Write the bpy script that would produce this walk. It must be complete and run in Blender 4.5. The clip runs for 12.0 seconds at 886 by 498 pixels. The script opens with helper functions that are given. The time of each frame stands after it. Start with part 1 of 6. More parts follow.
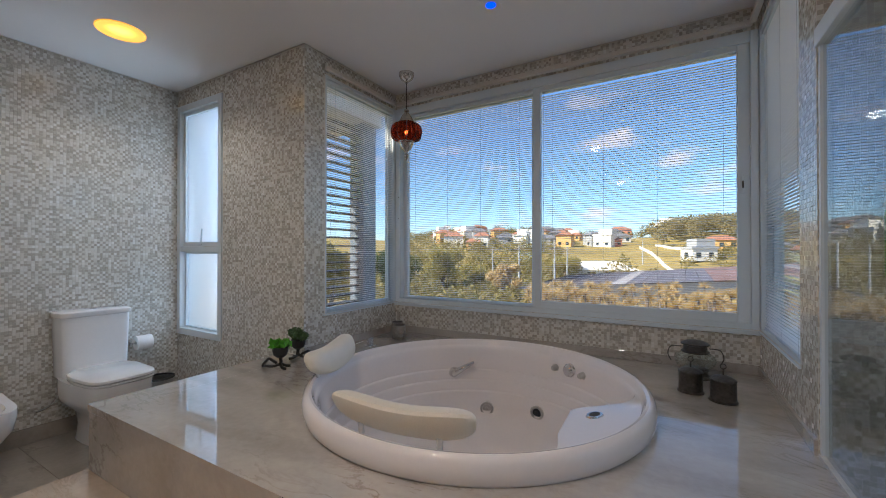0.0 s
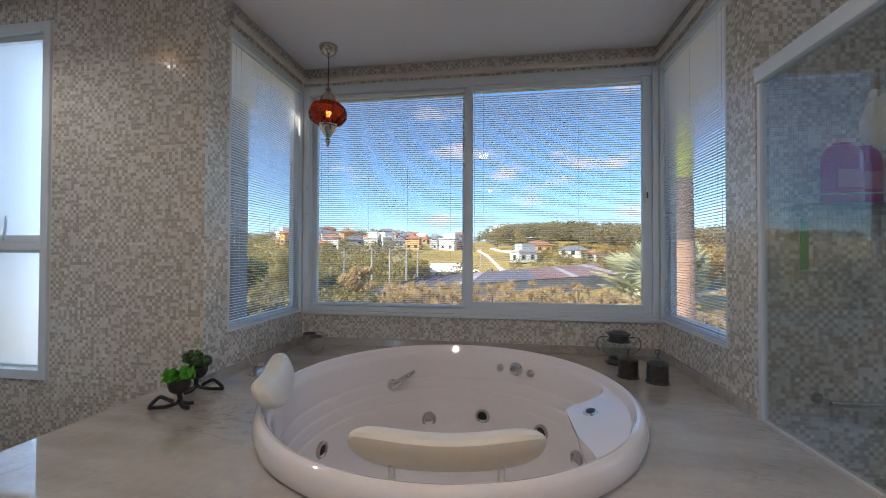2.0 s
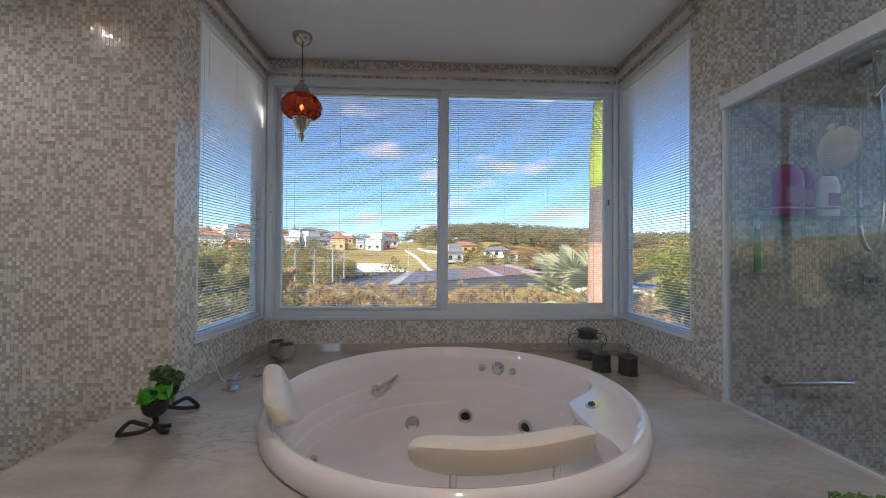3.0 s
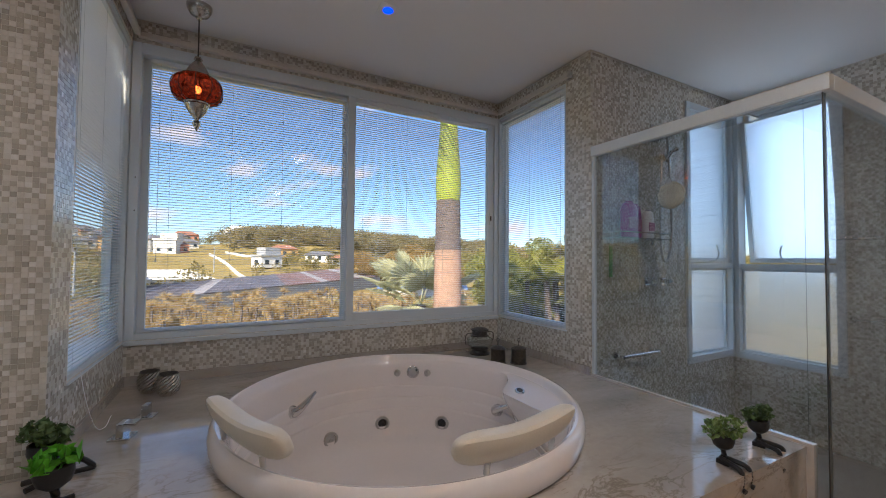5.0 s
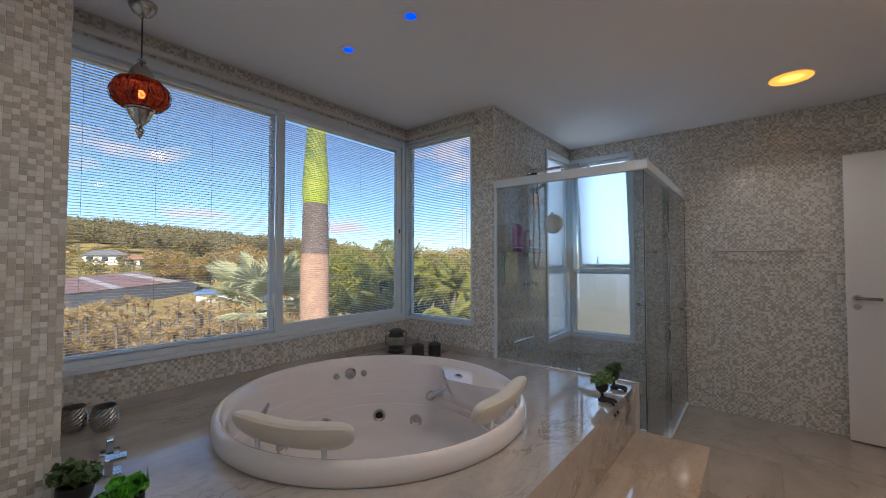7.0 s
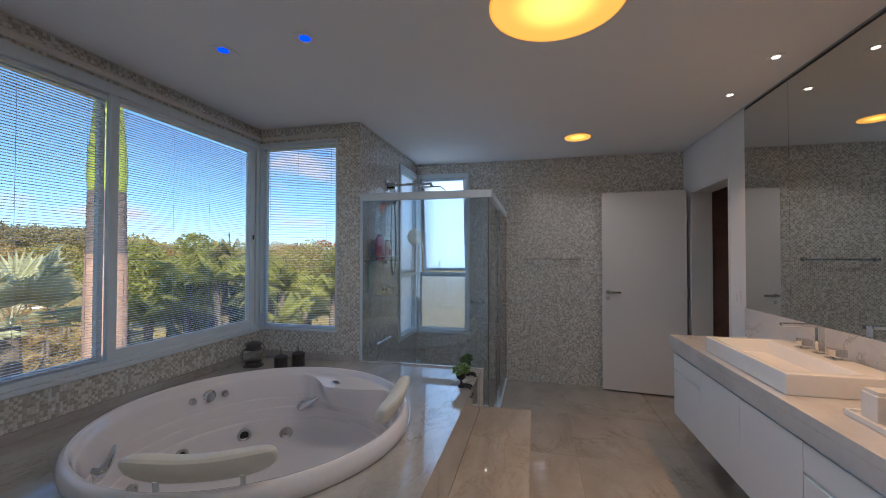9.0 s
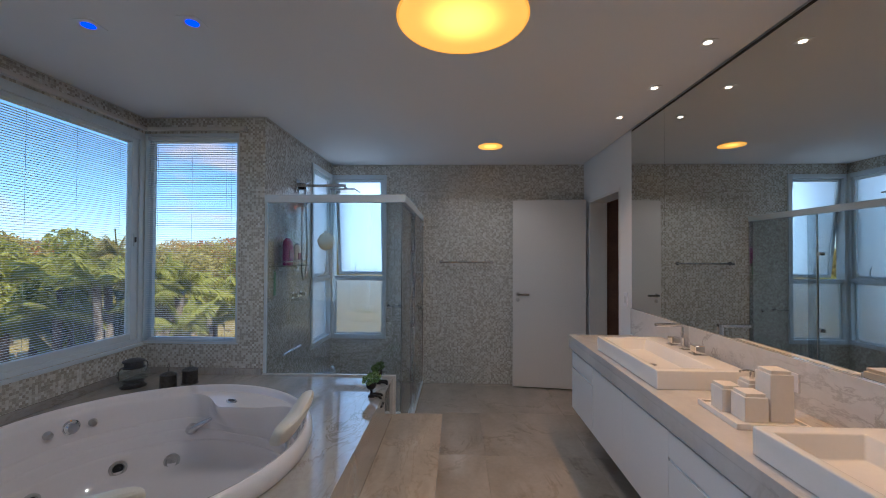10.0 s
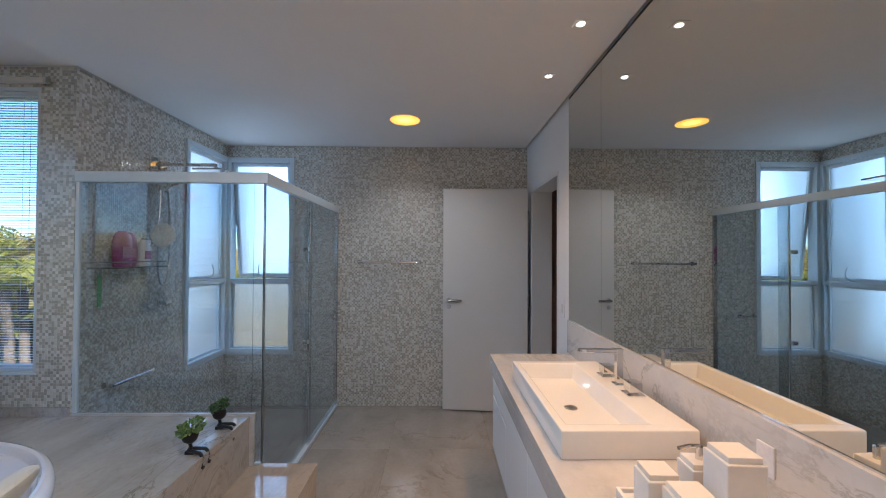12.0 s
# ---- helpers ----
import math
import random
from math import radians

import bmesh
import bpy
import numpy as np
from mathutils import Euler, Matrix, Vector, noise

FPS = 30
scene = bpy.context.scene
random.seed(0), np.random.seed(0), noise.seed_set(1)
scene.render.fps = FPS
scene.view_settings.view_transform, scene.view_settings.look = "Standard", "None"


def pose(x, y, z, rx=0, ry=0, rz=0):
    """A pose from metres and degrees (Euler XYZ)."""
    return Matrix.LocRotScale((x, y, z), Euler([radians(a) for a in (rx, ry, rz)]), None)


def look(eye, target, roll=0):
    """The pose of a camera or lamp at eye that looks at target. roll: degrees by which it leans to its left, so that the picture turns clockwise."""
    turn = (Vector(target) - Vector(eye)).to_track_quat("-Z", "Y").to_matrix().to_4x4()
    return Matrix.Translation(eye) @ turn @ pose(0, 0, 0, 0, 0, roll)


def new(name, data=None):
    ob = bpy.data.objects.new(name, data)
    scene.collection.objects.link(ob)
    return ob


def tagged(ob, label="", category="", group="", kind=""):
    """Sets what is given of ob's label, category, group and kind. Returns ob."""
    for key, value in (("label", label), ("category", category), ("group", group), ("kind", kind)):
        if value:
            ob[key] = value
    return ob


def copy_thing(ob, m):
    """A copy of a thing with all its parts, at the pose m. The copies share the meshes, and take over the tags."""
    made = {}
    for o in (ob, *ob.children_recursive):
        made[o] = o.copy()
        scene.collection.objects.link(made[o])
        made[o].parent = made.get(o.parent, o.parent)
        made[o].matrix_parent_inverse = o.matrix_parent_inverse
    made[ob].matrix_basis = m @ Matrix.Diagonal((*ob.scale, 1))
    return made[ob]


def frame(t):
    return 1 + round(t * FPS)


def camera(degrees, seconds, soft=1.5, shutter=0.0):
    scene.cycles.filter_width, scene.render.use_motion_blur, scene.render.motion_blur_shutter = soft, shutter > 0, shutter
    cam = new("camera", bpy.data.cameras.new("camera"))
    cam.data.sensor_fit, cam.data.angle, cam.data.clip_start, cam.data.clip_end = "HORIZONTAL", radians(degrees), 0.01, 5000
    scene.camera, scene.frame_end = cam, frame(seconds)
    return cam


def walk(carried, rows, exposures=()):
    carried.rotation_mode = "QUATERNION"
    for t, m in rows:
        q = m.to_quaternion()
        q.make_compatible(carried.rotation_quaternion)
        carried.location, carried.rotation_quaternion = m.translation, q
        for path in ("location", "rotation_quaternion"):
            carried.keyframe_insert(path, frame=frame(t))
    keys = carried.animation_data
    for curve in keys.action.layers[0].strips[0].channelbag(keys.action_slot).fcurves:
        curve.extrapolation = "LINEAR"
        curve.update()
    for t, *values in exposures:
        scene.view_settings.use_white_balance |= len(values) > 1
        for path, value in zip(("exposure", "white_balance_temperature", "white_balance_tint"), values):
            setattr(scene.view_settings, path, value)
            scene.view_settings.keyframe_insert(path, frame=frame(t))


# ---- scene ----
cam = camera(97.0, 12.0, soft=1.0)
PATH = [
    (0, (0.324, 0.198, 1.224), (-0.68, 1.928, 1.236), -0.0),
    (0.5, (0.175, 0.269, 1.208), (-0.715, 2.06, 1.225), -0.0),
    (1, (0.061, 0.275, 1.2), (-0.652, 2.143, 1.218), 0.0),
    (1.5, (-0.072, 0.219, 1.184), (-0.571, 2.155, 1.207), 0.2),
    (2, (-0.264, 0.194, 1.207), (-0.555, 2.173, 1.233), 0.2),
    (2.5, (-0.444, 0.176, 1.218), (-0.554, 2.173, 1.244), 0.3),
    (4.5, (-1.019, 0.205, 1.219), (-0.295, 2.069, 1.267), 0.4),
    (5, (-1.17, 0.224, 1.244), (-0.236, 1.992, 1.302), 0.5),
    (5.5, (-1.342, 0.251, 1.248), (-0.222, 1.906, 1.311), 0.3),
    (6, (-1.547, 0.272, 1.305), (-0.255, 1.799, 1.349), 0.5),
    (6.5, (-1.744, 0.282, 1.311), (-0.31, 1.675, 1.364), 0.2),
    (8.5, (-2.203, 0.463, 1.405), (-0.325, 1.149, 1.444), 0.3),
    (9, (-2.263, 0.496, 1.433), (-0.316, 0.952, 1.468), 0.1),
    (9.5, (-2.266, 0.485, 1.456), (-0.281, 0.726, 1.491), 0.3),
    (10, (-2.23, 0.418, 1.484), (-0.232, 0.492, 1.516), 0.3),
    (10.5, (-2.192, 0.237, 1.483), (-0.192, 0.224, 1.521), 0.2),
    (11, (-2.117, 0.061, 1.488), (-0.118, 0.019, 1.521), 0.3),
    (11.5, (-1.87, -0.068, 1.485), (0.13, -0.101, 1.516), 0.3),
    (12, (-1.514, -0.16, 1.478), (0.486, -0.185, 1.509), 0.3),
]
walk(cam, [(t, look(eye, target, roll)) for t, eye, target, roll in PATH], [(0, 1.27, 5330, 10), (2.5, 1.26, 5250, 11), (5, 1.17, 5500, 13), (8.5, 1.02, 5050, 10), (10, 0.98, 4850, 9), (12, 1.53, 4750, 8)])

# ---- world and sun ----
world = bpy.data.worlds.new("sky")
scene.world = world
world.use_nodes = True
wn, wl = world.node_tree.nodes, world.node_tree.links
wn.clear()
w_out, w_bg = wn.new("ShaderNodeOutputWorld"), wn.new("ShaderNodeBackground")
w_sky = wn.new("ShaderNodeTexSky")
w_sky.sky_type, w_sky.sun_disc = "NISHITA", False
w_sky.sun_elevation, w_sky.sun_rotation = radians(42), radians(222)
w_sky.altitude, w_sky.air_density, w_sky.dust_density, w_sky.ozone_density = 700, 1.0, 0.8, 3.0
w_bg.inputs["Strength"].default_value = 0.095
w_co, w_map, w_noise, w_ramp = wn.new("ShaderNodeTexCoord"), wn.new("ShaderNodeMapping"), wn.new("ShaderNodeTexNoise"), wn.new("ShaderNodeValToRGB")
w_map.inputs["Scale"].default_value = (1.0, 1.0, 2.6)
w_noise.inputs["Scale"].default_value, w_noise.inputs["Detail"].default_value, w_noise.inputs["Roughness"].default_value = 4.2, 5, 0.52
w_ramp.color_ramp.elements[0].position, w_ramp.color_ramp.elements[1].position = 0.56, 0.68
w_mix = wn.new("ShaderNodeMixRGB")
w_mix.inputs["Color2"].default_value = (6.2, 4.9, 4.6, 1)
wl.new(w_co.outputs["Generated"], w_map.inputs["Vector"])
wl.new(w_map.outputs["Vector"], w_noise.inputs["Vector"])
wl.new(w_noise.outputs["Fac"], w_ramp.inputs["Fac"])
wl.new(w_ramp.outputs["Color"], w_mix.inputs["Fac"])
wl.new(w_sky.outputs["Color"], w_mix.inputs["Color1"])
wl.new(w_mix.outputs["Color"], w_bg.inputs["Color"])
wl.new(w_bg.outputs["Background"], w_out.inputs["Surface"])
sun = new("sun", bpy.data.lights.new("sun", "SUN"))
sun.data.energy, sun.data.angle, sun.data.color = 5.0, radians(0.5), (1.0, 0.78, 0.50)
sun.matrix_world = look((-0.66 * 50, -0.74 * 50, 0.90 * 50), (0, 0, 0))


# ---- lamps of the room ----
def lamp(name, place, watts, color, radius, cone):
    data = bpy.data.lights.new(name, "SPOT")
    data.energy, data.color, data.shadow_soft_size = watts, color, radius
    data.spot_size, data.spot_blend = radians(cone), 0.6
    ob = new(name, data)
    ob.matrix_world = pose(*place)
    return ob


WARM_WHITE = (1.0, 0.84, 0.67)
lamp("ceiling_lamp_light", (-0.49, 0.40, 2.525), 22, WARM_WHITE, 0.06, 172)
for x, y, watts in ((1.56, 0.105, 6.5), (-2.51, 1.25, 7.5)):
    lamp("small_ceiling_lamp_light", (x, y, 2.53), watts, WARM_WHITE, 0.03, 140)
for x in (0.775, 0.25, -0.275, -0.80, -1.325):
    lamp("downlight_light", (x, -0.806, 2.53), 9.0, (1.0, 0.44, 0.10), 0.008, 85)
# area lamps added outside the three frosted windows, standing in for the sky
for place, aim, w, h, watts in (((-2.89, 2.45, 1.5), (-2.89, 0, 1.5), 0.62, 1.86, 3.8), ((2.03, 2.45, 1.5), (2.03, 0, 1.5), 0.62, 1.86, 2.3), ((2.85, 1.58, 1.85), (0, 1.58, 1.85), 0.62, 1.2, 1.7)):
    sky_fill = new("window_sky_fill", bpy.data.lights.new("window_sky_fill", "AREA"))
    sky_fill.data.shape, sky_fill.data.size, sky_fill.data.size_y, sky_fill.data.energy, sky_fill.data.color = "RECTANGLE", w, h, watts, (0.72, 0.88, 1.0)
    sky_fill.matrix_world = look(place, aim)


# ---- materials ----
def nodes_of(name):
    m = bpy.data.materials.new(name)
    m.use_nodes = True
    n, l = m.node_tree.nodes, m.node_tree.links
    return m, n, l, n["Principled BSDF"]


def mat(name, color, rough=0.5, metal=0.0, vary=0.12, scale=8.0, bump=0.0, bump_scale=60.0, coat=0.0, spec=0.5, rough_vary=0.0):
    """A surface with two scales of tone (broad stains and fine grain) and fine relief."""
    m, n, l, p = nodes_of(name)
    p.inputs["Roughness"].default_value, p.inputs["Metallic"].default_value = rough, metal
    p.inputs["Coat Weight"].default_value, p.inputs["Specular IOR Level"].default_value = coat, spec
    co = n.new("ShaderNodeTexCoord")
    big, fine = n.new("ShaderNodeTexNoise"), n.new("ShaderNodeTexNoise")
    big.inputs["Scale"].default_value, big.inputs["Detail"].default_value = scale, 4
    fine.inputs["Scale"].default_value, fine.inputs["Detail"].default_value = bump_scale, 3
    add, ramp, mul = n.new("ShaderNodeMath"), n.new("ShaderNodeMapRange"), n.new("ShaderNodeVectorMath")
    l.new(co.outputs["Object"], big.inputs["Vector"])
    l.new(co.outputs["Object"], fine.inputs["Vector"])
    l.new(big.outputs["Fac"], add.inputs[0])
    l.new(fine.outputs["Fac"], add.inputs[1])
    l.new(add.outputs[0], ramp.inputs["Value"])
    ramp.inputs["From Min"].default_value, ramp.inputs["From Max"].default_value = 0.6, 1.4
    ramp.inputs["To Min"].default_value, ramp.inputs["To Max"].default_value = 1 - vary, 1 + vary
    mul.operation = "SCALE"
    mul.inputs[0].default_value = color
    l.new(ramp.outputs["Result"], mul.inputs["Scale"])
    l.new(mul.outputs["Vector"], p.inputs["Base Color"])
    if rough_vary:
        rr = n.new("ShaderNodeMapRange")
        rr.inputs["To Min"].default_value, rr.inputs["To Max"].default_value = max(0, rough - rough_vary), rough + rough_vary
        l.new(big.outputs["Fac"], rr.inputs["Value"])
        l.new(rr.outputs["Result"], p.inputs["Roughness"])
    if bump:
        b = n.new("ShaderNodeBump")
        b.inputs["Strength"].default_value, b.inputs["Distance"].default_value = bump, 0.004
        l.new(fine.outputs["Fac"], b.inputs["Height"])
        l.new(b.outputs["Normal"], p.inputs["Normal"])
    return m


def marble(name, light, vein, rough, per_piece=False, vein_scale=1.7, cloud=(0.8, 1.08), gloss=0.6, stretch=(1.0, 2.6, 1.6)):
    """Polished marble: cloudy ground, thin branching veins, a few brown specks."""
    m, n, l, p = nodes_of(name)
    co, off = n.new("ShaderNodeTexCoord"), n.new("ShaderNodeVectorMath")
    l.new(co.outputs["Object"], off.inputs[0])
    if per_piece:
        info, sc = n.new("ShaderNodeObjectInfo"), n.new("ShaderNodeMath")
        sc.operation = "MULTIPLY"
        sc.inputs[1].default_value = 37.0
        l.new(info.outputs["Random"], sc.inputs[0])
        l.new(sc.outputs[0], off.inputs[1])
    turn_ = n.new("ShaderNodeMapping")
    turn_.inputs["Rotation"].default_value, turn_.inputs["Scale"].default_value = (0.4, 0.3, 0.65), stretch
    l.new(off.outputs["Vector"], turn_.inputs["Vector"])
    veins, mask, clouds, fine = (n.new("ShaderNodeTexNoise") for _ in range(4))
    for node, s, d, dist in ((veins, vein_scale, 10, 0.7), (mask, 1.6, 3, 0.2), (clouds, 2.3, 5, 0.5), (fine, 34, 6, 0.6)):
        node.inputs["Scale"].default_value, node.inputs["Detail"].default_value, node.inputs["Distortion"].default_value = s, d, dist
        l.new((turn_ if node in (veins, clouds) else off).outputs["Vector"], node.inputs["Vector"])
    veins.inputs["Roughness"].default_value = 0.66
    sub, ab, vr, mk, vm = n.new("ShaderNodeMath"), n.new("ShaderNodeMath"), n.new("ShaderNodeMapRange"), n.new("ShaderNodeMapRange"), n.new("ShaderNodeMath")
    sub.operation, ab.operation, vm.operation = "SUBTRACT", "ABSOLUTE", "MULTIPLY"
    sub.inputs[1].default_value = 0.5
    l.new(veins.outputs["Fac"], sub.inputs[0])
    l.new(sub.outputs[0], ab.inputs[0])
    l.new(ab.outputs[0], vr.inputs["Value"])
    vr.inputs["From Max"].default_value, vr.inputs["To Min"].default_value, vr.inputs["To Max"].default_value = 0.026, 1.0, 0.0
    l.new(mask.outputs["Fac"], mk.inputs["Value"])
    mk.inputs["From Min"].default_value, mk.inputs["From Max"].default_value = 0.46, 0.68
    l.new(vr.outputs["Result"], vm.inputs[0])
    l.new(mk.outputs["Result"], vm.inputs[1])
    ramp = n.new("ShaderNodeMixRGB")
    ramp.inputs["Color1"].default_value, ramp.inputs["Color2"].default_value = (*light, 1), (*vein, 1)
    l.new(vm.outputs[0], ramp.inputs["Fac"])
    mr, mul, add = n.new("ShaderNodeMapRange"), n.new("ShaderNodeVectorMath"), n.new("ShaderNodeMath")
    add.operation = "MULTIPLY_ADD"
    add.inputs[1].default_value = 0.30
    l.new(fine.outputs["Fac"], add.inputs[0])
    l.new(clouds.outputs["Fac"], add.inputs[2])
    mr.inputs["From Min"].default_value, mr.inputs["From Max"].default_value = 0.42, 0.92
    mr.inputs["To Min"].default_value, mr.inputs["To Max"].default_value = cloud
    l.new(add.outputs[0], mr.inputs["Value"])
    mul.operation = "SCALE"
    l.new(ramp.outputs["Color"], mul.inputs[0])
    l.new(mr.outputs["Result"], mul.inputs["Scale"])
    l.new(mul.outputs["Vector"], p.inputs["Base Color"])
    p.inputs["Specular IOR Level"].default_value, p.inputs["Coat Weight"].default_value, p.inputs["Coat Roughness"].default_value = 0.6, gloss, rough * 0.4
    p.inputs["Coat IOR"].default_value = 1.5 + 0.6 * (gloss - 0.6)
    rr = n.new("ShaderNodeMapRange")
    rr.inputs["To Min"].default_value, rr.inputs["To Max"].default_value = rough * 0.6, rough * 1.5
    l.new(clouds.outputs["Fac"], rr.inputs["Value"])
    l.new(rr.outputs["Result"], p.inputs["Roughness"])
    return m


def tile_mat(name, source, tones):
    """Glass mosaic: each tile takes one of a family of tones. source: what tells the tiles apart."""
    m, n, l, p = nodes_of(name)
    if source == "island":
        rnd = n.new("ShaderNodeNewGeometry").outputs["Random Per Island"]
    else:
        rnd = n.new("ShaderNodeObjectInfo").outputs["Random"]
    ramp = n.new("ShaderNodeValToRGB")
    ramp.color_ramp.interpolation = "CONSTANT"
    el = ramp.color_ramp.elements
    el[0].position, el[0].color = tones[0][0], (*tones[0][1], 1)
    el[1].position, el[1].color = tones[1][0], (*tones[1][1], 1)
    for at, c in tones[2:]:
        e = el.new(at)
        e.color = (*c, 1)
    l.new(rnd, ramp.inputs["Fac"])
    co, cl, mr, mul = n.new("ShaderNodeTexCoord"), n.new("ShaderNodeTexNoise"), n.new("ShaderNodeMapRange"), n.new("ShaderNodeVectorMath")
    cl.inputs["Scale"].default_value = 90
    l.new(co.outputs["Object"], cl.inputs["Vector"])
    l.new(cl.outputs["Fac"], mr.inputs["Value"])
    mr.inputs["To Min"].default_value, mr.inputs["To Max"].default_value = 0.88, 1.1
    mul.operation = "SCALE"
    l.new(ramp.outputs["Color"], mul.inputs[0])
    l.new(mr.outputs["Result"], mul.inputs["Scale"])
    l.new(mul.outputs["Vector"], p.inputs["Base Color"])
    rr, wn_ = n.new("ShaderNodeMapRange"), n.new("ShaderNodeTexWhiteNoise")
    wn_.noise_dimensions = "1D"
    l.new(rnd, wn_.inputs["W"])
    l.new(wn_.outputs["Value"], rr.inputs["Value"])
    rr.inputs["To Min"].default_value, rr.inputs["To Max"].default_value = 0.08, 0.28
    l.new(rr.outputs["Result"], p.inputs["Roughness"])
    p.inputs["Specular IOR Level"].default_value = 0.85
    return m


def glass_mat(name, color=(1, 1, 1), rough=0.0):
    m, n, l, p = nodes_of(name)
    p.inputs["Base Color"].default_value = (*color, 1)
    p.inputs["Transmission Weight"].default_value, p.inputs["Roughness"].default_value, p.inputs["IOR"].default_value = 1, rough, 1.45
    return m


def thin_glass(name, color=(0.97, 0.99, 0.98), gloss=1.0):
    """A flat pane: what lies behind shows straight through, with the gloss of glass on it."""
    m, n, l, p = nodes_of(name)
    n.remove(p)
    tr, gl, mx = n.new("ShaderNodeBsdfTransparent"), n.new("ShaderNodeBsdfGlossy"), n.new("ShaderNodeMixShader")
    lw, pw, ma = n.new("ShaderNodeLayerWeight"), n.new("ShaderNodeMath"), n.new("ShaderNodeMath")
    lw.inputs["Blend"].default_value = 0.5
    pw.operation, ma.operation = "POWER", "MULTIPLY_ADD"
    pw.inputs[1].default_value, ma.inputs[1].default_value, ma.inputs[2].default_value = 5.0, min(0.95, 0.9 * gloss), 0.04 * gloss
    tr.inputs["Color"].default_value = (*color, 1)
    gl.inputs["Roughness"].default_value = 0.0
    l.new(lw.outputs["Facing"], pw.inputs[0])
    l.new(pw.outputs[0], ma.inputs[0])
    l.new(ma.outputs[0], mx.inputs["Fac"])
    l.new(tr.outputs["BSDF"], mx.inputs[1])
    l.new(gl.outputs["BSDF"], mx.inputs[2])
    l.new(mx.outputs["Shader"], n["Material Output"].inputs["Surface"])
    return m


def glow(name, color, strength):
    m, n, l, p = nodes_of(name)
    p.inputs["Base Color"].default_value = (*color, 1)
    p.inputs["Emission Color"].default_value, p.inputs["Emission Strength"].default_value = (*color, 1), strength
    return m


PEARL = [(0.0, (0.69, 0.665, 0.60)), (0.25, (0.73, 0.71, 0.655)), (0.5, (0.655, 0.63, 0.56)), (0.72, (0.70, 0.685, 0.63)), (0.9, (0.79, 0.78, 0.74))]
BEIGE = [(0.0, (0.50, 0.47, 0.40)), (0.25, (0.46, 0.43, 0.365)), (0.5, (0.54, 0.51, 0.44)), (0.74, (0.48, 0.45, 0.39)), (0.9, (0.42, 0.395, 0.34))]
M_PEARL, M_BEIGE = tile_mat("pearl_mosaic", "island", PEARL), tile_mat("beige_mosaic", "island", BEIGE)
M_PEARL_ONE, M_BEIGE_ONE = tile_mat("pearl_tile", "object", PEARL), tile_mat("beige_tile", "object", BEIGE)
M_GROUT = mat("grout", (0.68, 0.645, 0.58), 0.8, vary=0.1, bump=0.2)
M_DECK = marble("marble_deck", (0.52, 0.478, 0.43), (0.31, 0.262, 0.218), 0.02, vein_scale=2.8, cloud=(0.74, 1.10), gloss=1.0)
M_STEP = marble("marble_step", (0.51, 0.415, 0.31), (0.40, 0.31, 0.22), 0.03, vein_scale=2.6, cloud=(0.74, 1.12), gloss=1.0)
M_FLOOR = marble("marble_floor", (0.41, 0.365, 0.31), (0.28, 0.24, 0.195), 0.11, per_piece=True, vein_scale=1.5, cloud=(0.76, 1.12), stretch=(1.0, 1.5, 1.2))
M_COUNTER = marble("marble_counter", (0.66, 0.64, 0.62), (0.42, 0.40, 0.38), 0.12, vein_scale=2.6)
M_JOINT = mat("floor_joint", (0.30, 0.26, 0.21), 0.7)
M_CEIL = mat("ceiling_paint", (0.79, 0.78, 0.775), 0.85, vary=0.02, scale=1.5, bump=0.05, bump_scale=180)
M_WHITE_WALL = mat("white_wall_paint", (0.80, 0.78, 0.75), 0.7, vary=0.03, scale=2, bump=0.06, bump_scale=150)
M_RENDER = mat("outer_render", (0.70, 0.68, 0.64), 0.9, vary=0.08, scale=1.2, bump=0.3)
M_GAP = mat("shadow_gap", (0.10, 0.09, 0.08), 0.9)
M_ALU = mat("white_aluminium", (0.66, 0.72, 0.76), 0.35, vary=0.03, scale=3, bump=0.03, rough_vary=0.06)
M_SLAT = mat("blind_slat", (0.90, 0.92, 0.94), 0.3, vary=0.03)
M_CORD = mat("blind_cord", (0.55, 0.56, 0.58), 0.7)
M_GASKET = mat("gasket", (0.06, 0.06, 0.06), 0.6)
M_PANE = thin_glass("window_pane")
M_SHOWER = thin_glass("shower_pane", (0.82, 0.85, 0.86), 2.0)
M_FROST = glass_mat("frosted_glass", (0.97, 0.99, 1.0), 0.55)
M_MIRROR = mat("mirror_silver", (0.74, 0.74, 0.70), 0.0, 1.0, vary=0.0)
M_ACRYL = mat("tub_acrylic", (0.86, 0.81, 0.79), 0.06, vary=0.02, scale=2, coat=0.7)
M_PILLOW = mat("pillow_vinyl", (0.76, 0.70, 0.58), 0.38, vary=0.06, scale=9, bump=0.05, bump_scale=220)
M_CHROME = mat("chrome", (0.72, 0.72, 0.72), 0.05, 1.0, vary=0.03)
M_STEEL = mat("brushed_metal", (0.56, 0.54, 0.51), 0.28, 1.0, vary=0.12, scale=30)
M_DARKHOLE = mat("jet_hole", (0.02, 0.02, 0.02), 0.4)
M_CERAMIC = mat("white_ceramic", (0.84, 0.83, 0.81), 0.09, vary=0.02, scale=3, coat=0.2)
M_LACQUER = mat("white_lacquer", (0.82, 0.82, 0.81), 0.25, vary=0.02, scale=2)
M_DOOR = mat("door_lacquer", (0.74, 0.71, 0.67), 0.4, vary=0.03, scale=1.5, bump=0.03)
M_BROWN = mat("brown_wood", (0.20, 0.115, 0.085), 0.5, vary=0.3, scale=6)
M_IRON = mat("black_iron", (0.018, 0.017, 0.017), 0.45, vary=0.3, scale=40, bump=0.3)
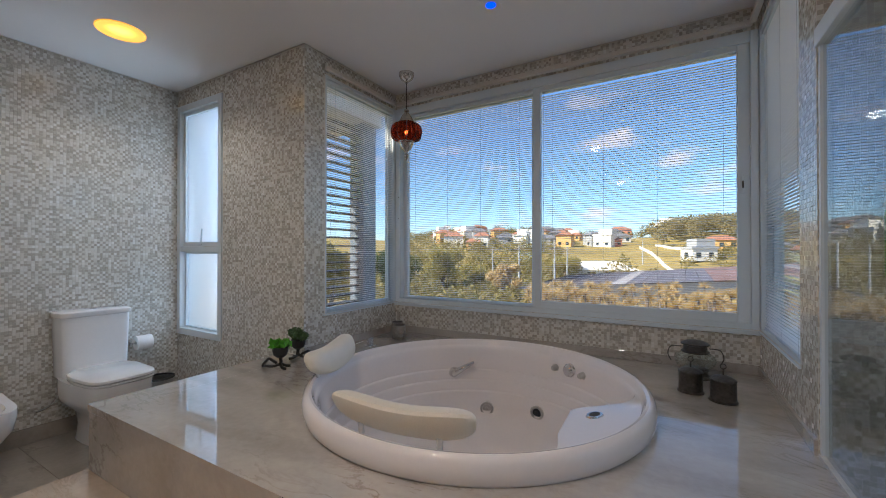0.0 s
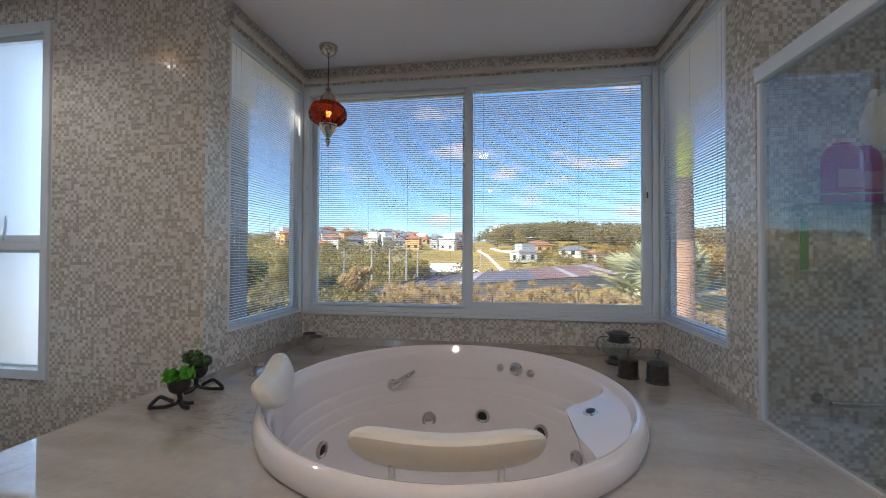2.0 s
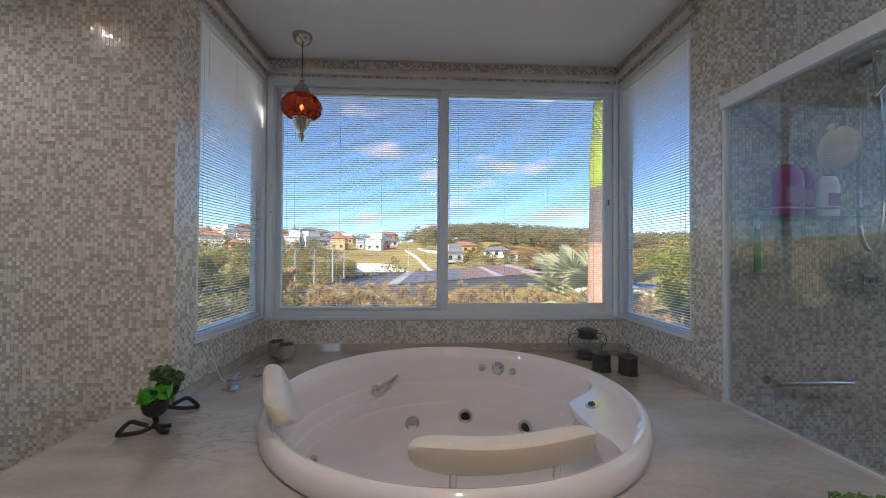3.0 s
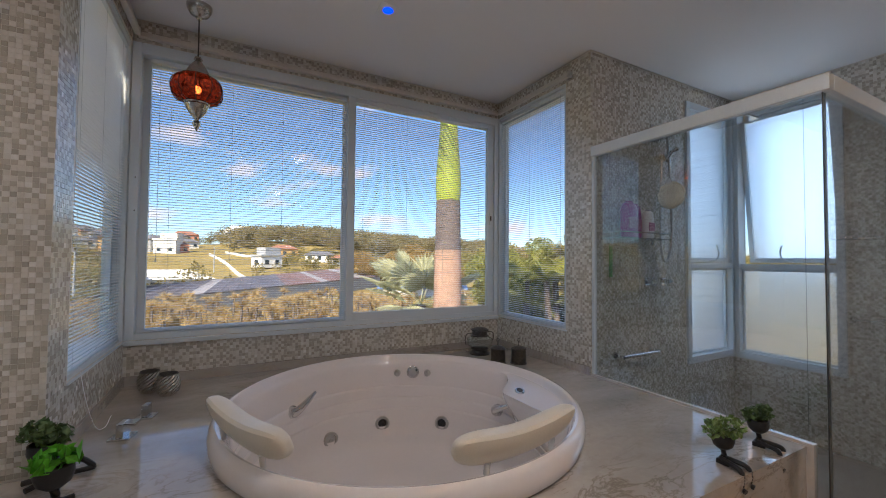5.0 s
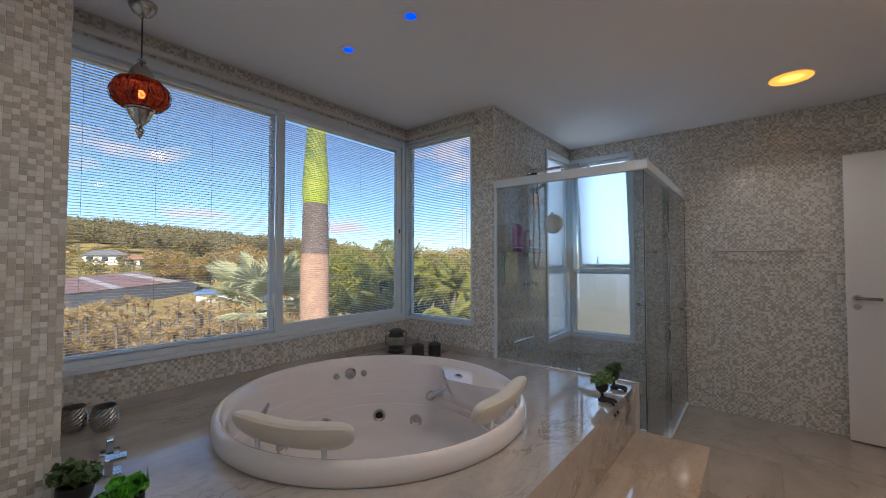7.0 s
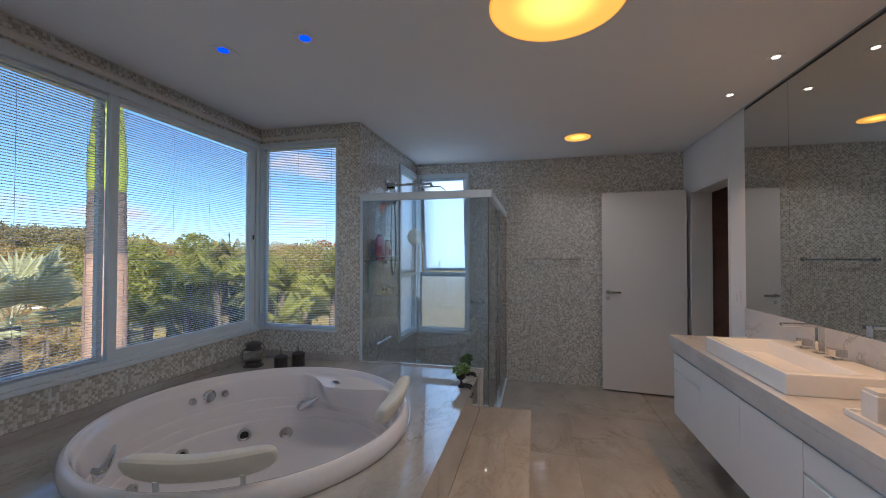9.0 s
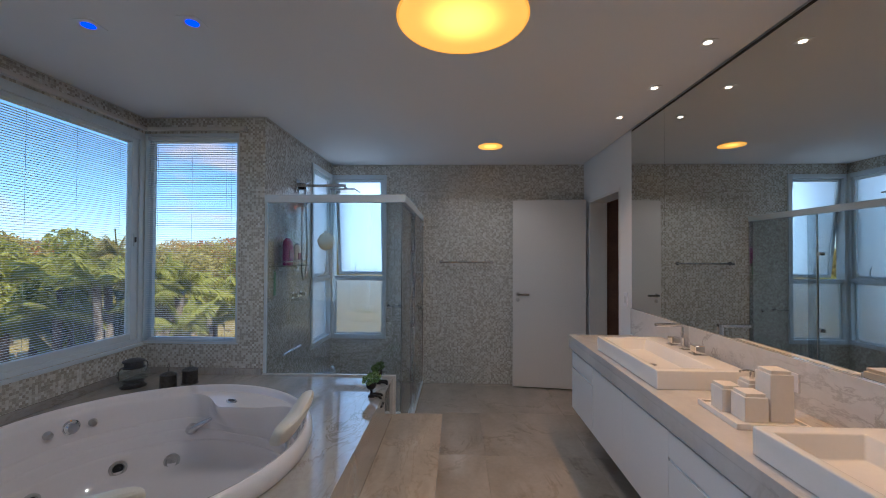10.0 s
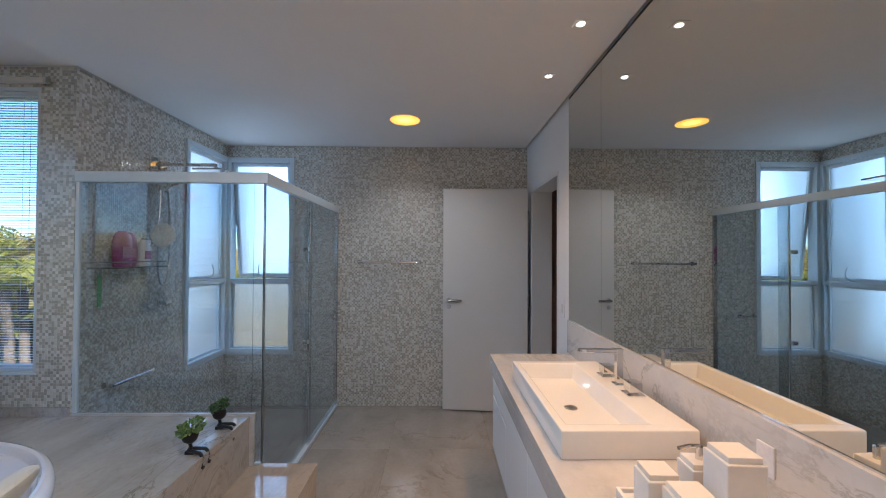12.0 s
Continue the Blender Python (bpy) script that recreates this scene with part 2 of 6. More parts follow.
M_PEWTER = mat("dark_pewter", (0.10, 0.095, 0.09), 0.42, 0.7, vary=0.35, scale=35, bump=0.5, bump_scale=90)
M_SOAPBOX = mat("white_resin", (0.80, 0.77, 0.73), 0.35, vary=0.03, scale=8, bump=0.04)
M_NICKEL = mat("worn_nickel", (0.50, 0.47, 0.43), 0.25, 1.0, vary=0.2, scale=40)
M_REDGLASS = glass_mat("amber_red_glass", (0.62, 0.035, 0.008), 0.24)
M_REDGLASS.node_tree.nodes["Principled BSDF"].inputs["IOR"].default_value = 1.12
rg, rgl = M_REDGLASS.node_tree.nodes, M_REDGLASS.node_tree.links
r_co, r_no, r_ra = rg.new("ShaderNodeTexCoord"), rg.new("ShaderNodeTexVoronoi"), rg.new("ShaderNodeValToRGB")
r_no.inputs["Scale"].default_value = 95
r_ra.color_ramp.elements[0].color, r_ra.color_ramp.elements[1].color = (0.80, 0.075, 0.012, 1), (0.16, 0.008, 0.004, 1)
r_ra.color_ramp.elements[0].position, r_ra.color_ramp.elements[1].position = 0.25, 0.7
rgl.new(r_co.outputs["Object"], r_no.inputs["Vector"])
rgl.new(r_no.outputs["Distance"], r_ra.inputs["Fac"])
rgl.new(r_ra.outputs["Color"], rg["Principled BSDF"].inputs["Base Color"])
M_BULB = glow("bulb_glow", (1.0, 0.45, 0.12), 3.0)
M_WARM_RIM = glow("warm_rim", (1.0, 0.40, 0.03), 0.5)
M_WARM = glow("warm_diffuser", (1.0, 0.47, 0.055), 0.62)
wg, wgl = M_WARM.node_tree.nodes, M_WARM.node_tree.links
wc_, wd_, wm_ = wg.new("ShaderNodeTexCoord"), wg.new("ShaderNodeVectorMath"), wg.new("ShaderNodeMapRange")
wd_.operation = "LENGTH"
wgl.new(wc_.outputs["Generated"], wd_.inputs[0])
wo_ = wg.new("ShaderNodeVectorMath")
wo_.inputs[1].default_value = (-0.5, -0.5, 0)
wgl.new(wc_.outputs["Generated"], wo_.inputs[0])
wf_ = wg.new("ShaderNodeVectorMath")
wf_.operation = "MULTIPLY"
wf_.inputs[1].default_value = (1, 1, 0)
wgl.new(wo_.outputs["Vector"], wf_.inputs[0])
wgl.new(wf_.outputs["Vector"], wd_.inputs[0])
wgl.new(wd_.outputs["Value"], wm_.inputs["Value"])
wm_.interpolation_type = "SMOOTHSTEP"
for key, val in (("From Min", 0.05), ("From Max", 0.40), ("To Min", 1.5), ("To Max", 0.55)):
    wm_.inputs[key].default_value = val
wgl.new(wm_.outputs["Result"], wg["Principled BSDF"].inputs["Emission Strength"])
M_SPOT = glow("downlight_glow", (1.0, 0.78, 0.50), 2.5)
M_BLUE_LED = glow("blue_led", (0.01, 0.05, 1.0), 0.9)
M_LEAF = mat("leaf_green", (0.085, 0.145, 0.045), 0.5, vary=0.4, scale=60)
M_LEAF_BRIGHT = mat("leaf_bright", (0.10, 0.36, 0.012), 0.45, vary=0.3, scale=60)
M_LEAF_FERN = mat("leaf_fern", (0.17, 0.27, 0.07), 0.5, vary=0.35, scale=60)
M_SOIL = mat("soil", (0.03, 0.022, 0.016), 0.9)
M_PINK = mat("pink_plastic", (0.31, 0.012, 0.19), 0.3)
M_BOTTLE = mat("white_plastic", (0.80, 0.78, 0.80), 0.35)
M_SPONGE = mat("loofah", (0.72, 0.66, 0.54), 0.9, vary=0.2, scale=60, bump=0.8, bump_scale=200)
M_PAPER = mat("toilet_paper", (0.86, 0.85, 0.83), 0.9, vary=0.03, bump=0.2)


# ---- mesh helpers ----
def part(name, bm, material, parent=None, label="", smooth=False):
    """Links a bmesh as one mesh object, under a thing or part if one is given."""
    me = bpy.data.meshes.new(name)
    bm.to_mesh(me)
    bm.free()
    me.materials.append(material)
    if smooth:
        me.polygons.foreach_set("use_smooth", [True] * len(me.polygons))
        me.set_sharp_from_angle(angle=radians(38))
    ob = new(name, me)
    ob.parent = parent
    return tagged(ob, label)


def thing(name, label, category, place=(0, 0, 0), turn=0.0, group="", kind=""):
    ob = new(name)
    ob.matrix_basis = pose(*place, 0, 0, turn)
    ob.empty_display_size = 0.1
    return tagged(ob, label, category, group, kind)


def share(name, me, parent, m):
    ob = new(name, me)
    ob.parent = parent
    ob.matrix_basis = m
    return ob


def box(bm, x0, x1, y0, y1, z0, z1, bevel=0.0, m=None):
    vs = [bm.verts.new((x, y, z)) for z in (z0, z1) for y in (y0, y1) for x in (x0, x1)]
    fs = [bm.faces.new([vs[i] for i in f]) for f in ((0, 2, 3, 1), (4, 5, 7, 6), (0, 1, 5, 4), (2, 6, 7, 3), (0, 4, 6, 2), (1, 3, 7, 5))]
    if bevel:
        es = list({e for f in fs for e in f.edges})
        out = bmesh.ops.bevel(bm, geom=es, offset=bevel, segments=2, affect="EDGES", profile=0.6)
        vs = list({v for f in out["faces"] for v in f.verts} | {v for v in vs if v.is_valid})
    if m is not None:
        bmesh.ops.transform(bm, matrix=m, verts=vs)
    return bm


def boxes(*rows, bevel=0.0):
    bm = bmesh.new()
    for r in rows:
        box(bm, *r, bevel=bevel)
    return bm


def lathe(bm, profile, seg=32, m=None, sx=1.0, sy=1.0):
    """Turns a profile of (radius, height) round the z axis."""
    rings, made = [], []
    for r, z in profile:
        if r < 1e-5:
            rings.append([bm.verts.new((0, 0, z))])
        else:
            rings.append([bm.verts.new((sx * r * math.cos(2 * math.pi * k / seg), sy * r * math.sin(2 * math.pi * k / seg), z)) for k in range(seg)])
        made += rings[-1]
    for a, b in zip(rings, rings[1:]):
        for k in range(seg):
            q = [a[k % len(a)], a[(k + 1) % len(a)], b[(k + 1) % len(b)], b[k % len(b)]]
            q = list(dict.fromkeys(q))
            if len(q) > 2:
                bm.faces.new(q)
    if m is not None:
        bmesh.ops.transform(bm, matrix=m, verts=made)
    return bm


def tube(bm, pts, r, seg=8, flat=1.0):
    """A round bar along points; r may be one radius or one for each point."""
    pts = [Vector(p) for p in pts]
    rs = r if isinstance(r, (list, tuple)) else [r] * len(pts)
    rings, up = [], Vector((0, 0, 1))
    for i, p in enumerate(pts):
        d = (pts[min(i + 1, len(pts) - 1)] - pts[max(i - 1, 0)]).normalized()
        side = d.cross(up)
        if side.length < 0.05:
            side = d.cross(Vector((0, 1, 0)))
        side.normalize()
        nrm = side.cross(d)
        rings.append([bm.verts.new(p + rs[i] * (math.cos(2 * math.pi * k / seg) * side + flat * math.sin(2 * math.pi * k / seg) * nrm)) for k in range(seg)])
    for a, b in zip(rings, rings[1:]):
        for k in range(seg):
            bm.faces.new((a[k], a[(k + 1) % seg], b[(k + 1) % seg], b[k]))
    bm.faces.new(rings[0][::-1])
    bm.faces.new(rings[-1])
    return bm


def arc(pts, n=6):
    """A smooth line through points."""
    out, p = [], [Vector(q) for q in pts]
    p = [2 * p[0] - p[1], *p, 2 * p[-1] - p[-2]]
    for i in range(1, len(p) - 2):
        for k in range(n):
            t = k / n
            out.append(0.5 * (2 * p[i] + (p[i + 1] - p[i - 1]) * t + (2 * p[i - 1] - 5 * p[i] + 4 * p[i + 1] - p[i + 2]) * t * t + (3 * p[i] - p[i - 1] - 3 * p[i + 1] + p[i + 2]) * t ** 3))
    return out + [p[-2]]


def raw(name, verts, faces, material, parent=None):
    me = bpy.data.meshes.new(name)
    me.from_pydata(np.asarray(verts).tolist(), [], np.asarray(faces).tolist())
    me.materials.append(material)
    ob = new(name, me)
    ob.parent = parent
    return ob


# ---- plan, in metres ----
XL, XR = -3.22, 2.348          # toilet wall, door wall
YM, YW, YB = -1.038, 1.91, 2.87  # mirror wall, window wall, back of the bay
BL, BR = -1.69, 0.738          # sides of the bay
CEIL, TOP = 2.54, 2.66
DECK, STEP = 0.56, 0.28
SILL, LINTEL = 0.80, 2.425
DX0, DX1, DY = -1.87, 0.765, 0.90


def axis_point(axis, c, u, v, w):
    return (u, c + w, v) if axis == "y" else (c + w, u, v)


def wall(name, axis, c, thick, u0, u1, v0, v1, holes, material, label):
    """A wall with its inner face at c, thick metres outwards (signed), with openings (u0, u1, v0, v1) through it."""
    us = sorted({u0, u1, *[min(max(h[i], u0), u1) for h in holes for i in (0, 1)]})
    vs = sorted({v0, v1, *[min(max(h[i], v0), v1) for h in holes for i in (2, 3)]})
    solid = {}
    for i in range(len(us) - 1):
        for j in range(len(vs) - 1):
            cu, cv = (us[i] + us[i + 1]) / 2, (vs[j] + vs[j + 1]) / 2
            solid[i, j] = not any(h[0] < cu < h[1] and h[2] < cv < h[3] for h in holes)
    bm, cache = bmesh.new(), {}

    def vert(i, j, k):
        if (i, j, k) not in cache:
            cache[i, j, k] = bm.verts.new(axis_point(axis, c, us[i], vs[j], thick * k))
        return cache[i, j, k]

    for (i, j), on in solid.items():
        if not on:
            continue
        for k in (0, 1):
            bm.faces.new([vert(i, j, k), vert(i + 1, j, k), vert(i + 1, j + 1, k), vert(i, j + 1, k)])
        for di, dj, a, b in ((-1, 0, (i, j), (i, j + 1)), (1, 0, (i + 1, j), (i + 1, j + 1)), (0, -1, (i, j), (i + 1, j)), (0, 1, (i, j + 1), (i + 1, j + 1))):
            if not solid.get((i + di, j + dj), False):
                bm.faces.new([vert(*a, 0), vert(*b, 0), vert(*b, 1), vert(*a, 1)])
    bmesh.ops.recalc_face_normals(bm, faces=bm.faces)
    ob = part(name, bm, material)
    return tagged(ob, label, "wall", kind="structure")


PITCH = 0.0166


def mosaic(axis, c, out, u0, u1, v0, v1, holes, parent, seed, skip=None):
    """Glass tiles on a wall face, each proud of the grout and a little out of true. out: the sign of the way into the room."""
    rng = np.random.default_rng(seed)
    nu, nv = int(round((u1 - u0) / PITCH)), int(round((v1 - v0) / PITCH))
    pu, pv = (u1 - u0) / nu, (v1 - v0) / nv
    uu, vv = np.meshgrid(u0 + pu * (np.arange(nu) + 0.5), v0 + pv * (np.arange(nv) + 0.5), indexing="ij")
    uu, vv = uu.ravel(), vv.ravel()
    keep = np.ones(len(uu), bool)
    for h in list(holes) + ([skip] if skip else []):
        keep &= ~((uu > h[0] - pu * 0.4) & (uu < h[1] + pu * 0.4) & (vv > h[2] - pv * 0.4) & (vv < h[3] + pv * 0.4))
    parity = np.add.outer(np.arange(nu), np.arange(nv)).ravel() % 2
    pearl = np.where(rng.random(len(uu)) < 0.4, parity, rng.integers(0, 2, len(uu)))[keep] == 1
    uu, vv = uu[keep], vv[keep]
    n = len(uu)
    uu, vv = uu + rng.normal(0, 0.0003, n), vv + rng.normal(0, 0.0003, n)
    tu, tv = rng.normal(0, 0.012, n), rng.normal(0, 0.012, n)
    hu, hv = pu * 0.474, pv * 0.474
    verts = np.zeros((n, 8, 3))
    for k, (a, b) in enumerate(((-1, -1), (1, -1), (1, 1), (-1, 1))):
        for lvl, (s, d) in enumerate(((1.0, 0.0), (0.95, 0.0011))):
            U, V = uu + a * hu * s, vv + b * hv * s
            W = out * (d + lvl * (a * hu * tu + b * hv * tv))
            q = (U, c + W, V) if axis == "y" else (c + W, U, V)
            for i in range(3):
                verts[:, k + 4 * lvl, i] = q[i]
    quads = np.array([(4, 5, 6, 7), (0, 1, 5, 4), (1, 2, 6, 5), (2, 3, 7, 6), (3, 0, 4, 7)])
    if (axis == "y") == (out > 0):
        quads = quads[:, ::-1]
    for pick, material in ((pearl, M_PEARL), (~pearl, M_BEIGE)):
        faces = (quads[None] + 8 * np.arange(pick.sum())[:, None, None]).reshape(-1, 4)
        tagged(raw("mosaic_tiles", verts[pick].reshape(-1, 3), faces, material, parent), kind="stuff")


# ---- openings (u0, u1, v0, v1) ----
TALL = (-3.205, -2.58, 0.55, 2.415)
SHOWER_SIDE = (1.71, XR, 0.515, 2.425)
SHOWER_BACK = (1.255, YW, 0.505, 2.425)
BAY_SIDE, BAY_SIDE_R = (2.085, YB, SILL, LINTEL), (2.115, YB, SILL, LINTEL)
DOORWAY = (1.335, 2.165, 0.0, 2.10)

# ---- structure ----
floor = tagged(part("floor", boxes((XL - 0.2, XR + 0.2, YM - 1.6, YW + 0.2, -0.25, -0.010)), M_JOINT), "large beige-grey marble floor tiles", "floor", kind="structure")
wall_west = wall("wall_west", "x", XL, -0.2, YM - 0.2, YW + 0.2, 0, TOP, [], M_GROUT, "cream and grey glass mosaic wall behind the toilet")
wall_left = wall("wall_window_left", "y", YW, 0.2, XL, BL - 0.2, 0, TOP, [TALL], M_GROUT, "cream glass mosaic wall with a tall frosted window")
bay_left = wall("wall_bay_left", "x", BL, -0.2, YW, YB, 0, TOP, [BAY_SIDE], M_GROUT, "mosaic side of the bath bay with a clear window")
bay_back = wall("wall_bay_back", "y", YB, 0.2, BL - 0.2, BR + 0.2, 0, TOP, [(BL - 0.3, BR + 0.3, SILL, LINTEL)], M_GROUT, "mosaic back of the bath bay under a wide window")
bay_right = wall("wall_bay_right", "x", BR, 0.2, YW, YB, 0, TOP, [BAY_SIDE_R], M_GROUT, "mosaic side of the bath bay with a clear window")
wall_right = wall("wall_shower", "y", YW, 0.2, BR + 0.2, XR + 0.2, 0, TOP, [(SHOWER_SIDE[0], XR + 0.3, *SHOWER_SIDE[2:])], M_GROUT, "cream mosaic wall of the shower with a frosted window")
wall_east = wall("wall_east", "x", XR, 0.2, YM - 0.18, YW, 0, TOP, [SHOWER_BACK], M_GROUT, "cream and grey glass mosaic wall with a frosted window")
wall_south = wall("wall_south", "y", YM, -0.18, XL - 0.2, XR, 0, TOP, [DOORWAY], M_WHITE_WALL, "white painted wall with a doorway and a wide mirror")
for ax, c, out, u0, u1, v0, v1, holes, owner, seed, skip in (
        ("x", XL, 1, 0.0, YW, 0.0, CEIL, [], wall_west, 1, None),
        ("y", YW, -1, XL, BL, 0.0, CEIL, [TALL, (DX0, BL, 0, DECK)], wall_left, 2, (-1.93945, BL, 0.92967, 1.26169)),
        ("x", BL, 1, YW, YB, DECK, CEIL, [(BAY_SIDE[0], 3.1, SILL, LINTEL)], bay_left, 3, None),
        ("y", YB, -1, BL, BR, DECK, SILL, [], bay_back, 4, None),
        ("y", YB, -1, BL, BR, LINTEL, CEIL, [], bay_back, 5, None),
        ("x", BR, -1, YW, YB, DECK, CEIL, [(BAY_SIDE_R[0], 3.1, SILL, LINTEL)], bay_right, 6, None),
        ("y", YW, -1, BR, XR, 0.0, CEIL, [SHOWER_SIDE], wall_right, 7, None),
        ("x", XR, -1, YM, YW, 0.0, CEIL, [SHOWER_BACK], wall_east, 8, None)):
    mosaic(ax, c, out, u0, u1, v0, v1, holes, owner, seed, skip)

ceil_bm = boxes((XL + 0.018, XR - 0.018, YM + 0.018, YW - 0.018, CEIL, CEIL + 0.05), (BL + 0.018, BR - 0.018, YW - 0.018, YB - 0.018, CEIL, CEIL + 0.05))
tagged(part("ceiling", ceil_bm, M_CEIL), "flat white plaster ceiling with a shadow gap", "ceiling", kind="structure")
# unseen roof slab, added to keep the sun out of the room
tagged(part("roof", boxes((XL - 0.3, XR + 0.3, YM - 1.7, YW + 0.22, TOP, TOP + 0.3), (BL - 0.22, BR + 0.22, YW + 0.22, YB + 0.22, TOP, TOP + 0.3)), M_RENDER), "unseen flat pale rendered roof slab added to keep sun out", "roof", kind="structure")
tagged(part("house_base", boxes((XL - 0.2, XR + 0.2, YM - 1.6, YW + 0.2, -6.0, -0.25), (BL - 0.2, BR + 0.2, YW + 0.2, YB + 0.2, -6.0, 0.0)), M_RENDER), "pale rendered lower storey of the house", "wall", kind="structure")
# passage behind the doorway
passage = boxes((0.8, 0.95, YM - 1.6, YM - 0.18, 0, TOP), (0.95, XR + 0.2, YM - 1.75, YM - 1.6, 0, TOP))
tagged(part("wall_passage", passage, M_WHITE_WALL), "plain white passage walls behind the doorway", "wall", kind="structure")
tagged(part("wall_passage_wood", boxes((2.20, 2.55, YM - 1.6, YM - 0.185, 0, TOP)), M_BROWN), "dark brown wood panelling in the passage", "wall", kind="structure")
tagged(part("ceiling_passage", boxes((0.95, 2.20, YM - 1.6, YM - 0.18, 2.45, 2.5)), M_CEIL), "plain white passage ceiling", "ceiling", kind="structure")

# large floor tiles, with open joints between them
TILE = 0.785
fx, fy = [1.50 - TILE * k for k in range(-2, 8)][::-1], [0.205 + TILE * k for k in range(-4, 4)]


def floor_tile(x0, x1, y0, y1):
    part("floor_tile", box(bmesh.new(), x0 + 0.001, x1 - 0.001, y0 + 0.001, y1 - 0.001, -0.0095, 0.0, bevel=0.0006), M_FLOOR, floor)


for a, b in zip(fx, fx[1:]):
    for c, d in zip(fy, fy[1:]):
        a2, b2, c2, d2 = max(a, XL), min(b, XR), max(c, YM), min(d, YW)
        if b2 - a2 > 0.02 and d2 - c2 > 0.02:
            floor_tile(a2, b2, c2, d2)
floor_tile(1.335, 2.165, YM - 0.18, YM)
floor_tile(0.95, 2.20, YM - 1.6, YM - 0.18)


# ---- windows ----
def bar(bm, axis, c, o, u0, u1, w0, w1, v0, v1, bevel=0.002):
    w = sorted((c + o * w0, c + o * w1))
    if axis == "y":
        return box(bm, u0, u1, w[0], w[1], v0, v1, bevel=bevel)
    return box(bm, w[0], w[1], u0, u1, v0, v1, bevel=bevel)


def ring(axis, c, o, u0, u1, w0, w1, v0, v1, su0, su1, sv0, sv1, bevel=0.002):
    """Four bars round an opening; s..: the widths of the left, right, lower and upper bar."""
    bm = bmesh.new()
    bar(bm, axis, c, o, u0, u0 + su0, w0, w1, v0, v1, bevel)
    bar(bm, axis, c, o, u1 - su1, u1, w0, w1, v0, v1, bevel)
    bar(bm, axis, c, o, u0 + su0, u1 - su1, w0, w1, v0, v0 + sv0, bevel)
    bar(bm, axis, c, o, u0 + su0, u1 - su1, w0, w1, v1 - sv1, v1, bevel)
    return bm


def pane(axis, c, o, u0, u1, w, v0, v1, material, parent, name="pane", thick=0.005):
    ob = part(name, bar(bmesh.new(), axis, c, o, u0, u1, w, w + thick, v0, v1, 0), material, parent)
    ob.visible_shadow = False
    return ob


def window(name, label):
    return thing(name, label, "window", kind="structure")


# wide sliding window at the back of the bay
win = window("window_1", "wide two-pane white aluminium sliding window over the bathtub")
part("window_frame", ring("y", YB, 1, BL, BR, 0.0, 0.11, SILL, LINTEL, 0.042, 0.036, 0.032, 0.06, 0.003), M_ALU, win)
left_sash = part("sash", ring("y", YB, 1, BL + 0.042, -0.50, 0.062, 0.095, SILL + 0.032, LINTEL - 0.06, 0.036, 0.03, 0.018, 0.036), M_ALU, win)
pane("y", YB, 1, BL + 0.078, -0.53, 0.088, SILL + 0.05, LINTEL - 0.096, M_PANE, left_sash)
right_sash = part("sash", ring("y", YB, 1, -0.506, BR - 0.036, 0.014, 0.048, SILL + 0.026, LINTEL - 0.05, 0.052, 0.058, 0.055, 0.04, 0.004), M_ALU, win)
pane("y", YB, 1, -0.454, BR - 0.094, 0.028, SILL + 0.081, LINTEL - 0.09, M_PANE, right_sash)
part("track", boxes((BL + 0.05, BR - 0.04, YB + 0.05, YB + 0.058, SILL + 0.032, SILL + 0.042), (BL + 0.05, BR - 0.04, YB + 0.1, YB + 0.106, SILL + 0.032, SILL + 0.045)), M_ALU, win)
latch = part("latch", boxes((BR - 0.078, BR - 0.062, YB + 0.006, YB + 0.016, 1.54, 1.64), bevel=0.003), M_ALU, right_sash, "slim white latch plate")
part("latch_knob", boxes((BR - 0.074, BR - 0.066, YB - 0.004, YB + 0.007, 1.57, 1.61), bevel=0.002), M_GASKET, latch)
for z in (1.50, 1.68):
    part("screw_cap", lathe(bmesh.new(), [(0.0, 0), (0.004, 0), (0.0035, 0.002), (0, 0.002)], 10, pose(BL + 0.03, YB + 0.001, z, 90)), M_GASKET, win)
part("window_sill", boxes((BL, BR, YB - 0.02, YB + 0.012, SILL - 0.026, SILL - 0.002), bevel=0.003), M_ALU, win, "white aluminium sill lip")
for x in (BL - 0.1, BR):
    part("corner_post", boxes((x + 0.002, x + 0.098, YB + 0.002, YB + 0.108, SILL, LINTEL), bevel=0.003), M_ALU, win)

for name, c, o, near in (("window_2", BL, -1, BAY_SIDE[0]), ("window_3", BR, 1, BAY_SIDE_R[0])):
    w = window(name, "narrow fixed white aluminium window at the side of the bath bay")
    part("window_frame", ring("x", c, o, near, YB, 0.004, 0.10, SILL, LINTEL, 0.016, 0.010, 0.004, 0.02, 0.0015), M_ALU, w)
    part("bead", ring("x", c, o, near + 0.016, YB - 0.010, 0.055, 0.088, SILL + 0.004, LINTEL - 0.02, 0.024, 0.024, 0.024, 0.03), M_ALU, w)
    pane("x", c, o, near + 0.04, YB - 0.034, 0.075, SILL + 0.028, LINTEL - 0.05, M_PANE, w)
    part("window_sill", bar(bmesh.new(), "x", c, o, near - 0.01, YB - 0.021, -0.008, 0.004, SILL - 0.010, SILL - 0.002, 0.003), M_ALU, w)


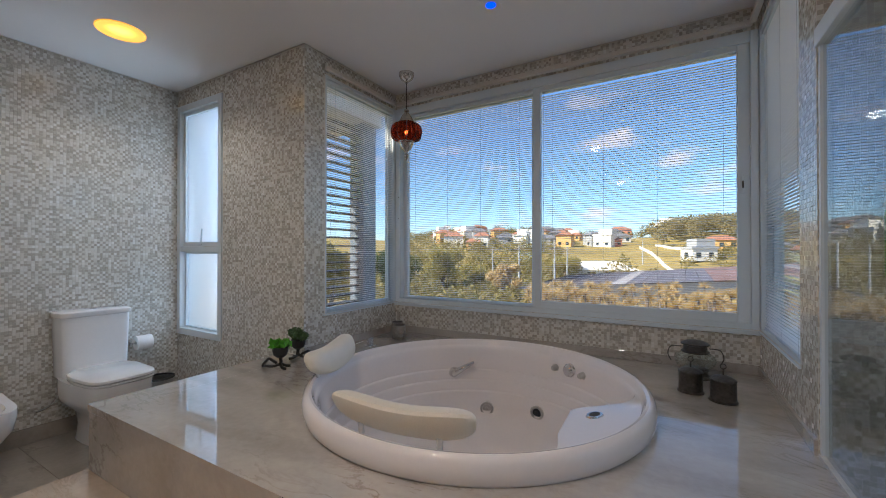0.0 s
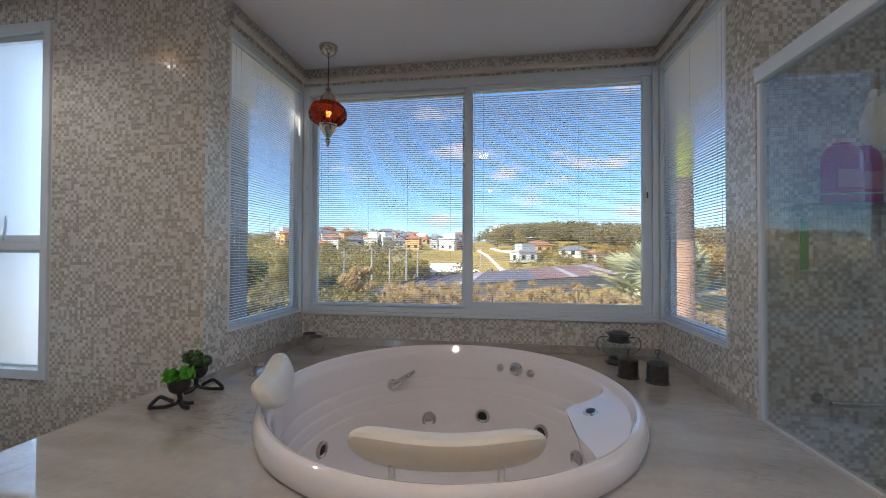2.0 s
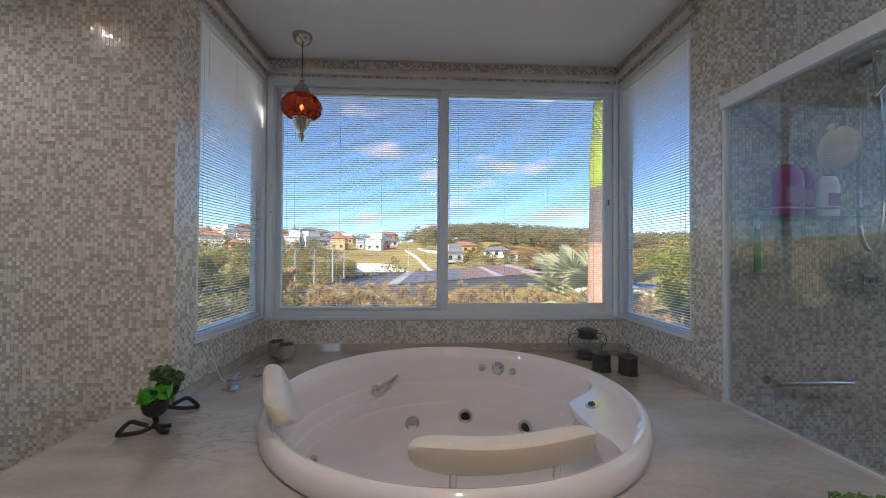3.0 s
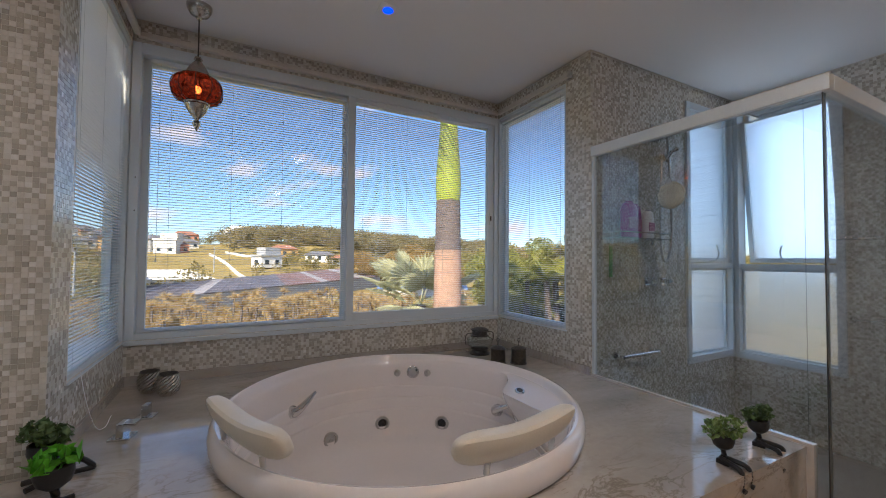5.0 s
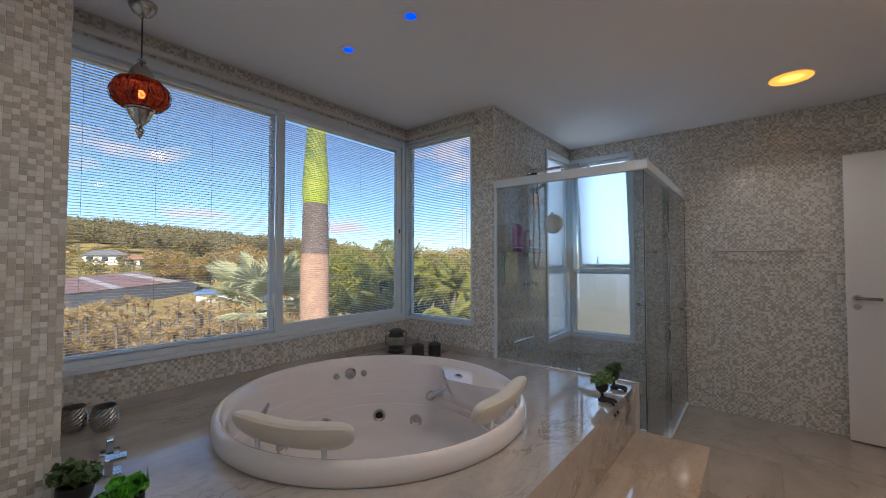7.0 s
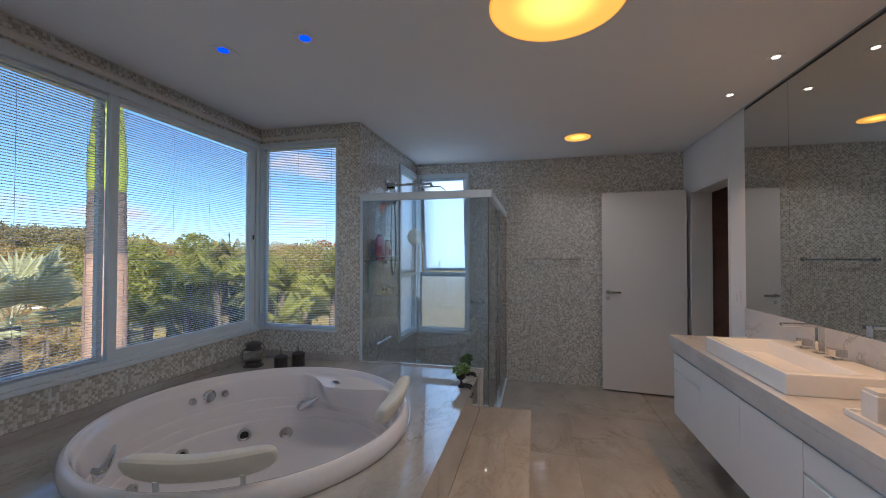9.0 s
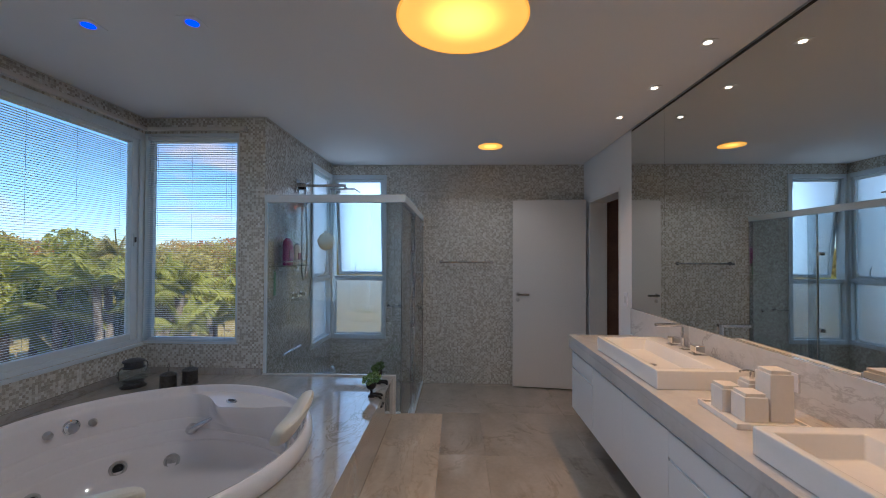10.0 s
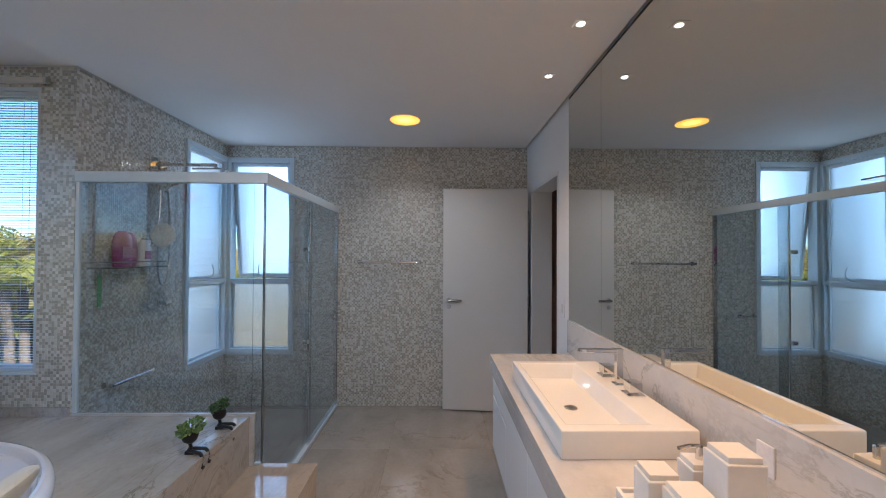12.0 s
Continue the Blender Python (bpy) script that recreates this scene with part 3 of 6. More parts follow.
def tall_window(name, label, axis, c, o, u0, u1, v0, v1, open_deg=0.0):
    """A frosted window of two lights: a top-hung sash above, a fixed pane below."""
    w = window(name, label)
    part("window_frame", ring(axis, c, o, u0, u1, -0.014, 0.09, v0, v1, 0.045, 0.045, 0.05, 0.05, 0.003), M_ALU, w)
    vm = v0 + 0.375 * (v1 - v0)
    part("transom", bar(bmesh.new(), axis, c, o, u0 + 0.045, u1 - 0.045, -0.010, 0.09, vm - 0.03, vm + 0.012), M_ALU, w)
    pane(axis, c, o, u0 + 0.045, u1 - 0.045, 0.05, v0 + 0.05, vm - 0.03, M_FROST, w)
    part("bead", ring(axis, c, o, u0 + 0.045, u1 - 0.045, 0.03, 0.05, v0 + 0.05, vm - 0.03, 0.014, 0.014, 0.014, 0.014), M_ALU, w)
    top = v1 - 0.052
    hinge = Matrix.Translation(axis_point(axis, c, (u0 + u1) / 2, top, o * 0.03))
    turn = hinge @ (pose(0, 0, 0, open_deg * o) if axis == "y" else pose(0, 0, 0, 0, -open_deg * o)) @ hinge.inverted()
    sash = part("sash", ring(axis, c, o, u0 + 0.047, u1 - 0.047, 0.012, 0.052, vm + 0.014, top, 0.032, 0.032, 0.036, 0.03), M_ALU, w)
    sash.matrix_basis = turn
    pane(axis, c, o, u0 + 0.079, u1 - 0.079, 0.03, vm + 0.05, top - 0.03, M_FROST, sash)
    um = (u0 + u1) / 2 + 0.03
    lever = [axis_point(axis, c, um + du, vm + dv, o * dw) for du, dv, dw in ((-0.03, 0.028, 0.012), (0.0, 0.03, -0.012), (0.03, 0.06, -0.022), (0.034, 0.11, -0.02), (0.024, 0.15, -0.012))]
    part("handle", tube(bmesh.new(), arc(lever, 4), 0.006, 8), M_ALU, sash, "curved white lever handle")
    return w


tall_window("window_4", "tall frosted window with a top-hung sash beside the toilet", "y", YW, 1, *TALL)
tall_window("window_5", "tall frosted window with a top-hung sash in the shower", "y", YW, 1, SHOWER_SIDE[0], XR, *SHOWER_SIDE[2:])
tall_window("window_6", "tall frosted shower window with its upper sash ajar", "x", XR, 1, SHOWER_BACK[0], YW, *SHOWER_BACK[2:], open_deg=7.0)


# ---- venetian blinds ----
def blind(label, axis, c, o, u0, u1, w, v0, v1, pitch=0.0147, tilt=4):
    b = thing("venetian_blind", label, "blind", group="venetian blinds")
    part("headrail", bar(bmesh.new(), axis, c, o, u0, u1, w - 0.013, w + 0.013, v1 - 0.024, v1, 0.002), M_ALU, b)
    part("bottom_rail", bar(bmesh.new(), axis, c, o, u0 + 0.003, u1 - 0.003, w - 0.008, w + 0.008, v0, v0 + 0.011, 0.002), M_ALU, b)
    n = int((v1 - 0.03 - v0 - 0.014) / pitch)
    half = (u1 - u0) / 2 - 0.004
    verts, faces = [], []
    for i, (y, z) in enumerate(((-0.0080, -0.0006), (-0.0027, 0.0005), (0.0027, 0.0005), (0.0080, -0.0006))):
        for x in (-half, half):
            verts += [(x, y, z), (x, y, z - 0.0004)]
    for i in range(3):
        k = 4 * i
        faces += [(k, k + 2, k + 6, k + 4), (k + 1, k + 5, k + 7, k + 3), (k, k + 4, k + 5, k + 1), (k + 2, k + 3, k + 7, k + 6)]
    faces += [(0, 1, 3, 2), (12, 14, 15, 13)]
    me = bpy.data.meshes.new("slat")
    me.from_pydata(verts, [], faces)
    me.materials.append(M_SLAT)
    spin = {("y", 1): 180, ("x", -1): -90, ("x", 1): 90}[axis, o]
    rng = random.Random(int(1000 * u0))
    for i in range(n):
        at = axis_point(axis, c, (u0 + u1) / 2, v0 + 0.02 + pitch * i, o * w)
        share("slat", me, b, Matrix.Translation(at) @ pose(0, 0, 0, 0, 0, spin) @ pose(0, 0, 0, tilt + rng.uniform(-2, 2), rng.uniform(-0.12, 0.12)))
    for f in (0.09, 0.37, 0.63, 0.91) if u1 - u0 > 0.9 else (0.12, 0.5, 0.88):
        u = u0 + f * (u1 - u0)
        part("ladder_cord", bar(bmesh.new(), axis, c, o, u - 0.0008, u + 0.0008, w - 0.0092, w - 0.0084, v0 + 0.01, v1 - 0.02, 0), M_CORD, b)
    top = Vector(axis_point(axis, c, u0 + 0.045, v1 - 0.02, o * (w - 0.0105)))
    pull = part("pull_cord", tube(bmesh.new(), [top, top - Vector((0, 0, 1.1))], 0.0011, 6), M_CORD, b, "thin grey pull cord")
    part("tassel", lathe(bmesh.new(), [(0, 0.02), (0.003, 0.018), (0.005, 0.0), (0, 0.0)], 10, Matrix.Translation(top - Vector((0, 0, 1.12)))), M_SLAT, pull)
    return b


blind("white mini venetian blind lowered over the fixed pane", "y", YB, 1, BL + 0.08, -0.512, 0.042, SILL + 0.036, LINTEL - 0.064)
blind("white mini venetian blind behind the sliding pane", "y", YB, 1, -0.49, BR - 0.045, 0.068, SILL + 0.05, LINTEL - 0.066)
blind("white mini venetian blind in the narrow bay window", "x", BL, -1, BAY_SIDE[0] + 0.019, YB - 0.013, 0.026, SILL + 0.006, LINTEL - 0.022)
blind("white mini venetian blind in the narrow bay window", "x", BR, 1, BAY_SIDE_R[0] + 0.019, YB - 0.013, 0.026, SILL + 0.006, LINTEL - 0.022)

# slim rail round the top of the bay
rail = thing("curtain_rail", "slim beige curtain rail round the top of the bath bay", "curtain rail")
M_RAIL = mat("rail_paint", (0.62, 0.58, 0.52), 0.45, vary=0.05)
part("rail", boxes((BL + 0.03, BR - 0.03, YB - 0.05, YB - 0.018, 2.435, 2.462), bevel=0.004), M_RAIL, rail)
for x0, x1 in ((BL + 0.018, BL + 0.046), (BR - 0.046, BR - 0.018)):
    part("rail", boxes((x0, x1, 2.055, YB - 0.055, 2.435, 2.462), bevel=0.004), M_RAIL, rail)
    xw = x0 - 0.018 if x0 < 0 else x1
    part("bracket", boxes((xw + 0.001, xw + 0.017, 2.075, 2.095, 2.43, 2.468), bevel=0.002), M_STEEL, rail)
    part("end_cap", boxes((x0 - 0.002, x1 + 0.002, 2.04, 2.056, 2.43, 2.467), bevel=0.003), M_STEEL, rail)
for x in (BL + 0.06, -0.48, BR - 0.07):
    part("bracket", boxes((x, x + 0.02, YB - 0.017, YB - 0.001, 2.432, 2.466), bevel=0.002), M_STEEL, rail)

# ---- bath deck and step ----
TC, TR = Vector((-0.484, 1.877, 0)), 0.76
deck = thing("bath_deck", "polished cream marble bath deck built into the bay", "bath deck", kind="structure")


def slab_with_hole(x0, x1, y0, y1, z0, z1, cx, cy, r, n=96):
    """A slab with a round opening; its sides run out to a rectangle."""
    bm, inn, out = bmesh.new(), [], []
    angles = sorted([2 * math.pi * k / n for k in range(n)] + [math.atan2(y - cy, x - cx) % (2 * math.pi) for x in (x0, x1) for y in (y0, y1)])
    for a in angles:
        dx, dy = math.cos(a), math.sin(a)
        t = min(((x1 if dx > 0 else x0) - cx) / dx if abs(dx) > 1e-9 else 1e9, ((y1 if dy > 0 else y0) - cy) / dy if abs(dy) > 1e-9 else 1e9)
        inn.append([bm.verts.new((cx + r * dx, cy + r * dy, z)) for z in (z0, z1)])
        out.append([bm.verts.new((cx + t * dx, cy + t * dy, z)) for z in (z0, z1)])
    m = len(angles)
    for i in range(m):
        j = (i + 1) % m
        for q in ((inn[i][1], out[i][1], out[j][1], inn[j][1]), (inn[i][0], inn[j][0], out[j][0], out[i][0]), (out[i][0], out[j][0], out[j][1], out[i][1]), (inn[i][0], inn[i][1], inn[j][1], inn[j][0])):
            bm.faces.new(q)
    return bm


part("slab", slab_with_hole(BL + 0.001, DX1 - 0.03, DY, YB - 0.001, DECK - 0.03, DECK, TC.x, TC.y, 0.735), M_DECK, deck)
part("slab", boxes((DX0, BL, DY, YW - 0.004, DECK - 0.03, DECK), bevel=0.0015), M_DECK, deck)
part("front_panel", boxes((DX0 + 0.004, DX1 - 0.03, DY + 0.003, DY + 0.03, 0.0, DECK - 0.03)), M_DECK, deck)
part("side_panel", boxes((DX0 + 0.003, DX0 + 0.03, DY + 0.03, YW - 0.003, 0.0, DECK - 0.03)), M_DECK, deck)
part("end_panel", boxes((DX1 - 0.03, DX1, 0.88, YW - 0.003, 0.0, DECK + 0.012), bevel=0.002), M_COUNTER, deck, "white marble kerb under the shower glass")
step = thing("bath_step", "low polished cream marble step along the bath deck", "step", kind="structure")
part("tread", boxes((DX0, -0.55, 0.525, DY + 0.002, STEP - 0.03, STEP), bevel=0.0015), M_STEP, step)
part("tread", boxes((-0.5485, DX1 - 0.002, 0.525, DY + 0.002, STEP - 0.03, STEP), bevel=0.0015), M_STEP, step)
part("riser", boxes((DX0 + 0.003, DX1 - 0.004, 0.53, 0.56, 0.0, STEP - 0.03)), M_STEP, step)
part("side_panel", boxes((DX0 + 0.003, DX0 + 0.03, 0.56, DY, 0.0, STEP - 0.03)), M_STEP, step)
part("side_panel", boxes((DX1 - 0.03, DX1 - 0.004, 0.56, DY - 0.02, 0.0, STEP - 0.03)), M_STEP, step)
skirt = thing("baseboard", "low marble upstand round the bath deck", "baseboard", kind="structure")
for r in ((BL + 0.001, BL + 0.012, YW, YB - 0.001, DECK, DECK + 0.05), (BR - 0.012, BR - 0.001, YW + 0.002, YB - 0.001, DECK, DECK + 0.05), (BL + 0.012, BR - 0.012, YB - 0.012, YB - 0.003, DECK, DECK + 0.05)):
    part("upstand", boxes(r, bevel=0.001), M_DECK, skirt)


low = thing("baseboard", "low beige marble baseboard under the mosaic", "baseboard", kind="structure")
part("board", boxes((XL + 0.002, XL + 0.014, YM, YW - 0.001, 0.0005, 0.10), bevel=0.001), M_FLOOR, low)
part("board", boxes((XL + 0.014, DX0, YW - 0.014, YW - 0.002, 0.0005, 0.10), bevel=0.001), M_FLOOR, low)


# ---- whirlpool bath ----
tub = thing("whirlpool_bathtub", "round white acrylic whirlpool bathtub set into a marble deck", "bathtub", (TC.x, TC.y, DECK))
shell = [(0.755, 0.0005), (0.764, 0.012), (0.766, 0.042), (0.761, 0.068), (0.750, 0.083), (0.738, 0.087), (0.727, 0.083), (0.719, 0.070), (0.715, 0.056), (0.710, 0.050),
         (0.704, 0.045), (0.700, 0.030), (0.696, 0.0), (0.690, -0.095), (0.683, -0.101), (0.681, -0.108), (0.676, -0.158), (0.668, -0.164), (0.666, -0.171), (0.660, -0.222), (0.652, -0.228), (0.650, -0.235), (0.640, -0.31), (0.615, -0.365), (0.55, -0.402), (0.32, -0.412), (0.0, -0.416)]


def ease(a, b, t):
    t = min(max((t - a) / (b - a), 0), 1)
    return t * t * (3 - 2 * t)


def bath_radius(r, deg, z):
    """The inside of the bath, with the moulded arm rest standing smoothly into it."""
    deg = (deg + 180) % 360 - 180
    k = ease(-50, -34, deg) * (1 - ease(-14, 18, deg)) * ease(-0.30, 0.05, z)
    a, b = Vector((0.690 * math.cos(radians(-46)), 0.690 * math.sin(radians(-46)))), Vector((0.47 * math.cos(radians(-4)), 0.47 * math.sin(radians(-4))))
    nrm = Vector((b.y - a.y, a.x - b.x))
    chord = nrm.dot(a) / nrm.dot(Vector((math.cos(radians(deg)), math.sin(radians(deg))))) if -50 < deg < 40 else r
    return r * (1 - k) + min(r, chord) * k


tub_bm, tub_rings, TN = bmesh.new(), [], 192
for si, (r, z) in enumerate(shell):
    if r == 0:
        tub_rings.append([tub_bm.verts.new((0, 0, z))] * TN)
    else:
        rk = [r if si < 10 else bath_radius(r, 360 * k / TN, z) for k in range(TN)]
        tub_rings.append([tub_bm.verts.new((rk[k] * math.cos(2 * math.pi * k / TN), rk[k] * math.sin(2 * math.pi * k / TN), z)) for k in range(TN)])
for ra, rb in zip(tub_rings, tub_rings[1:]):
    for k in range(TN):
        q = list(dict.fromkeys((ra[k], ra[(k + 1) % TN], rb[(k + 1) % TN], rb[k])))
        tub_bm.faces.new(q)
body = part("shell", tub_bm, M_ACRYL, tub, smooth=True)


def on_wall(deg, z):
    """A place on the inside of the bath: the angle round it and the height over its deck; with the turn that faces inwards."""
    r = bath_radius(float(np.interp(-z, [-p[1] for p in shell[10:]], [p[0] for p in shell[10:]])), deg, z)
    a = radians(deg)
    return pose(r * math.cos(a), r * math.sin(a), z, 0, 0, deg - 90) @ pose(0, 0, 0, 90)


def jet(deg, z, r, dark):
    m = on_wall(deg, z)
    ring_ = part("jet", lathe(bmesh.new(), [(r * 0.62, 0.004), (r * 0.72, 0.012), (r, 0.010), (r * 1.02, 0.0), (r * 0.9, -0.02), (0, -0.02)], 24, m), M_STEEL, tub, "chrome whirlpool jet ring" if dark else "grey metal suction cover", smooth=True)
    part("nozzle", lathe(bmesh.new(), [(0.0, 0.011), (r * 0.22, 0.011), (r * 0.26, 0.006), (r * 0.6, 0.005), (r * 0.63, 0.0)], 20, m), M_DARKHOLE if dark else M_STEEL, ring_, smooth=True)


for deg, z, dark in ((79.5, -0.30, True), (47, -0.30, True), (24, -0.325, False), (108, -0.325, False), (170, -0.30, True), (190, -0.34, False)):
    jet(deg, z, 0.042, dark)
for deg, z, r, m_ in ((63.5, -0.015, 0.034, M_CHROME), (71.5, -0.02, 0.018, M_STEEL), (56, -0.02, 0.018, M_STEEL)):
    knob = part("knob", lathe(bmesh.new(), [(0, 0.03), (r * 0.7, 0.03), (r * 0.95, 0.022), (r, 0.006), (r * 1.15, 0.003), (r * 1.15, -0.004), (0, -0.004)], 24, on_wall(deg, z)), m_, tub, "round chrome control knob" if m_ is M_CHROME else "small grey metal air knob", smooth=True)
for deg, low in ((122, -0.085), (11, -0.125)):
    m = on_wall(deg, low)
    pts = arc([m @ Vector(p) for p in ((-0.05, -0.032, -0.004), (-0.052, -0.032, 0.022), (-0.03, -0.016, 0.04), (0.02, 0.012, 0.043), (0.075, 0.04, 0.036))], 4)
    part("grab_handle", tube(bmesh.new(), pts, [float(v) for v in np.interp(np.linspace(0, 1, len(pts)), [0, 0.25, 0.45, 0.8, 1], [0.034, 0.030, 0.022, 0.015, 0.008])], 12), M_CHROME, tub, "chrome lever grab handle", smooth=True)

panel = part("control_panel", lathe(bmesh.new(), [(0, 0.052), (0.036, 0.052), (0.042, 0.046), (0.044, 0.030)], 32, pose(0.560, -0.115, 0, 0, 0, 60), 1.0, 0.6), M_CHROME, body, "oval chrome control panel", smooth=True)
part("display", lathe(bmesh.new(), [(0, 0.0535), (0.026, 0.0535), (0.026, 0.050)], 24, pose(0.560, -0.115, 0, 0, 0, 60), 1.0, 0.55), M_GASKET, panel)
part("drain", lathe(bmesh.new(), [(0, -0.400), (0.03, -0.400), (0.034, -0.408), (0.034, -0.42)], 24, pose(0.0, -0.25, 0)), M_CHROME, tub, smooth=True)


def pillow(deg):
    """A curved bath pillow held over the rim on two clear pegs."""
    p = thing("bath_pillow", "cream vinyl bath pillow clipped over the bathtub rim", "bath pillow", (TC.x, TC.y, DECK), deg, group="bath pillows")
    bm, rings = bmesh.new(), []
    n = 27
    for i in range(n):
        f = math.sin(math.pi * (i / (n - 1) - 0.5))
        a = f * 0.338
        d, mid = Vector((math.cos(a), math.sin(a), 0)), 0.722 - 0.022 * (1 - f * f)
        end = (1 - abs(f) ** 5.0) ** 0.5
        hz, hr = 0.012 + 0.052 * end - 0.008 * math.cos(f * 1.5), 0.010 + 0.034 * end
        ring_ = []
        for k in range(16):
            t = 2 * math.pi * k / 16
            cu, sv = (math.copysign(abs(q) ** 0.72, q) for q in (math.cos(t), math.sin(t)))
            rr = mid - 0.006 + hr * cu + 0.45 * hz * sv
            ring_.append(bm.verts.new(d * (rr + 0.02 * f * f) + Vector((0, 0, 0.140 + hz * sv * (1.0 if sv > 0 else 0.9) + 0.030 * f * f))))
        rings.append(ring_)
    for a, b in zip(rings, rings[1:]):
        for k in range(16):
            bm.faces.new((a[k], b[k], b[(k + 1) % 16], a[(k + 1) % 16]))
    bm.faces.new(rings[0])
    bm.faces.new(rings[-1][::-1])
    bmesh.ops.recalc_face_normals(bm, faces=bm.faces)
    part("cushion", bm, M_PILLOW, p, smooth=True)
    for s in (-1, 1):
        a = s * 0.19
        d = Vector((math.cos(a), math.sin(a), 0))
        peg = tube(bmesh.new(), [d * 0.722 + Vector((0, 0, 0.082)), d * 0.728 + Vector((0, 0, 0.12))], 0.009, 10)
        part("peg", peg, M_PEG, p, "clear plastic peg", smooth=True)
    return p


M_PEG = mat("clear_peg", (0.75, 0.75, 0.75), 0.2, vary=0.02)
pillow(202.5)
pillow(277)


# ---- shower ----
GX, GY = 0.752, 0.845
sh = thing("shower_enclosure", "clear glass corner shower enclosure with a white head rail", "shower enclosure", kind="")
part("glass_panel", boxes((GX - 0.004, GX + 0.004, 0.90, YW - 0.006, DECK + 0.013, 1.90)), M_SHOWER, sh).visible_shadow = False
part("glass_panel", boxes((GX - 0.004, GX + 0.004, 0.845, 0.899, STEP + 0.012, 1.90)), M_SHOWER, sh).visible_shadow = False
part("glass_panel", boxes((GX + 0.02, 1.62, GY - 0.004, GY + 0.004, 0.03, 1.90)), M_SHOWER, sh).visible_shadow = False
sliding = part("sliding_door", boxes((1.50, XR - 0.012, GY - 0.024, GY - 0.016, 0.028, 1.90)), M_SHOWER, sh)
sliding.visible_shadow = False
part("door_knob", lathe(bmesh.new(), [(0, 0.03), (0.013, 0.03), (0.015, 0.026), (0.012, 0.0)], 16, pose(2.14, GY - 0.024, 0.90, 90)), M_CHROME, sliding, "chrome door knob", smooth=True)
part("door_edge", boxes((1.495, 1.503, GY - 0.026, GY - 0.013, 0.03, 1.90)), M_CHROME, sliding)
part("head_rail", boxes((GX - 0.022, GX + 0.022, GY - 0.03, YW - 0.004, 1.885, 1.945), bevel=0.004), M_ALU, sh)
part("head_rail", boxes((GX + 0.0225, XR - 0.004, GY - 0.03, GY + 0.014, 1.885, 1.945), bevel=0.004), M_ALU, sh)
part("wall_profile", boxes((GX - 0.012, GX + 0.012, YW - 0.022, YW - 0.004, DECK + 0.013, 1.885)), M_ALU, sh)
part("wall_profile", boxes((XR - 0.022, XR - 0.004, GY - 0.028, GY + 0.010, 0.02, 1.885)), M_CHROME, sh)
part("glass_seal", boxes((GX - 0.002, GX + 0.002, GY - 0.004, GY - 0.001, STEP + 0.012, 1.885)), M_GASKET, sh)
part("glass_seal", boxes((GX + 0.022, GX + 0.0245, GY - 0.004, GY + 0.004, 0.02, 1.885)), M_STEEL, sh)
part("sill_profile", boxes((GX - 0.012, GX + 0.012, 0.845, 0.878, STEP + 0.001, STEP + 0.012)), M_ALU, sh)
part("floor_track", boxes((DX1 + 0.002, XR - 0.004, GY - 0.034, GY + 0.012, 0.0005, 0.026), bevel=0.003), M_ALU, sh)
for z in (0.80, 1.5):
    part("clamp", boxes((1.46, 1.50, GY - 0.026, GY + 0.012, z, z + 0.03), bevel=0.003), M_CHROME, sh)


def bar_rail(name, label, category, a, b, out, z, r=0.006):
    """A straight rail on two square posts; out: the way off the wall."""
    t = thing(name, label, category)
    A, B, O = Vector((*a, z)), Vector((*b, z)), Vector((*out, 0))
    part("rail", tube(bmesh.new(), [A + O, B + O], r, 10), M_CHROME, t, smooth=True)
    for p in (A, B):
        part("post", tube(bmesh.new(), [p + 0.05 * O.normalized(), p + O * 1.08], r * 1.1, 8), M_CHROME, t)
        e = O.normalized()
        part("rosette", tube(bmesh.new(), [p + 0.003 * e, p + 0.014 * e], 0.02, 12), M_CHROME, t, smooth=True)
    return t


bar_rail("towel_rail", "slim chrome towel rail on the mosaic wall", "towel rail", (XR, 0.61), (XR, 0.025), (-0.065, 0), 1.405, 0.011)
bar_rail("grab_rail", "short chrome rail low on the shower wall", "grab rail", (0.94, YW), (1.28, YW), (0, -0.07), 0.66, 0.011)
bar_rail("towel_hook_rail", "small chrome rail beside the shower window", "towel rail", (XR, 1.09), (XR, 1.22), (-0.05, 0), 0.89, 0.006)

valve = thing("shower_valve", "chrome shower tap with two square cross handles", "tap", (1.34, YW, 1.115))
for x in (-0.085, 0.085):
    part("rosette", boxes((x - 0.024, x + 0.024, -0.014, -0.003, -0.024, 0.024), bevel=0.003), M_CHROME, valve)
    h = part("handle", boxes((x - 0.014, x + 0.014, -0.06, -0.014, -0.014, 0.014), bevel=0.003), M_CHROME, valve)
    part("lever", boxes((x - 0.005, x + 0.045, -0.055, -0.043, -0.005, 0.005), bevel=0.002), M_CHROME, h)
head = thing("rain_shower", "square chrome rain shower head on a wall arm", "shower head", (1.34, YW, 2.12))
part("wall_plate", boxes((-0.04, 0.04, -0.014, -0.003, -0.06, 0.06), bevel=0.002), M_CHROME, head)
part("arm", boxes((-0.014, 0.014, -0.46, -0.014, -0.012, 0.012), bevel=0.003), M_CHROME, head)
part("drop", boxes((-0.012, 0.012, -0.47, -0.445, -0.04, -0.012), bevel=0.002), M_CHROME, head)
part("shower_head", boxes((-0.11, 0.11, -0.57, -0.35, -0.054, -0.04), bevel=0.004), M_CHROME, head)
part("diverter", boxes((0.05, 0.09, -0.07, -0.003, -0.03, 0.04), bevel=0.003), M_CHROME, head)
slide = thing("hand_shower", "chrome hand shower with a hanging hose on the wall", "hand shower", (1.42, YW, 1.75))
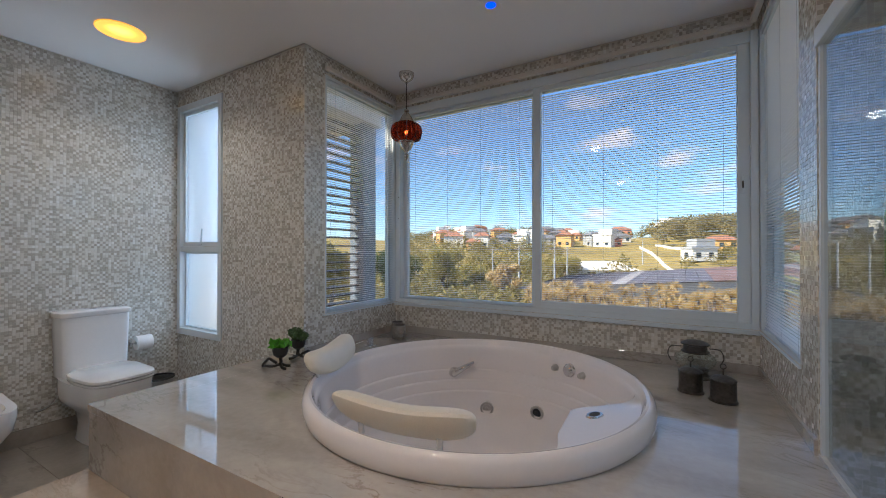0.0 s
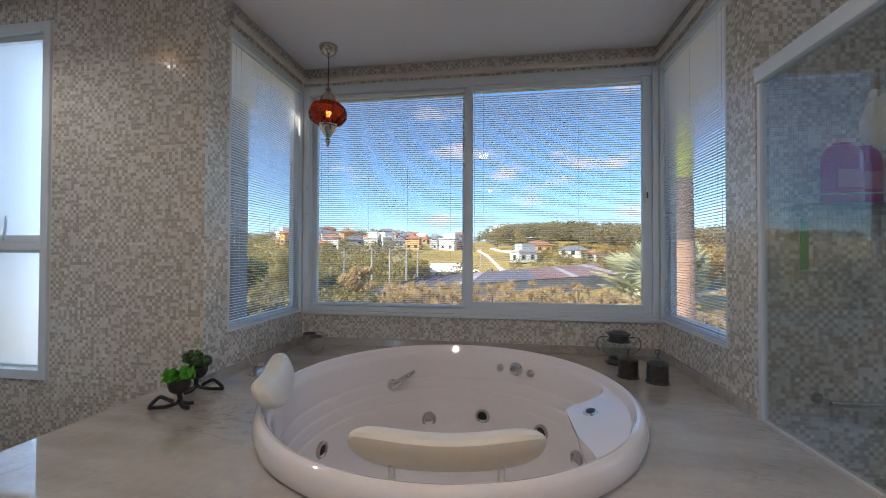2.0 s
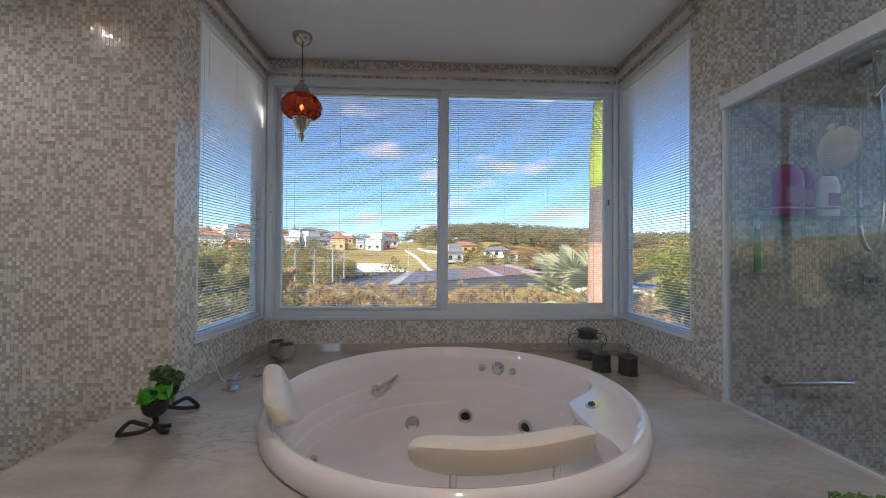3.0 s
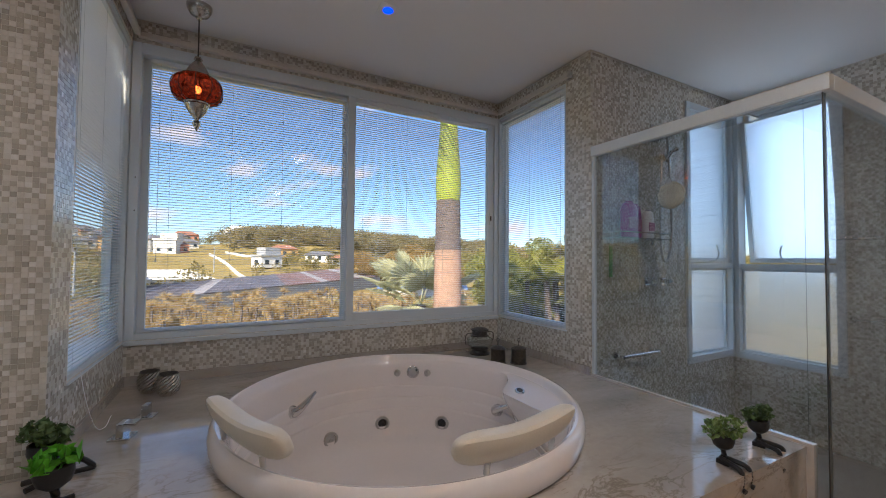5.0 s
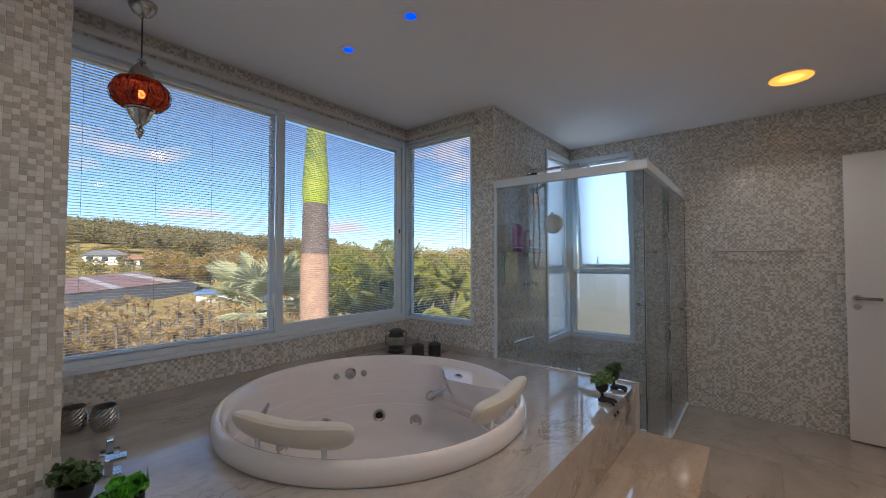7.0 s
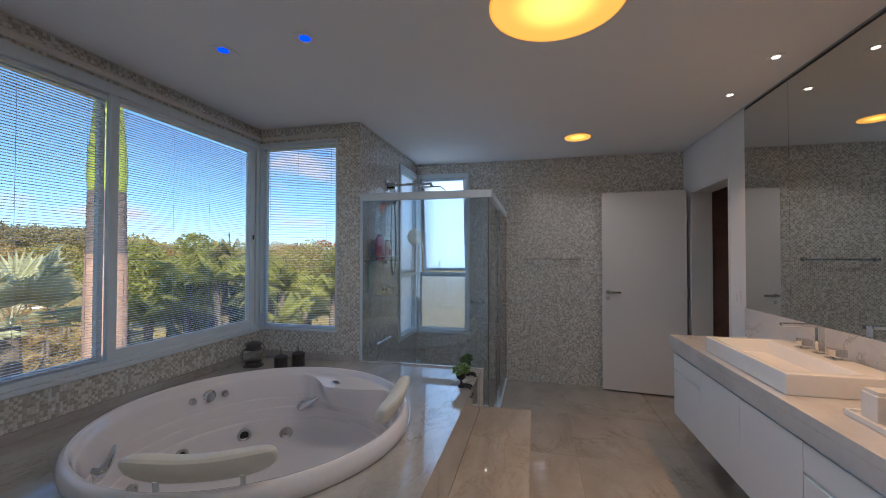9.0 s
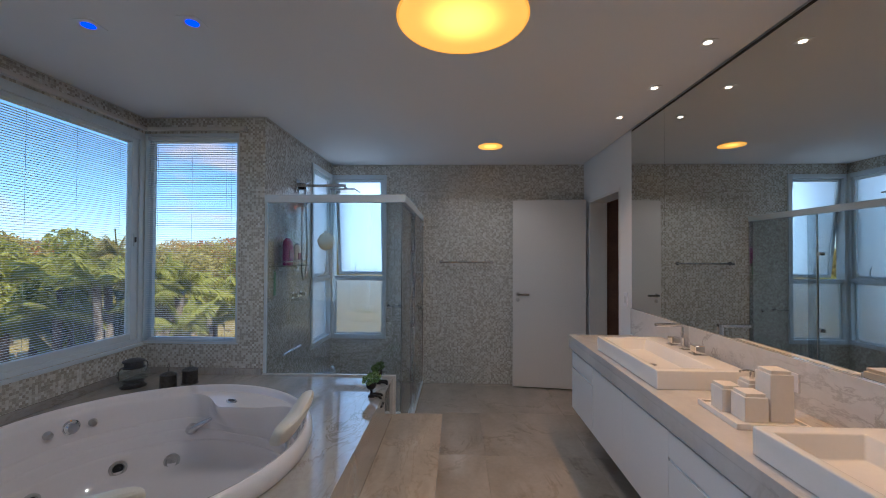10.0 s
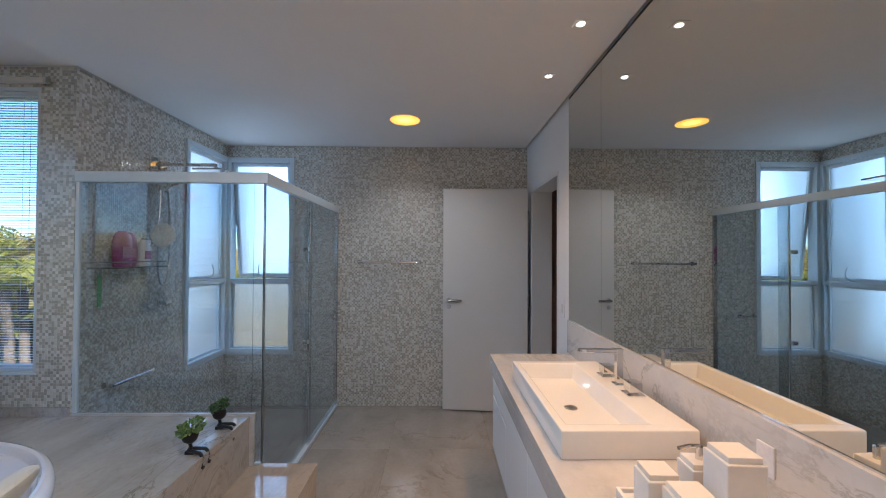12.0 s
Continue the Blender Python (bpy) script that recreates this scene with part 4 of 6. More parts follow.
part("holder", boxes((-0.02, 0.02, -0.05, -0.003, 0.18, 0.23), bevel=0.003), M_CHROME, slide)
part("hose", tube(bmesh.new(), arc([(0.0, -0.05, 0.36), (0.02, -0.055, 0.1), (0.03, -0.06, -0.25), (0.0, -0.065, -0.44), (-0.05, -0.062, -0.50), (-0.09, -0.06, -0.40), (-0.085, -0.055, -0.15), (-0.06, -0.05, 0.19)], 6), 0.009, 8), M_STEEL, slide, "ribbed steel shower hose", smooth=True)
part("hand_piece", tube(bmesh.new(), [(-0.02, -0.055, 0.19), (0.005, -0.075, 0.24), (0.03, -0.10, 0.26)], [0.011, 0.013, 0.02], 10), M_CHROME, slide, smooth=True)
loofah = thing("loofah", "round cream loofah hanging inside the shower glass", "loofah", (0.782, 1.437, 1.585))
lb = lathe(bmesh.new(), [(0, 0.012), (0.03, 0.017), (0.056, 0.014), (0.069, 0.005), (0.069, -0.005), (0.056, -0.014), (0.03, -0.017), (0, -0.012)], 28, pose(0, 0, 0, 90, 0, 90))
for v in lb.verts:
    v.co += 0.004 * noise.noise_vector(v.co * 40)
part("pad", lb, M_SPONGE, loofah, smooth=True)
part("suction_hook", tube(bmesh.new(), [(-0.0255, 0, 0.07), (-0.018, 0, 0.07)], [0.014, 0.006], 14), M_PEG, loofah, "clear suction hook")
part("loop", tube(bmesh.new(), arc([(0, 0.0, 0.055), (-0.008, 0.0, 0.062), (-0.017, 0.0, 0.07)], 4), 0.003, 6), M_CORD, loofah)

shelf = thing("shower_shelf", "small glass corner shelf with a chrome gallery", "shelf", (1.06, YW, 1.385))
part("plate", boxes((-0.24, 0.24, -0.15, -0.003, 0.0, 0.008), bevel=0.002), M_SHOWER, shelf)
part("gallery", tube(bmesh.new(), [(-0.235, -0.01, 0.04), (-0.235, -0.145, 0.04), (0.235, -0.145, 0.04), (0.235, -0.01, 0.04)], 0.004, 8), M_CHROME, shelf)
for x in (-0.2, 0.2):
    part("bracket", boxes((x - 0.012, x + 0.012, -0.05, -0.003, -0.03, 0.0), bevel=0.002), M_CHROME, shelf)


def bottle(label, x, y, z, w, d, h, material, cap):
    b = thing("shampoo_bottle", label, "bottle", (x, y, z), 0, group="bottles on the shower shelf")
    part("body", lathe(bmesh.new(), [(0, 0), (0.44, 0), (0.5, 0.012), (0.5, h * 0.70), (0.46, h * 0.84), (0.36, h * 0.93), (0.24, h * 0.965), (0, h * 0.97)], 28, None, w, d), material, b, smooth=True)
    part("cap", lathe(bmesh.new(), [(0, h), (0.20, h), (0.23, h * 0.985), (0.24, h * 0.93), (0, h * 0.93)], 20, None, w, d * 1.1), cap, b, smooth=True)
    part("label", boxes((-w * 0.30, w * 0.30, -d * 0.512, -d * 0.40, h * 0.25, h * 0.55), bevel=0.002), mat("bottle_label", (0.42, 0.16, 0.28), 0.4), b, "pale printed label")


bottle("magenta plastic shampoo bottle on the glass shelf", 0.975, YW - 0.085, 1.394, 0.135, 0.07, 0.225, M_PINK, M_PINK)
bottle("magenta plastic conditioner bottle on the glass shelf", 1.075, YW - 0.05, 1.394, 0.11, 0.06, 0.22, M_PINK, M_PINK)
bottle("white shampoo bottle with a blue cap", 1.16, YW - 0.085, 1.394, 0.085, 0.055, 0.185, M_BOTTLE, mat("blue_cap", (0.04, 0.06, 0.20), 0.4))
strap = thing("bath_strap", "pale green bath strap hanging below the shower shelf", "strap", (0.90, YW, 1.15))
part("band", boxes((-0.014, 0.014, -0.014, -0.008, 0.0, 0.20), bevel=0.002), mat("green_fabric", (0.16, 0.38, 0.16), 0.8, vary=0.2), strap)
part("peg", boxes((-0.008, 0.008, -0.016, -0.003, 0.19, 0.215), bevel=0.002), M_CHROME, strap)

# ---- vanity ----
VX0, VX1, VY = -2.40, 1.0, -0.50
top = thing("vanity_counter", "pale marble vanity counter with a deep front edge", "counter")
part("worktop", boxes((VX0, VX1 + 0.035, VY, YM + 0.001, 0.80, 0.84), bevel=0.002), M_COUNTER, top)
part("apron", boxes((VX0, VX1 + 0.035, VY + -0.022, VY, 0.735, 0.80)), M_COUNTER, top)
part("apron", boxes((VX1 + 0.013, VX1 + 0.035, YM + 0.001, VY - 0.022, 0.735, 0.80)), M_COUNTER, top)
part("backsplash", boxes((VX0, 1.085, YM + 0.001, YM + 0.02, 0.8405, 1.051), bevel=0.001), M_COUNTER, top)
part("socket", boxes((-0.525, -0.47, YM + 0.02, YM + 0.026, 0.912, 0.992), bevel=0.002), M_BOTTLE, top, "white wall socket plate")


def cabinet(x0, x1, drawers):
    c = thing("vanity_cabinet", "white lacquered wall-hung cabinet with two drawers" if drawers else "white lacquered wall-hung cabinet with one tall door", "cabinet", group="vanity cabinets")
    part("body", boxes((x0, x1, YM + 0.001, VY - 0.036, 0.27, 0.734)), M_LACQUER, c)
    cuts = ((0.265, 0.585), (0.600, 0.715)) if drawers else ((0.265, 0.715),)
    for z0, z1 in cuts:
        f = part("drawer" if drawers else "door", boxes((x0 + 0.0015, x1 - 0.0015, VY - 0.034, VY - 0.015, z0, z1), bevel=0.0012), M_LACQUER, c)
        part("finger_pull", boxes((x0 + 0.002, x1 - 0.002, VY - 0.033, VY - 0.022, z1 + 0.0006, z1 + 0.008)), M_ALU, f)


xs = [1.0, 0.52, 0.035, -0.45, -0.935, -1.42, -1.905, -2.39]
for i, (a, b) in enumerate(zip(xs, xs[1:])):
    cabinet(b, a, i % 3 == 0)


def basin(x0, x1, label):
    s = thing("vessel_basin", label, "basin", ((x0 + x1) / 2, 0, 0.8405), group="basins on the vanity")
    hw, y0, y1, h = (x1 - x0) / 2, -0.548, -0.985, 0.092
    bm = bmesh.new()
    outer = [(-hw, y0), (hw, y0), (hw, y1), (-hw, y1)]
    inner = [(-hw + 0.05, y0 - 0.03), (hw - 0.05, y0 - 0.03), (hw - 0.05, y1 + 0.13), (-hw + 0.05, y1 + 0.13)]
    deep = [(-hw + 0.075, y0 - 0.055), (hw - 0.075, y0 - 0.055), (hw - 0.075, y1 + 0.155), (-hw + 0.075, y1 + 0.155)]
    loops = [[bm.verts.new((x, y, 0.0)) for x, y in outer], [bm.verts.new((x, y, h)) for x, y in outer], [bm.verts.new((x, y, h)) for x, y in inner], [bm.verts.new((x, y, 0.022)) for x, y in deep]]
    for a, b in zip(loops, loops[1:]):
        for k in range(4):
            bm.faces.new((a[k], a[(k + 1) % 4], b[(k + 1) % 4], b[k]))
    bm.faces.new(loops[-1])
    bm.faces.new(loops[0][::-1])
    bmesh.ops.recalc_face_normals(bm, faces=bm.faces)
    bmesh.ops.bevel(bm, geom=bm.edges[:], offset=0.006, segments=3, affect="EDGES", profile=0.6)
    part("bowl", bm, M_CERAMIC, s, smooth=True)
    part("drain", lathe(bmesh.new(), [(0, 0.027), (0.012, 0.029), (0.024, 0.027), (0.026, 0.0225)], 24, pose(-0.042, -0.70, 0)), M_STEEL, s, smooth=True)
    return s


def tap(x):
    t = thing("basin_tap", "square chrome basin mixer with two cross handles", "tap", (x, -0.925, 0.933), group="basin taps")
    part("column", boxes((-0.012, 0.012, -0.02, 0.008, 0.0, 0.152), bevel=0.0015), M_CHROME, t)
    part("spout", boxes((-0.014, 0.014, 0.008, 0.165, 0.136, 0.152), bevel=0.002), M_CHROME, t)
    part("base_plate", boxes((-0.024, 0.024, -0.03, 0.018, 0.0, 0.005), bevel=0.001), M_CHROME, t)
    for dx in (-0.12, 0.12):
        h = part("handle", boxes((dx - 0.026, dx + 0.026, -0.032, 0.020, 0.014, 0.052), bevel=0.003), M_CHROME, t)
        part("stem", boxes((dx - 0.014, dx + 0.014, -0.020, 0.008, 0.006, 0.014)), M_CHROME, h)
        part("base_plate", boxes((dx - 0.034, dx + 0.034, -0.040, 0.028, 0.0, 0.006), bevel=0.001), M_CHROME, h)


basin(-0.288, 0.52, "white rectangular ceramic vessel basin under a chrome tap")
basin(-1.71, -0.90, "white rectangular ceramic vessel basin beside the accessory tray")
tap(0.15)
tap(-1.34)


def block_box(name, label, x, y, z, w, h, lid=True, pump=False):
    b = thing(name, label, "bathroom accessory", (x, y, z), -3, group="white accessories on the tray")
    s = w / 2
    part("body", boxes((-s, s, -s, s, 0, h), bevel=0.003), M_SOAPBOX, b)
    l = part("lid", boxes((-s * 0.86, s * 0.86, -s * 0.86, s * 0.86, h, h + 0.014), bevel=0.002), M_SOAPBOX, b)
    if pump:
        p = part("pump", tube(bmesh.new(), [(0, 0, h + 0.014), (0, 0, h + 0.045)], 0.009, 12), M_CHROME, b, "chrome soap pump", smooth=True)
        part("nozzle", tube(bmesh.new(), [(0, 0, h + 0.045), (-0.01, 0.03, h + 0.05), (-0.02, 0.06, h + 0.048)], 0.005, 8), M_CHROME, p, smooth=True)


tray = thing("tray", "white resin tray holding square bathroom accessories", "tray", (-0.60, -0.760, 0.841), -3)
part("base", boxes((-0.12, 0.12, -0.12, 0.12, 0.0, 0.012), bevel=0.002), M_SOAPBOX, tray)
for r in ((-0.13, 0.13, -0.13, -0.12, 0, 0.022), (-0.13, 0.13, 0.12, 0.13, 0, 0.022), (-0.13, -0.12, -0.12, 0.12, 0, 0.022), (0.12, 0.13, -0.12, 0.12, 0, 0.022)):
    part("edge", boxes(r, bevel=0.002), M_SOAPBOX, tray)
block_box("tall_canister", "tall white square canister with a stepped lid", -0.642, -0.822, 0.854, 0.085, 0.18)
block_box("square_box", "small white square box with a stepped lid", -0.648, -0.722, 0.854, 0.085, 0.094)
block_box("square_box", "small white square box with a stepped lid", -0.552, -0.700, 0.854, 0.08, 0.092)
block_box("soap_dispenser", "white square soap dispenser with a chrome pump", -0.545, -0.808, 0.854, 0.07, 0.11, pump=True)

# mirror sheets
mir = thing("wall_mirror", "wide frameless mirror of joined sheets over the vanity", "mirror")
for a, b in ((0.5715, 1.09), (-0.95, 0.5695), (-2.47, -0.952)):
    part("sheet", boxes((a, b, YM + 0.001, YM + 0.006, 1.0525, 2.522)), M_MIRROR, mir)
# dark strip puts the shade of the ceiling gap above the mirror into colour
part("edge_strip", boxes((-2.47, 1.09, YM + 0.001, YM + 0.004, 2.5225, 2.539)), M_GAP, mir)
part("edge_strip", boxes((-2.47, 1.09, YM + 0.006, YM + 0.009, 1.0515, 1.056)), M_CHROME, mir)

# ---- doorway and open door ----
trim = thing("door_frame", "pale lacquered door lining", "door frame", kind="structure")
part("jamb", boxes((1.3355, 1.365, YM - 0.185, YM + 0.004, 0.0005, 2.10), bevel=0.002), M_DOOR, trim)
part("jamb", boxes((2.135, 2.1645, YM - 0.185, YM + 0.004, 0.0005, 2.10), bevel=0.002), M_DOOR, trim)
part("head", boxes((1.365, 2.135, YM - 0.185, YM + 0.004, 2.07, 2.0995), bevel=0.002), M_DOOR, trim)
ang = math.degrees(math.atan2(0.79, 0.083))
M_HANDLE = mat("handle_steel", (0.34, 0.31, 0.27), 0.22, 1.0, vary=0.1, scale=30)
door = thing("door_1", "plain off-white flush door standing open against the wall", "door", (2.156, -1.005, 0.0), ang, kind="structure")
part("leaf", boxes((0.004, 0.80, -0.036, 0.0, 0.012, 2.11), bevel=0.002), M_DOOR, door)
for side in (1,):
    part("rosette", lathe(bmesh.new(), [(0, 0.008), (0.022, 0.008), (0.025, 0.0)], 20, pose(0.745, 0.0, 1.05, -90)), M_STEEL, door, smooth=True)
    part("door_handle", tube(bmesh.new(), arc([(0.745, 0.0, 1.05), (0.745, 0.045, 1.05), (0.73, 0.052, 1.05), (0.62, 0.05, 1.05)], 4), 0.0115, 10), M_HANDLE, door, "brushed steel lever handle", smooth=True)
    part("keyhole", lathe(bmesh.new(), [(0, 0.007), (0.02, 0.007), (0.023, 0.0)], 20, pose(0.745, 0.0, 0.985, -90)), M_STEEL, door, smooth=True)
for z in (0.25, 1.05, 1.85):
    part("hinge", tube(bmesh.new(), [(0.0, 0.006, z - 0.045), (0.0, 0.006, z + 0.045)], 0.007, 8), M_STEEL, door)
switch = thing("light_switch", "white light switch plate on the white wall", "light switch")
part("plate", boxes((1.18, 1.25, YM + 0.001, YM + 0.008, 1.05, 1.17), bevel=0.002), M_BOTTLE, switch)
part("rocker", boxes((1.20, 1.23, YM + 0.008, YM + 0.011, 1.08, 1.14), bevel=0.001), M_CERAMIC, switch)


# ---- ceiling lamps ----
def disc_lamp(label, x, y, r):
    t = thing("ceiling_lamp", label, "ceiling lamp", (x, y, CEIL), group="round ceiling lamps")
    part("rim", lathe(bmesh.new(), [(r, -0.004), (r * 1.02, -0.006), (r * 1.035, -0.001), (r * 1.035, 0.0)], 64), M_WARM_RIM, t, smooth=True)
    part("diffuser", lathe(bmesh.new(), [(r, -0.004), (r * 0.97, -0.002), (r * 0.6, -0.0015), (0, -0.001)], 64), M_WARM, t, "glowing warm yellow diffuser", smooth=True)


disc_lamp("large round flush ceiling lamp glowing warm yellow", -0.49, 0.40, 0.285)
disc_lamp("small round flush ceiling lamp glowing warm yellow", 1.56, 0.105, 0.112)
disc_lamp("small round flush ceiling lamp glowing warm yellow", -2.51, 1.25, 0.118)


def downlight(label, x, y, material, half, group):
    t = thing("downlight", label, "downlight", (x, y, CEIL), group=group)
    part("plate", boxes((-half, half, -half, half, -0.004, -0.0005), bevel=0.001), M_CEIL, t)
    part("lens", lathe(bmesh.new(), [(half * 0.55, -0.004), (half * 0.55, -0.007), (half * 0.42, -0.006), (0, -0.006)], 24), material, t, smooth=True)


for x in (0.775, 0.25, -0.275, -0.80, -1.325):
    downlight("small recessed warm white downlight over the vanity", x, -0.806, M_SPOT, 0.032, "vanity downlights")
downlight("square ceiling spot with a blue colour lens", -0.50, 2.125, M_BLUE_LED, 0.05, "colour spots over the bathtub")
downlight("square ceiling spot with a blue colour lens", -0.505, 1.63, M_BLUE_LED, 0.05, "colour spots over the bathtub")

# ---- hanging lamp ----
pend = thing("pendant_lamp", "moroccan hanging lamp of ribbed red glass and silver metal", "pendant lamp", (-1.362, 2.565, CEIL))
DROP = -0.018
part("canopy", lathe(bmesh.new(), [(0, -0.07), (0.012, -0.07), (0.016, -0.06), (0.042, -0.045), (0.056, -0.02), (0.058, 0.0), (0, 0)], 32), M_NICKEL, pend, smooth=True)
part("cord", tube(bmesh.new(), [(0, 0, -0.07), (0, 0, -0.262 + DROP)], 0.0035, 8), M_GASKET, pend)
cap = part("cap", lathe(bmesh.new(), [(0, -0.245), (0.014, -0.25), (0.020, -0.262), (0.014, -0.268), (0.022, -0.28), (0.036, -0.30), (0.050, -0.325), (0.056, -0.345), (0.048, -0.352), (0, -0.352)], 32, pose(0, 0, DROP)), M_NICKEL, pend, "pierced silver metal cap", smooth=True)
globe, n_rib = bmesh.new(), 20
prof = [(0.050, -0.345), (0.082, -0.356), (0.106, -0.38), (0.117, -0.415), (0.111, -0.45), (0.090, -0.475), (0.054, -0.488)]
prof = [(r, z + DROP) for r, z in prof]
rings = []
for r, z in prof:
    rings.append([globe.verts.new((r * (1 - 0.055 * (k % 4 == 0)) * math.cos(2 * math.pi * k / 80), r * (1 - 0.055 * (k % 4 == 0)) * math.sin(2 * math.pi * k / 80), z)) for k in range(80)])
for a, b in zip(rings, rings[1:]):
    for k in range(80):
        globe.faces.new((a[k], b[k], b[(k + 1) % 80], a[(k + 1) % 80]))
part("glass_shade", globe, M_REDGLASS, pend, "ribbed amber red glass shade", smooth=True)
for k in range(10):
    a = 2 * math.pi * (k + 0.5) / 10
    part("rib", tube(bmesh.new(), arc([((r + 0.002) * math.cos(a), (r + 0.002) * math.sin(a), z) for r, z in prof], 2), 0.002, 5), M_PEWTER, pend)
part("bulb", lathe(bmesh.new(), [(0, -0.40), (0.009, -0.402), (0.013, -0.415), (0.009, -0.428), (0, -0.43)], 20, pose(0, 0, DROP)), M_BULB, pend, "glowing bulb", smooth=True)
part("lower_cup", lathe(bmesh.new(), [(0.054, -0.480), (0.058, -0.488), (0.053, -0.494), (0.055, -0.500), (0.050, -0.512), (0.044, -0.526), (0.034, -0.542), (0.022, -0.558), (0.011, -0.570), (0.010, -0.576), (0.020, -0.588), (0.019, -0.596), (0.008, -0.618), (0.0, -0.634)], 32, pose(0, 0, DROP)), M_NICKEL, pend, "stepped silver metal cup and finial", smooth=True)


# ---- things on the bath deck ----
def leaf_quads(centres, size, rng, up=0.3):
    """Small folded leaves, each turned its own way."""
    n = len(centres)
    d = rng.normal(0, 1, (n, 3))
    d[:, 2] += up
    d /= np.linalg.norm(d, axis=1)[:, None]
    s = np.cross(d, rng.normal(0, 1, (n, 3)))
    s /= np.linalg.norm(s, axis=1)[:, None]
    nrm = np.cross(d, s)
    L = size * rng.uniform(0.7, 1.25, n)[:, None]
    v = np.stack([centres - d * L * 0.5, centres + s * L * 0.30 + nrm * L * 0.08, centres + d * L * 0.5, centres - s * L * 0.30 + nrm * L * 0.08], 1)
    base = 4 * np.arange(n)[:, None]
    f = np.concatenate([base + np.array([[0, 1, 2]]), base + np.array([[0, 2, 3]])])
    return v.reshape(-1, 3), f


def figure_pot(label, x, y, turn, bright, seed, seated=False):
    """A black iron pot on bent legs, with a small artificial plant."""
    t = thing("potted_plant", label, "potted plant", (x, y, DECK), turn, group="small plants on bent-leg stands")
    rng = np.random.default_rng(seed)
    part("pot", lathe(bmesh.new(), [(0, 0.062), (0.020, 0.064), (0.036, 0.078), (0.043, 0.10), (0.042, 0.122), (0.037, 0.124), (0.034, 0.112), (0, 0.108)], 24), M_IRON, t, smooth=True)
    part("stem", tube(bmesh.new(), [(0, 0, 0.066), (0.004, 0, 0.04), (0.0, 0.0, 0.022)], [0.012, 0.010, 0.016], 10), M_IRON, t, smooth=True)
    if seated:
        t.scale = (0.8, 0.8, 0.8)
        for s in (-1, 1):
            knee = arc([(0.0, s * 0.012, 0.024), (0.04, s * 0.022, 0.02), (0.078, s * 0.028, 0.012), (0.086, s * 0.03, -0.02), (0.082, s * 0.03, -0.055), (0.10, s * 0.034, -0.062)], 4)
            part("leg", tube(bmesh.new(), knee, 0.010, 8), M_IRON, t, smooth=True)
        part("seat_block", boxes((-0.02, 0.03, -0.02, 0.02, 0.0005, 0.022), bevel=0.005), M_IRON, t)
    else:
        loop = arc([(0.0, 0.0, 0.026), (-0.045, 0.0, 0.012), (-0.10, 0.01, 0.0095), (-0.11, 0.01, 0.013), (-0.088, 0.01, 0.040), (-0.068, 0.006, 0.052), (-0.045, 0.0, 0.043), (-0.02, 0.0, 0.03)], 4)
        part("leg", tube(bmesh.new(), loop, 0.008, 8), M_IRON, t, smooth=True)
        for s in (-1, 1):
            part("foot", tube(bmesh.new(), arc([(0, 0, 0.03), (0.02, s * 0.02, 0.013), (0.045, s * 0.03, 0.0085)], 4), 0.0085, 8), M_IRON, t, smooth=True)
    part("soil", lathe(bmesh.new(), [(0.036, 0.115), (0.0, 0.121)], 16), M_SOIL, t)
    n = 260
    p = rng.normal(0, 1, (n, 3))
    p /= np.linalg.norm(p, axis=1)[:, None]
    p *= (rng.uniform(0.3, 1, n) ** 0.5)[:, None]
    p = p * np.array([0.060, 0.060, 0.036]) + np.array([0, 0, 0.152])
    p[:, 2] += 0.012 * np.sin(40 * p[:, 0])
    if bright == "flat":
        n = 40
        a = rng.uniform(0, 6.28, n)
        p = np.stack([0.045 * np.cos(a) * rng.uniform(0.3, 1.2, n), 0.045 * np.sin(a) * rng.uniform(0.3, 1.2, n), 0.128 + rng.uniform(0, 0.028, n)], 1)
    if bright == "fern":
        p = (p - np.array([0, 0, 0.152])) * np.array([1.35, 1.35, 1.3]) + np.array([0, 0, 0.150])
    v, f = leaf_quads(p, 0.052 if bright == "flat" else 0.026, rng, 1.0 if bright == "flat" else 0.4)
    raw("foliage", v, f, {"flat": M_LEAF_BRIGHT, "fern": M_LEAF_FERN}.get(bright, M_LEAF), t)
    stems = bmesh.new()
    for q in p[:: max(1, n // 14)]:
        tube(stems, [(0, 0, 0.118), tuple(q)], 0.0015, 4)
    part("twigs", stems, M_LEAF, t)


figure_pot("black bent-leg pot with a flat bright green plant", -1.59, 1.66, 25, "flat", 11)
figure_pot("black bent-leg pot with a round dark green plant", -1.665, 1.845, 205, "", 12)
figure_pot("black seated-figure pot with a loose green fern", 0.315, 0.975, -90, "fern", 13, True)
figure_pot("black seated-figure pot with a small round green plant", 0.575, 0.985, -80, "", 14, True)

spout = thing("bath_filler", "square chrome deck-mounted bath filler with two taps", "tap", (-1.535, 2.12, DECK), -12)
part("spout_block", boxes((-0.012, 0.012, -0.028, 0.028, 0.006, 0.062), bevel=0.004), M_CHROME, spout)
part("spout_lip", boxes((0.010, 0.05, -0.026, 0.026, 0.048, 0.061), bevel=0.003), M_CHROME, spout)
part("base_plate", boxes((-0.036, 0.036, -0.036, 0.036, 0.0, 0.010), bevel=0.002), M_CHROME, spout)
for y in (0.20,):
    h = part("handle", boxes((-0.012, 0.012, y - 0.022, y + 0.022, 0.010, 0.060), bevel=0.004), M_CHROME, spout)
    part("base_plate", boxes((-0.032, 0.032, y - 0.032, y + 0.032, 0.0, 0.010), bevel=0.002), M_CHROME, h)


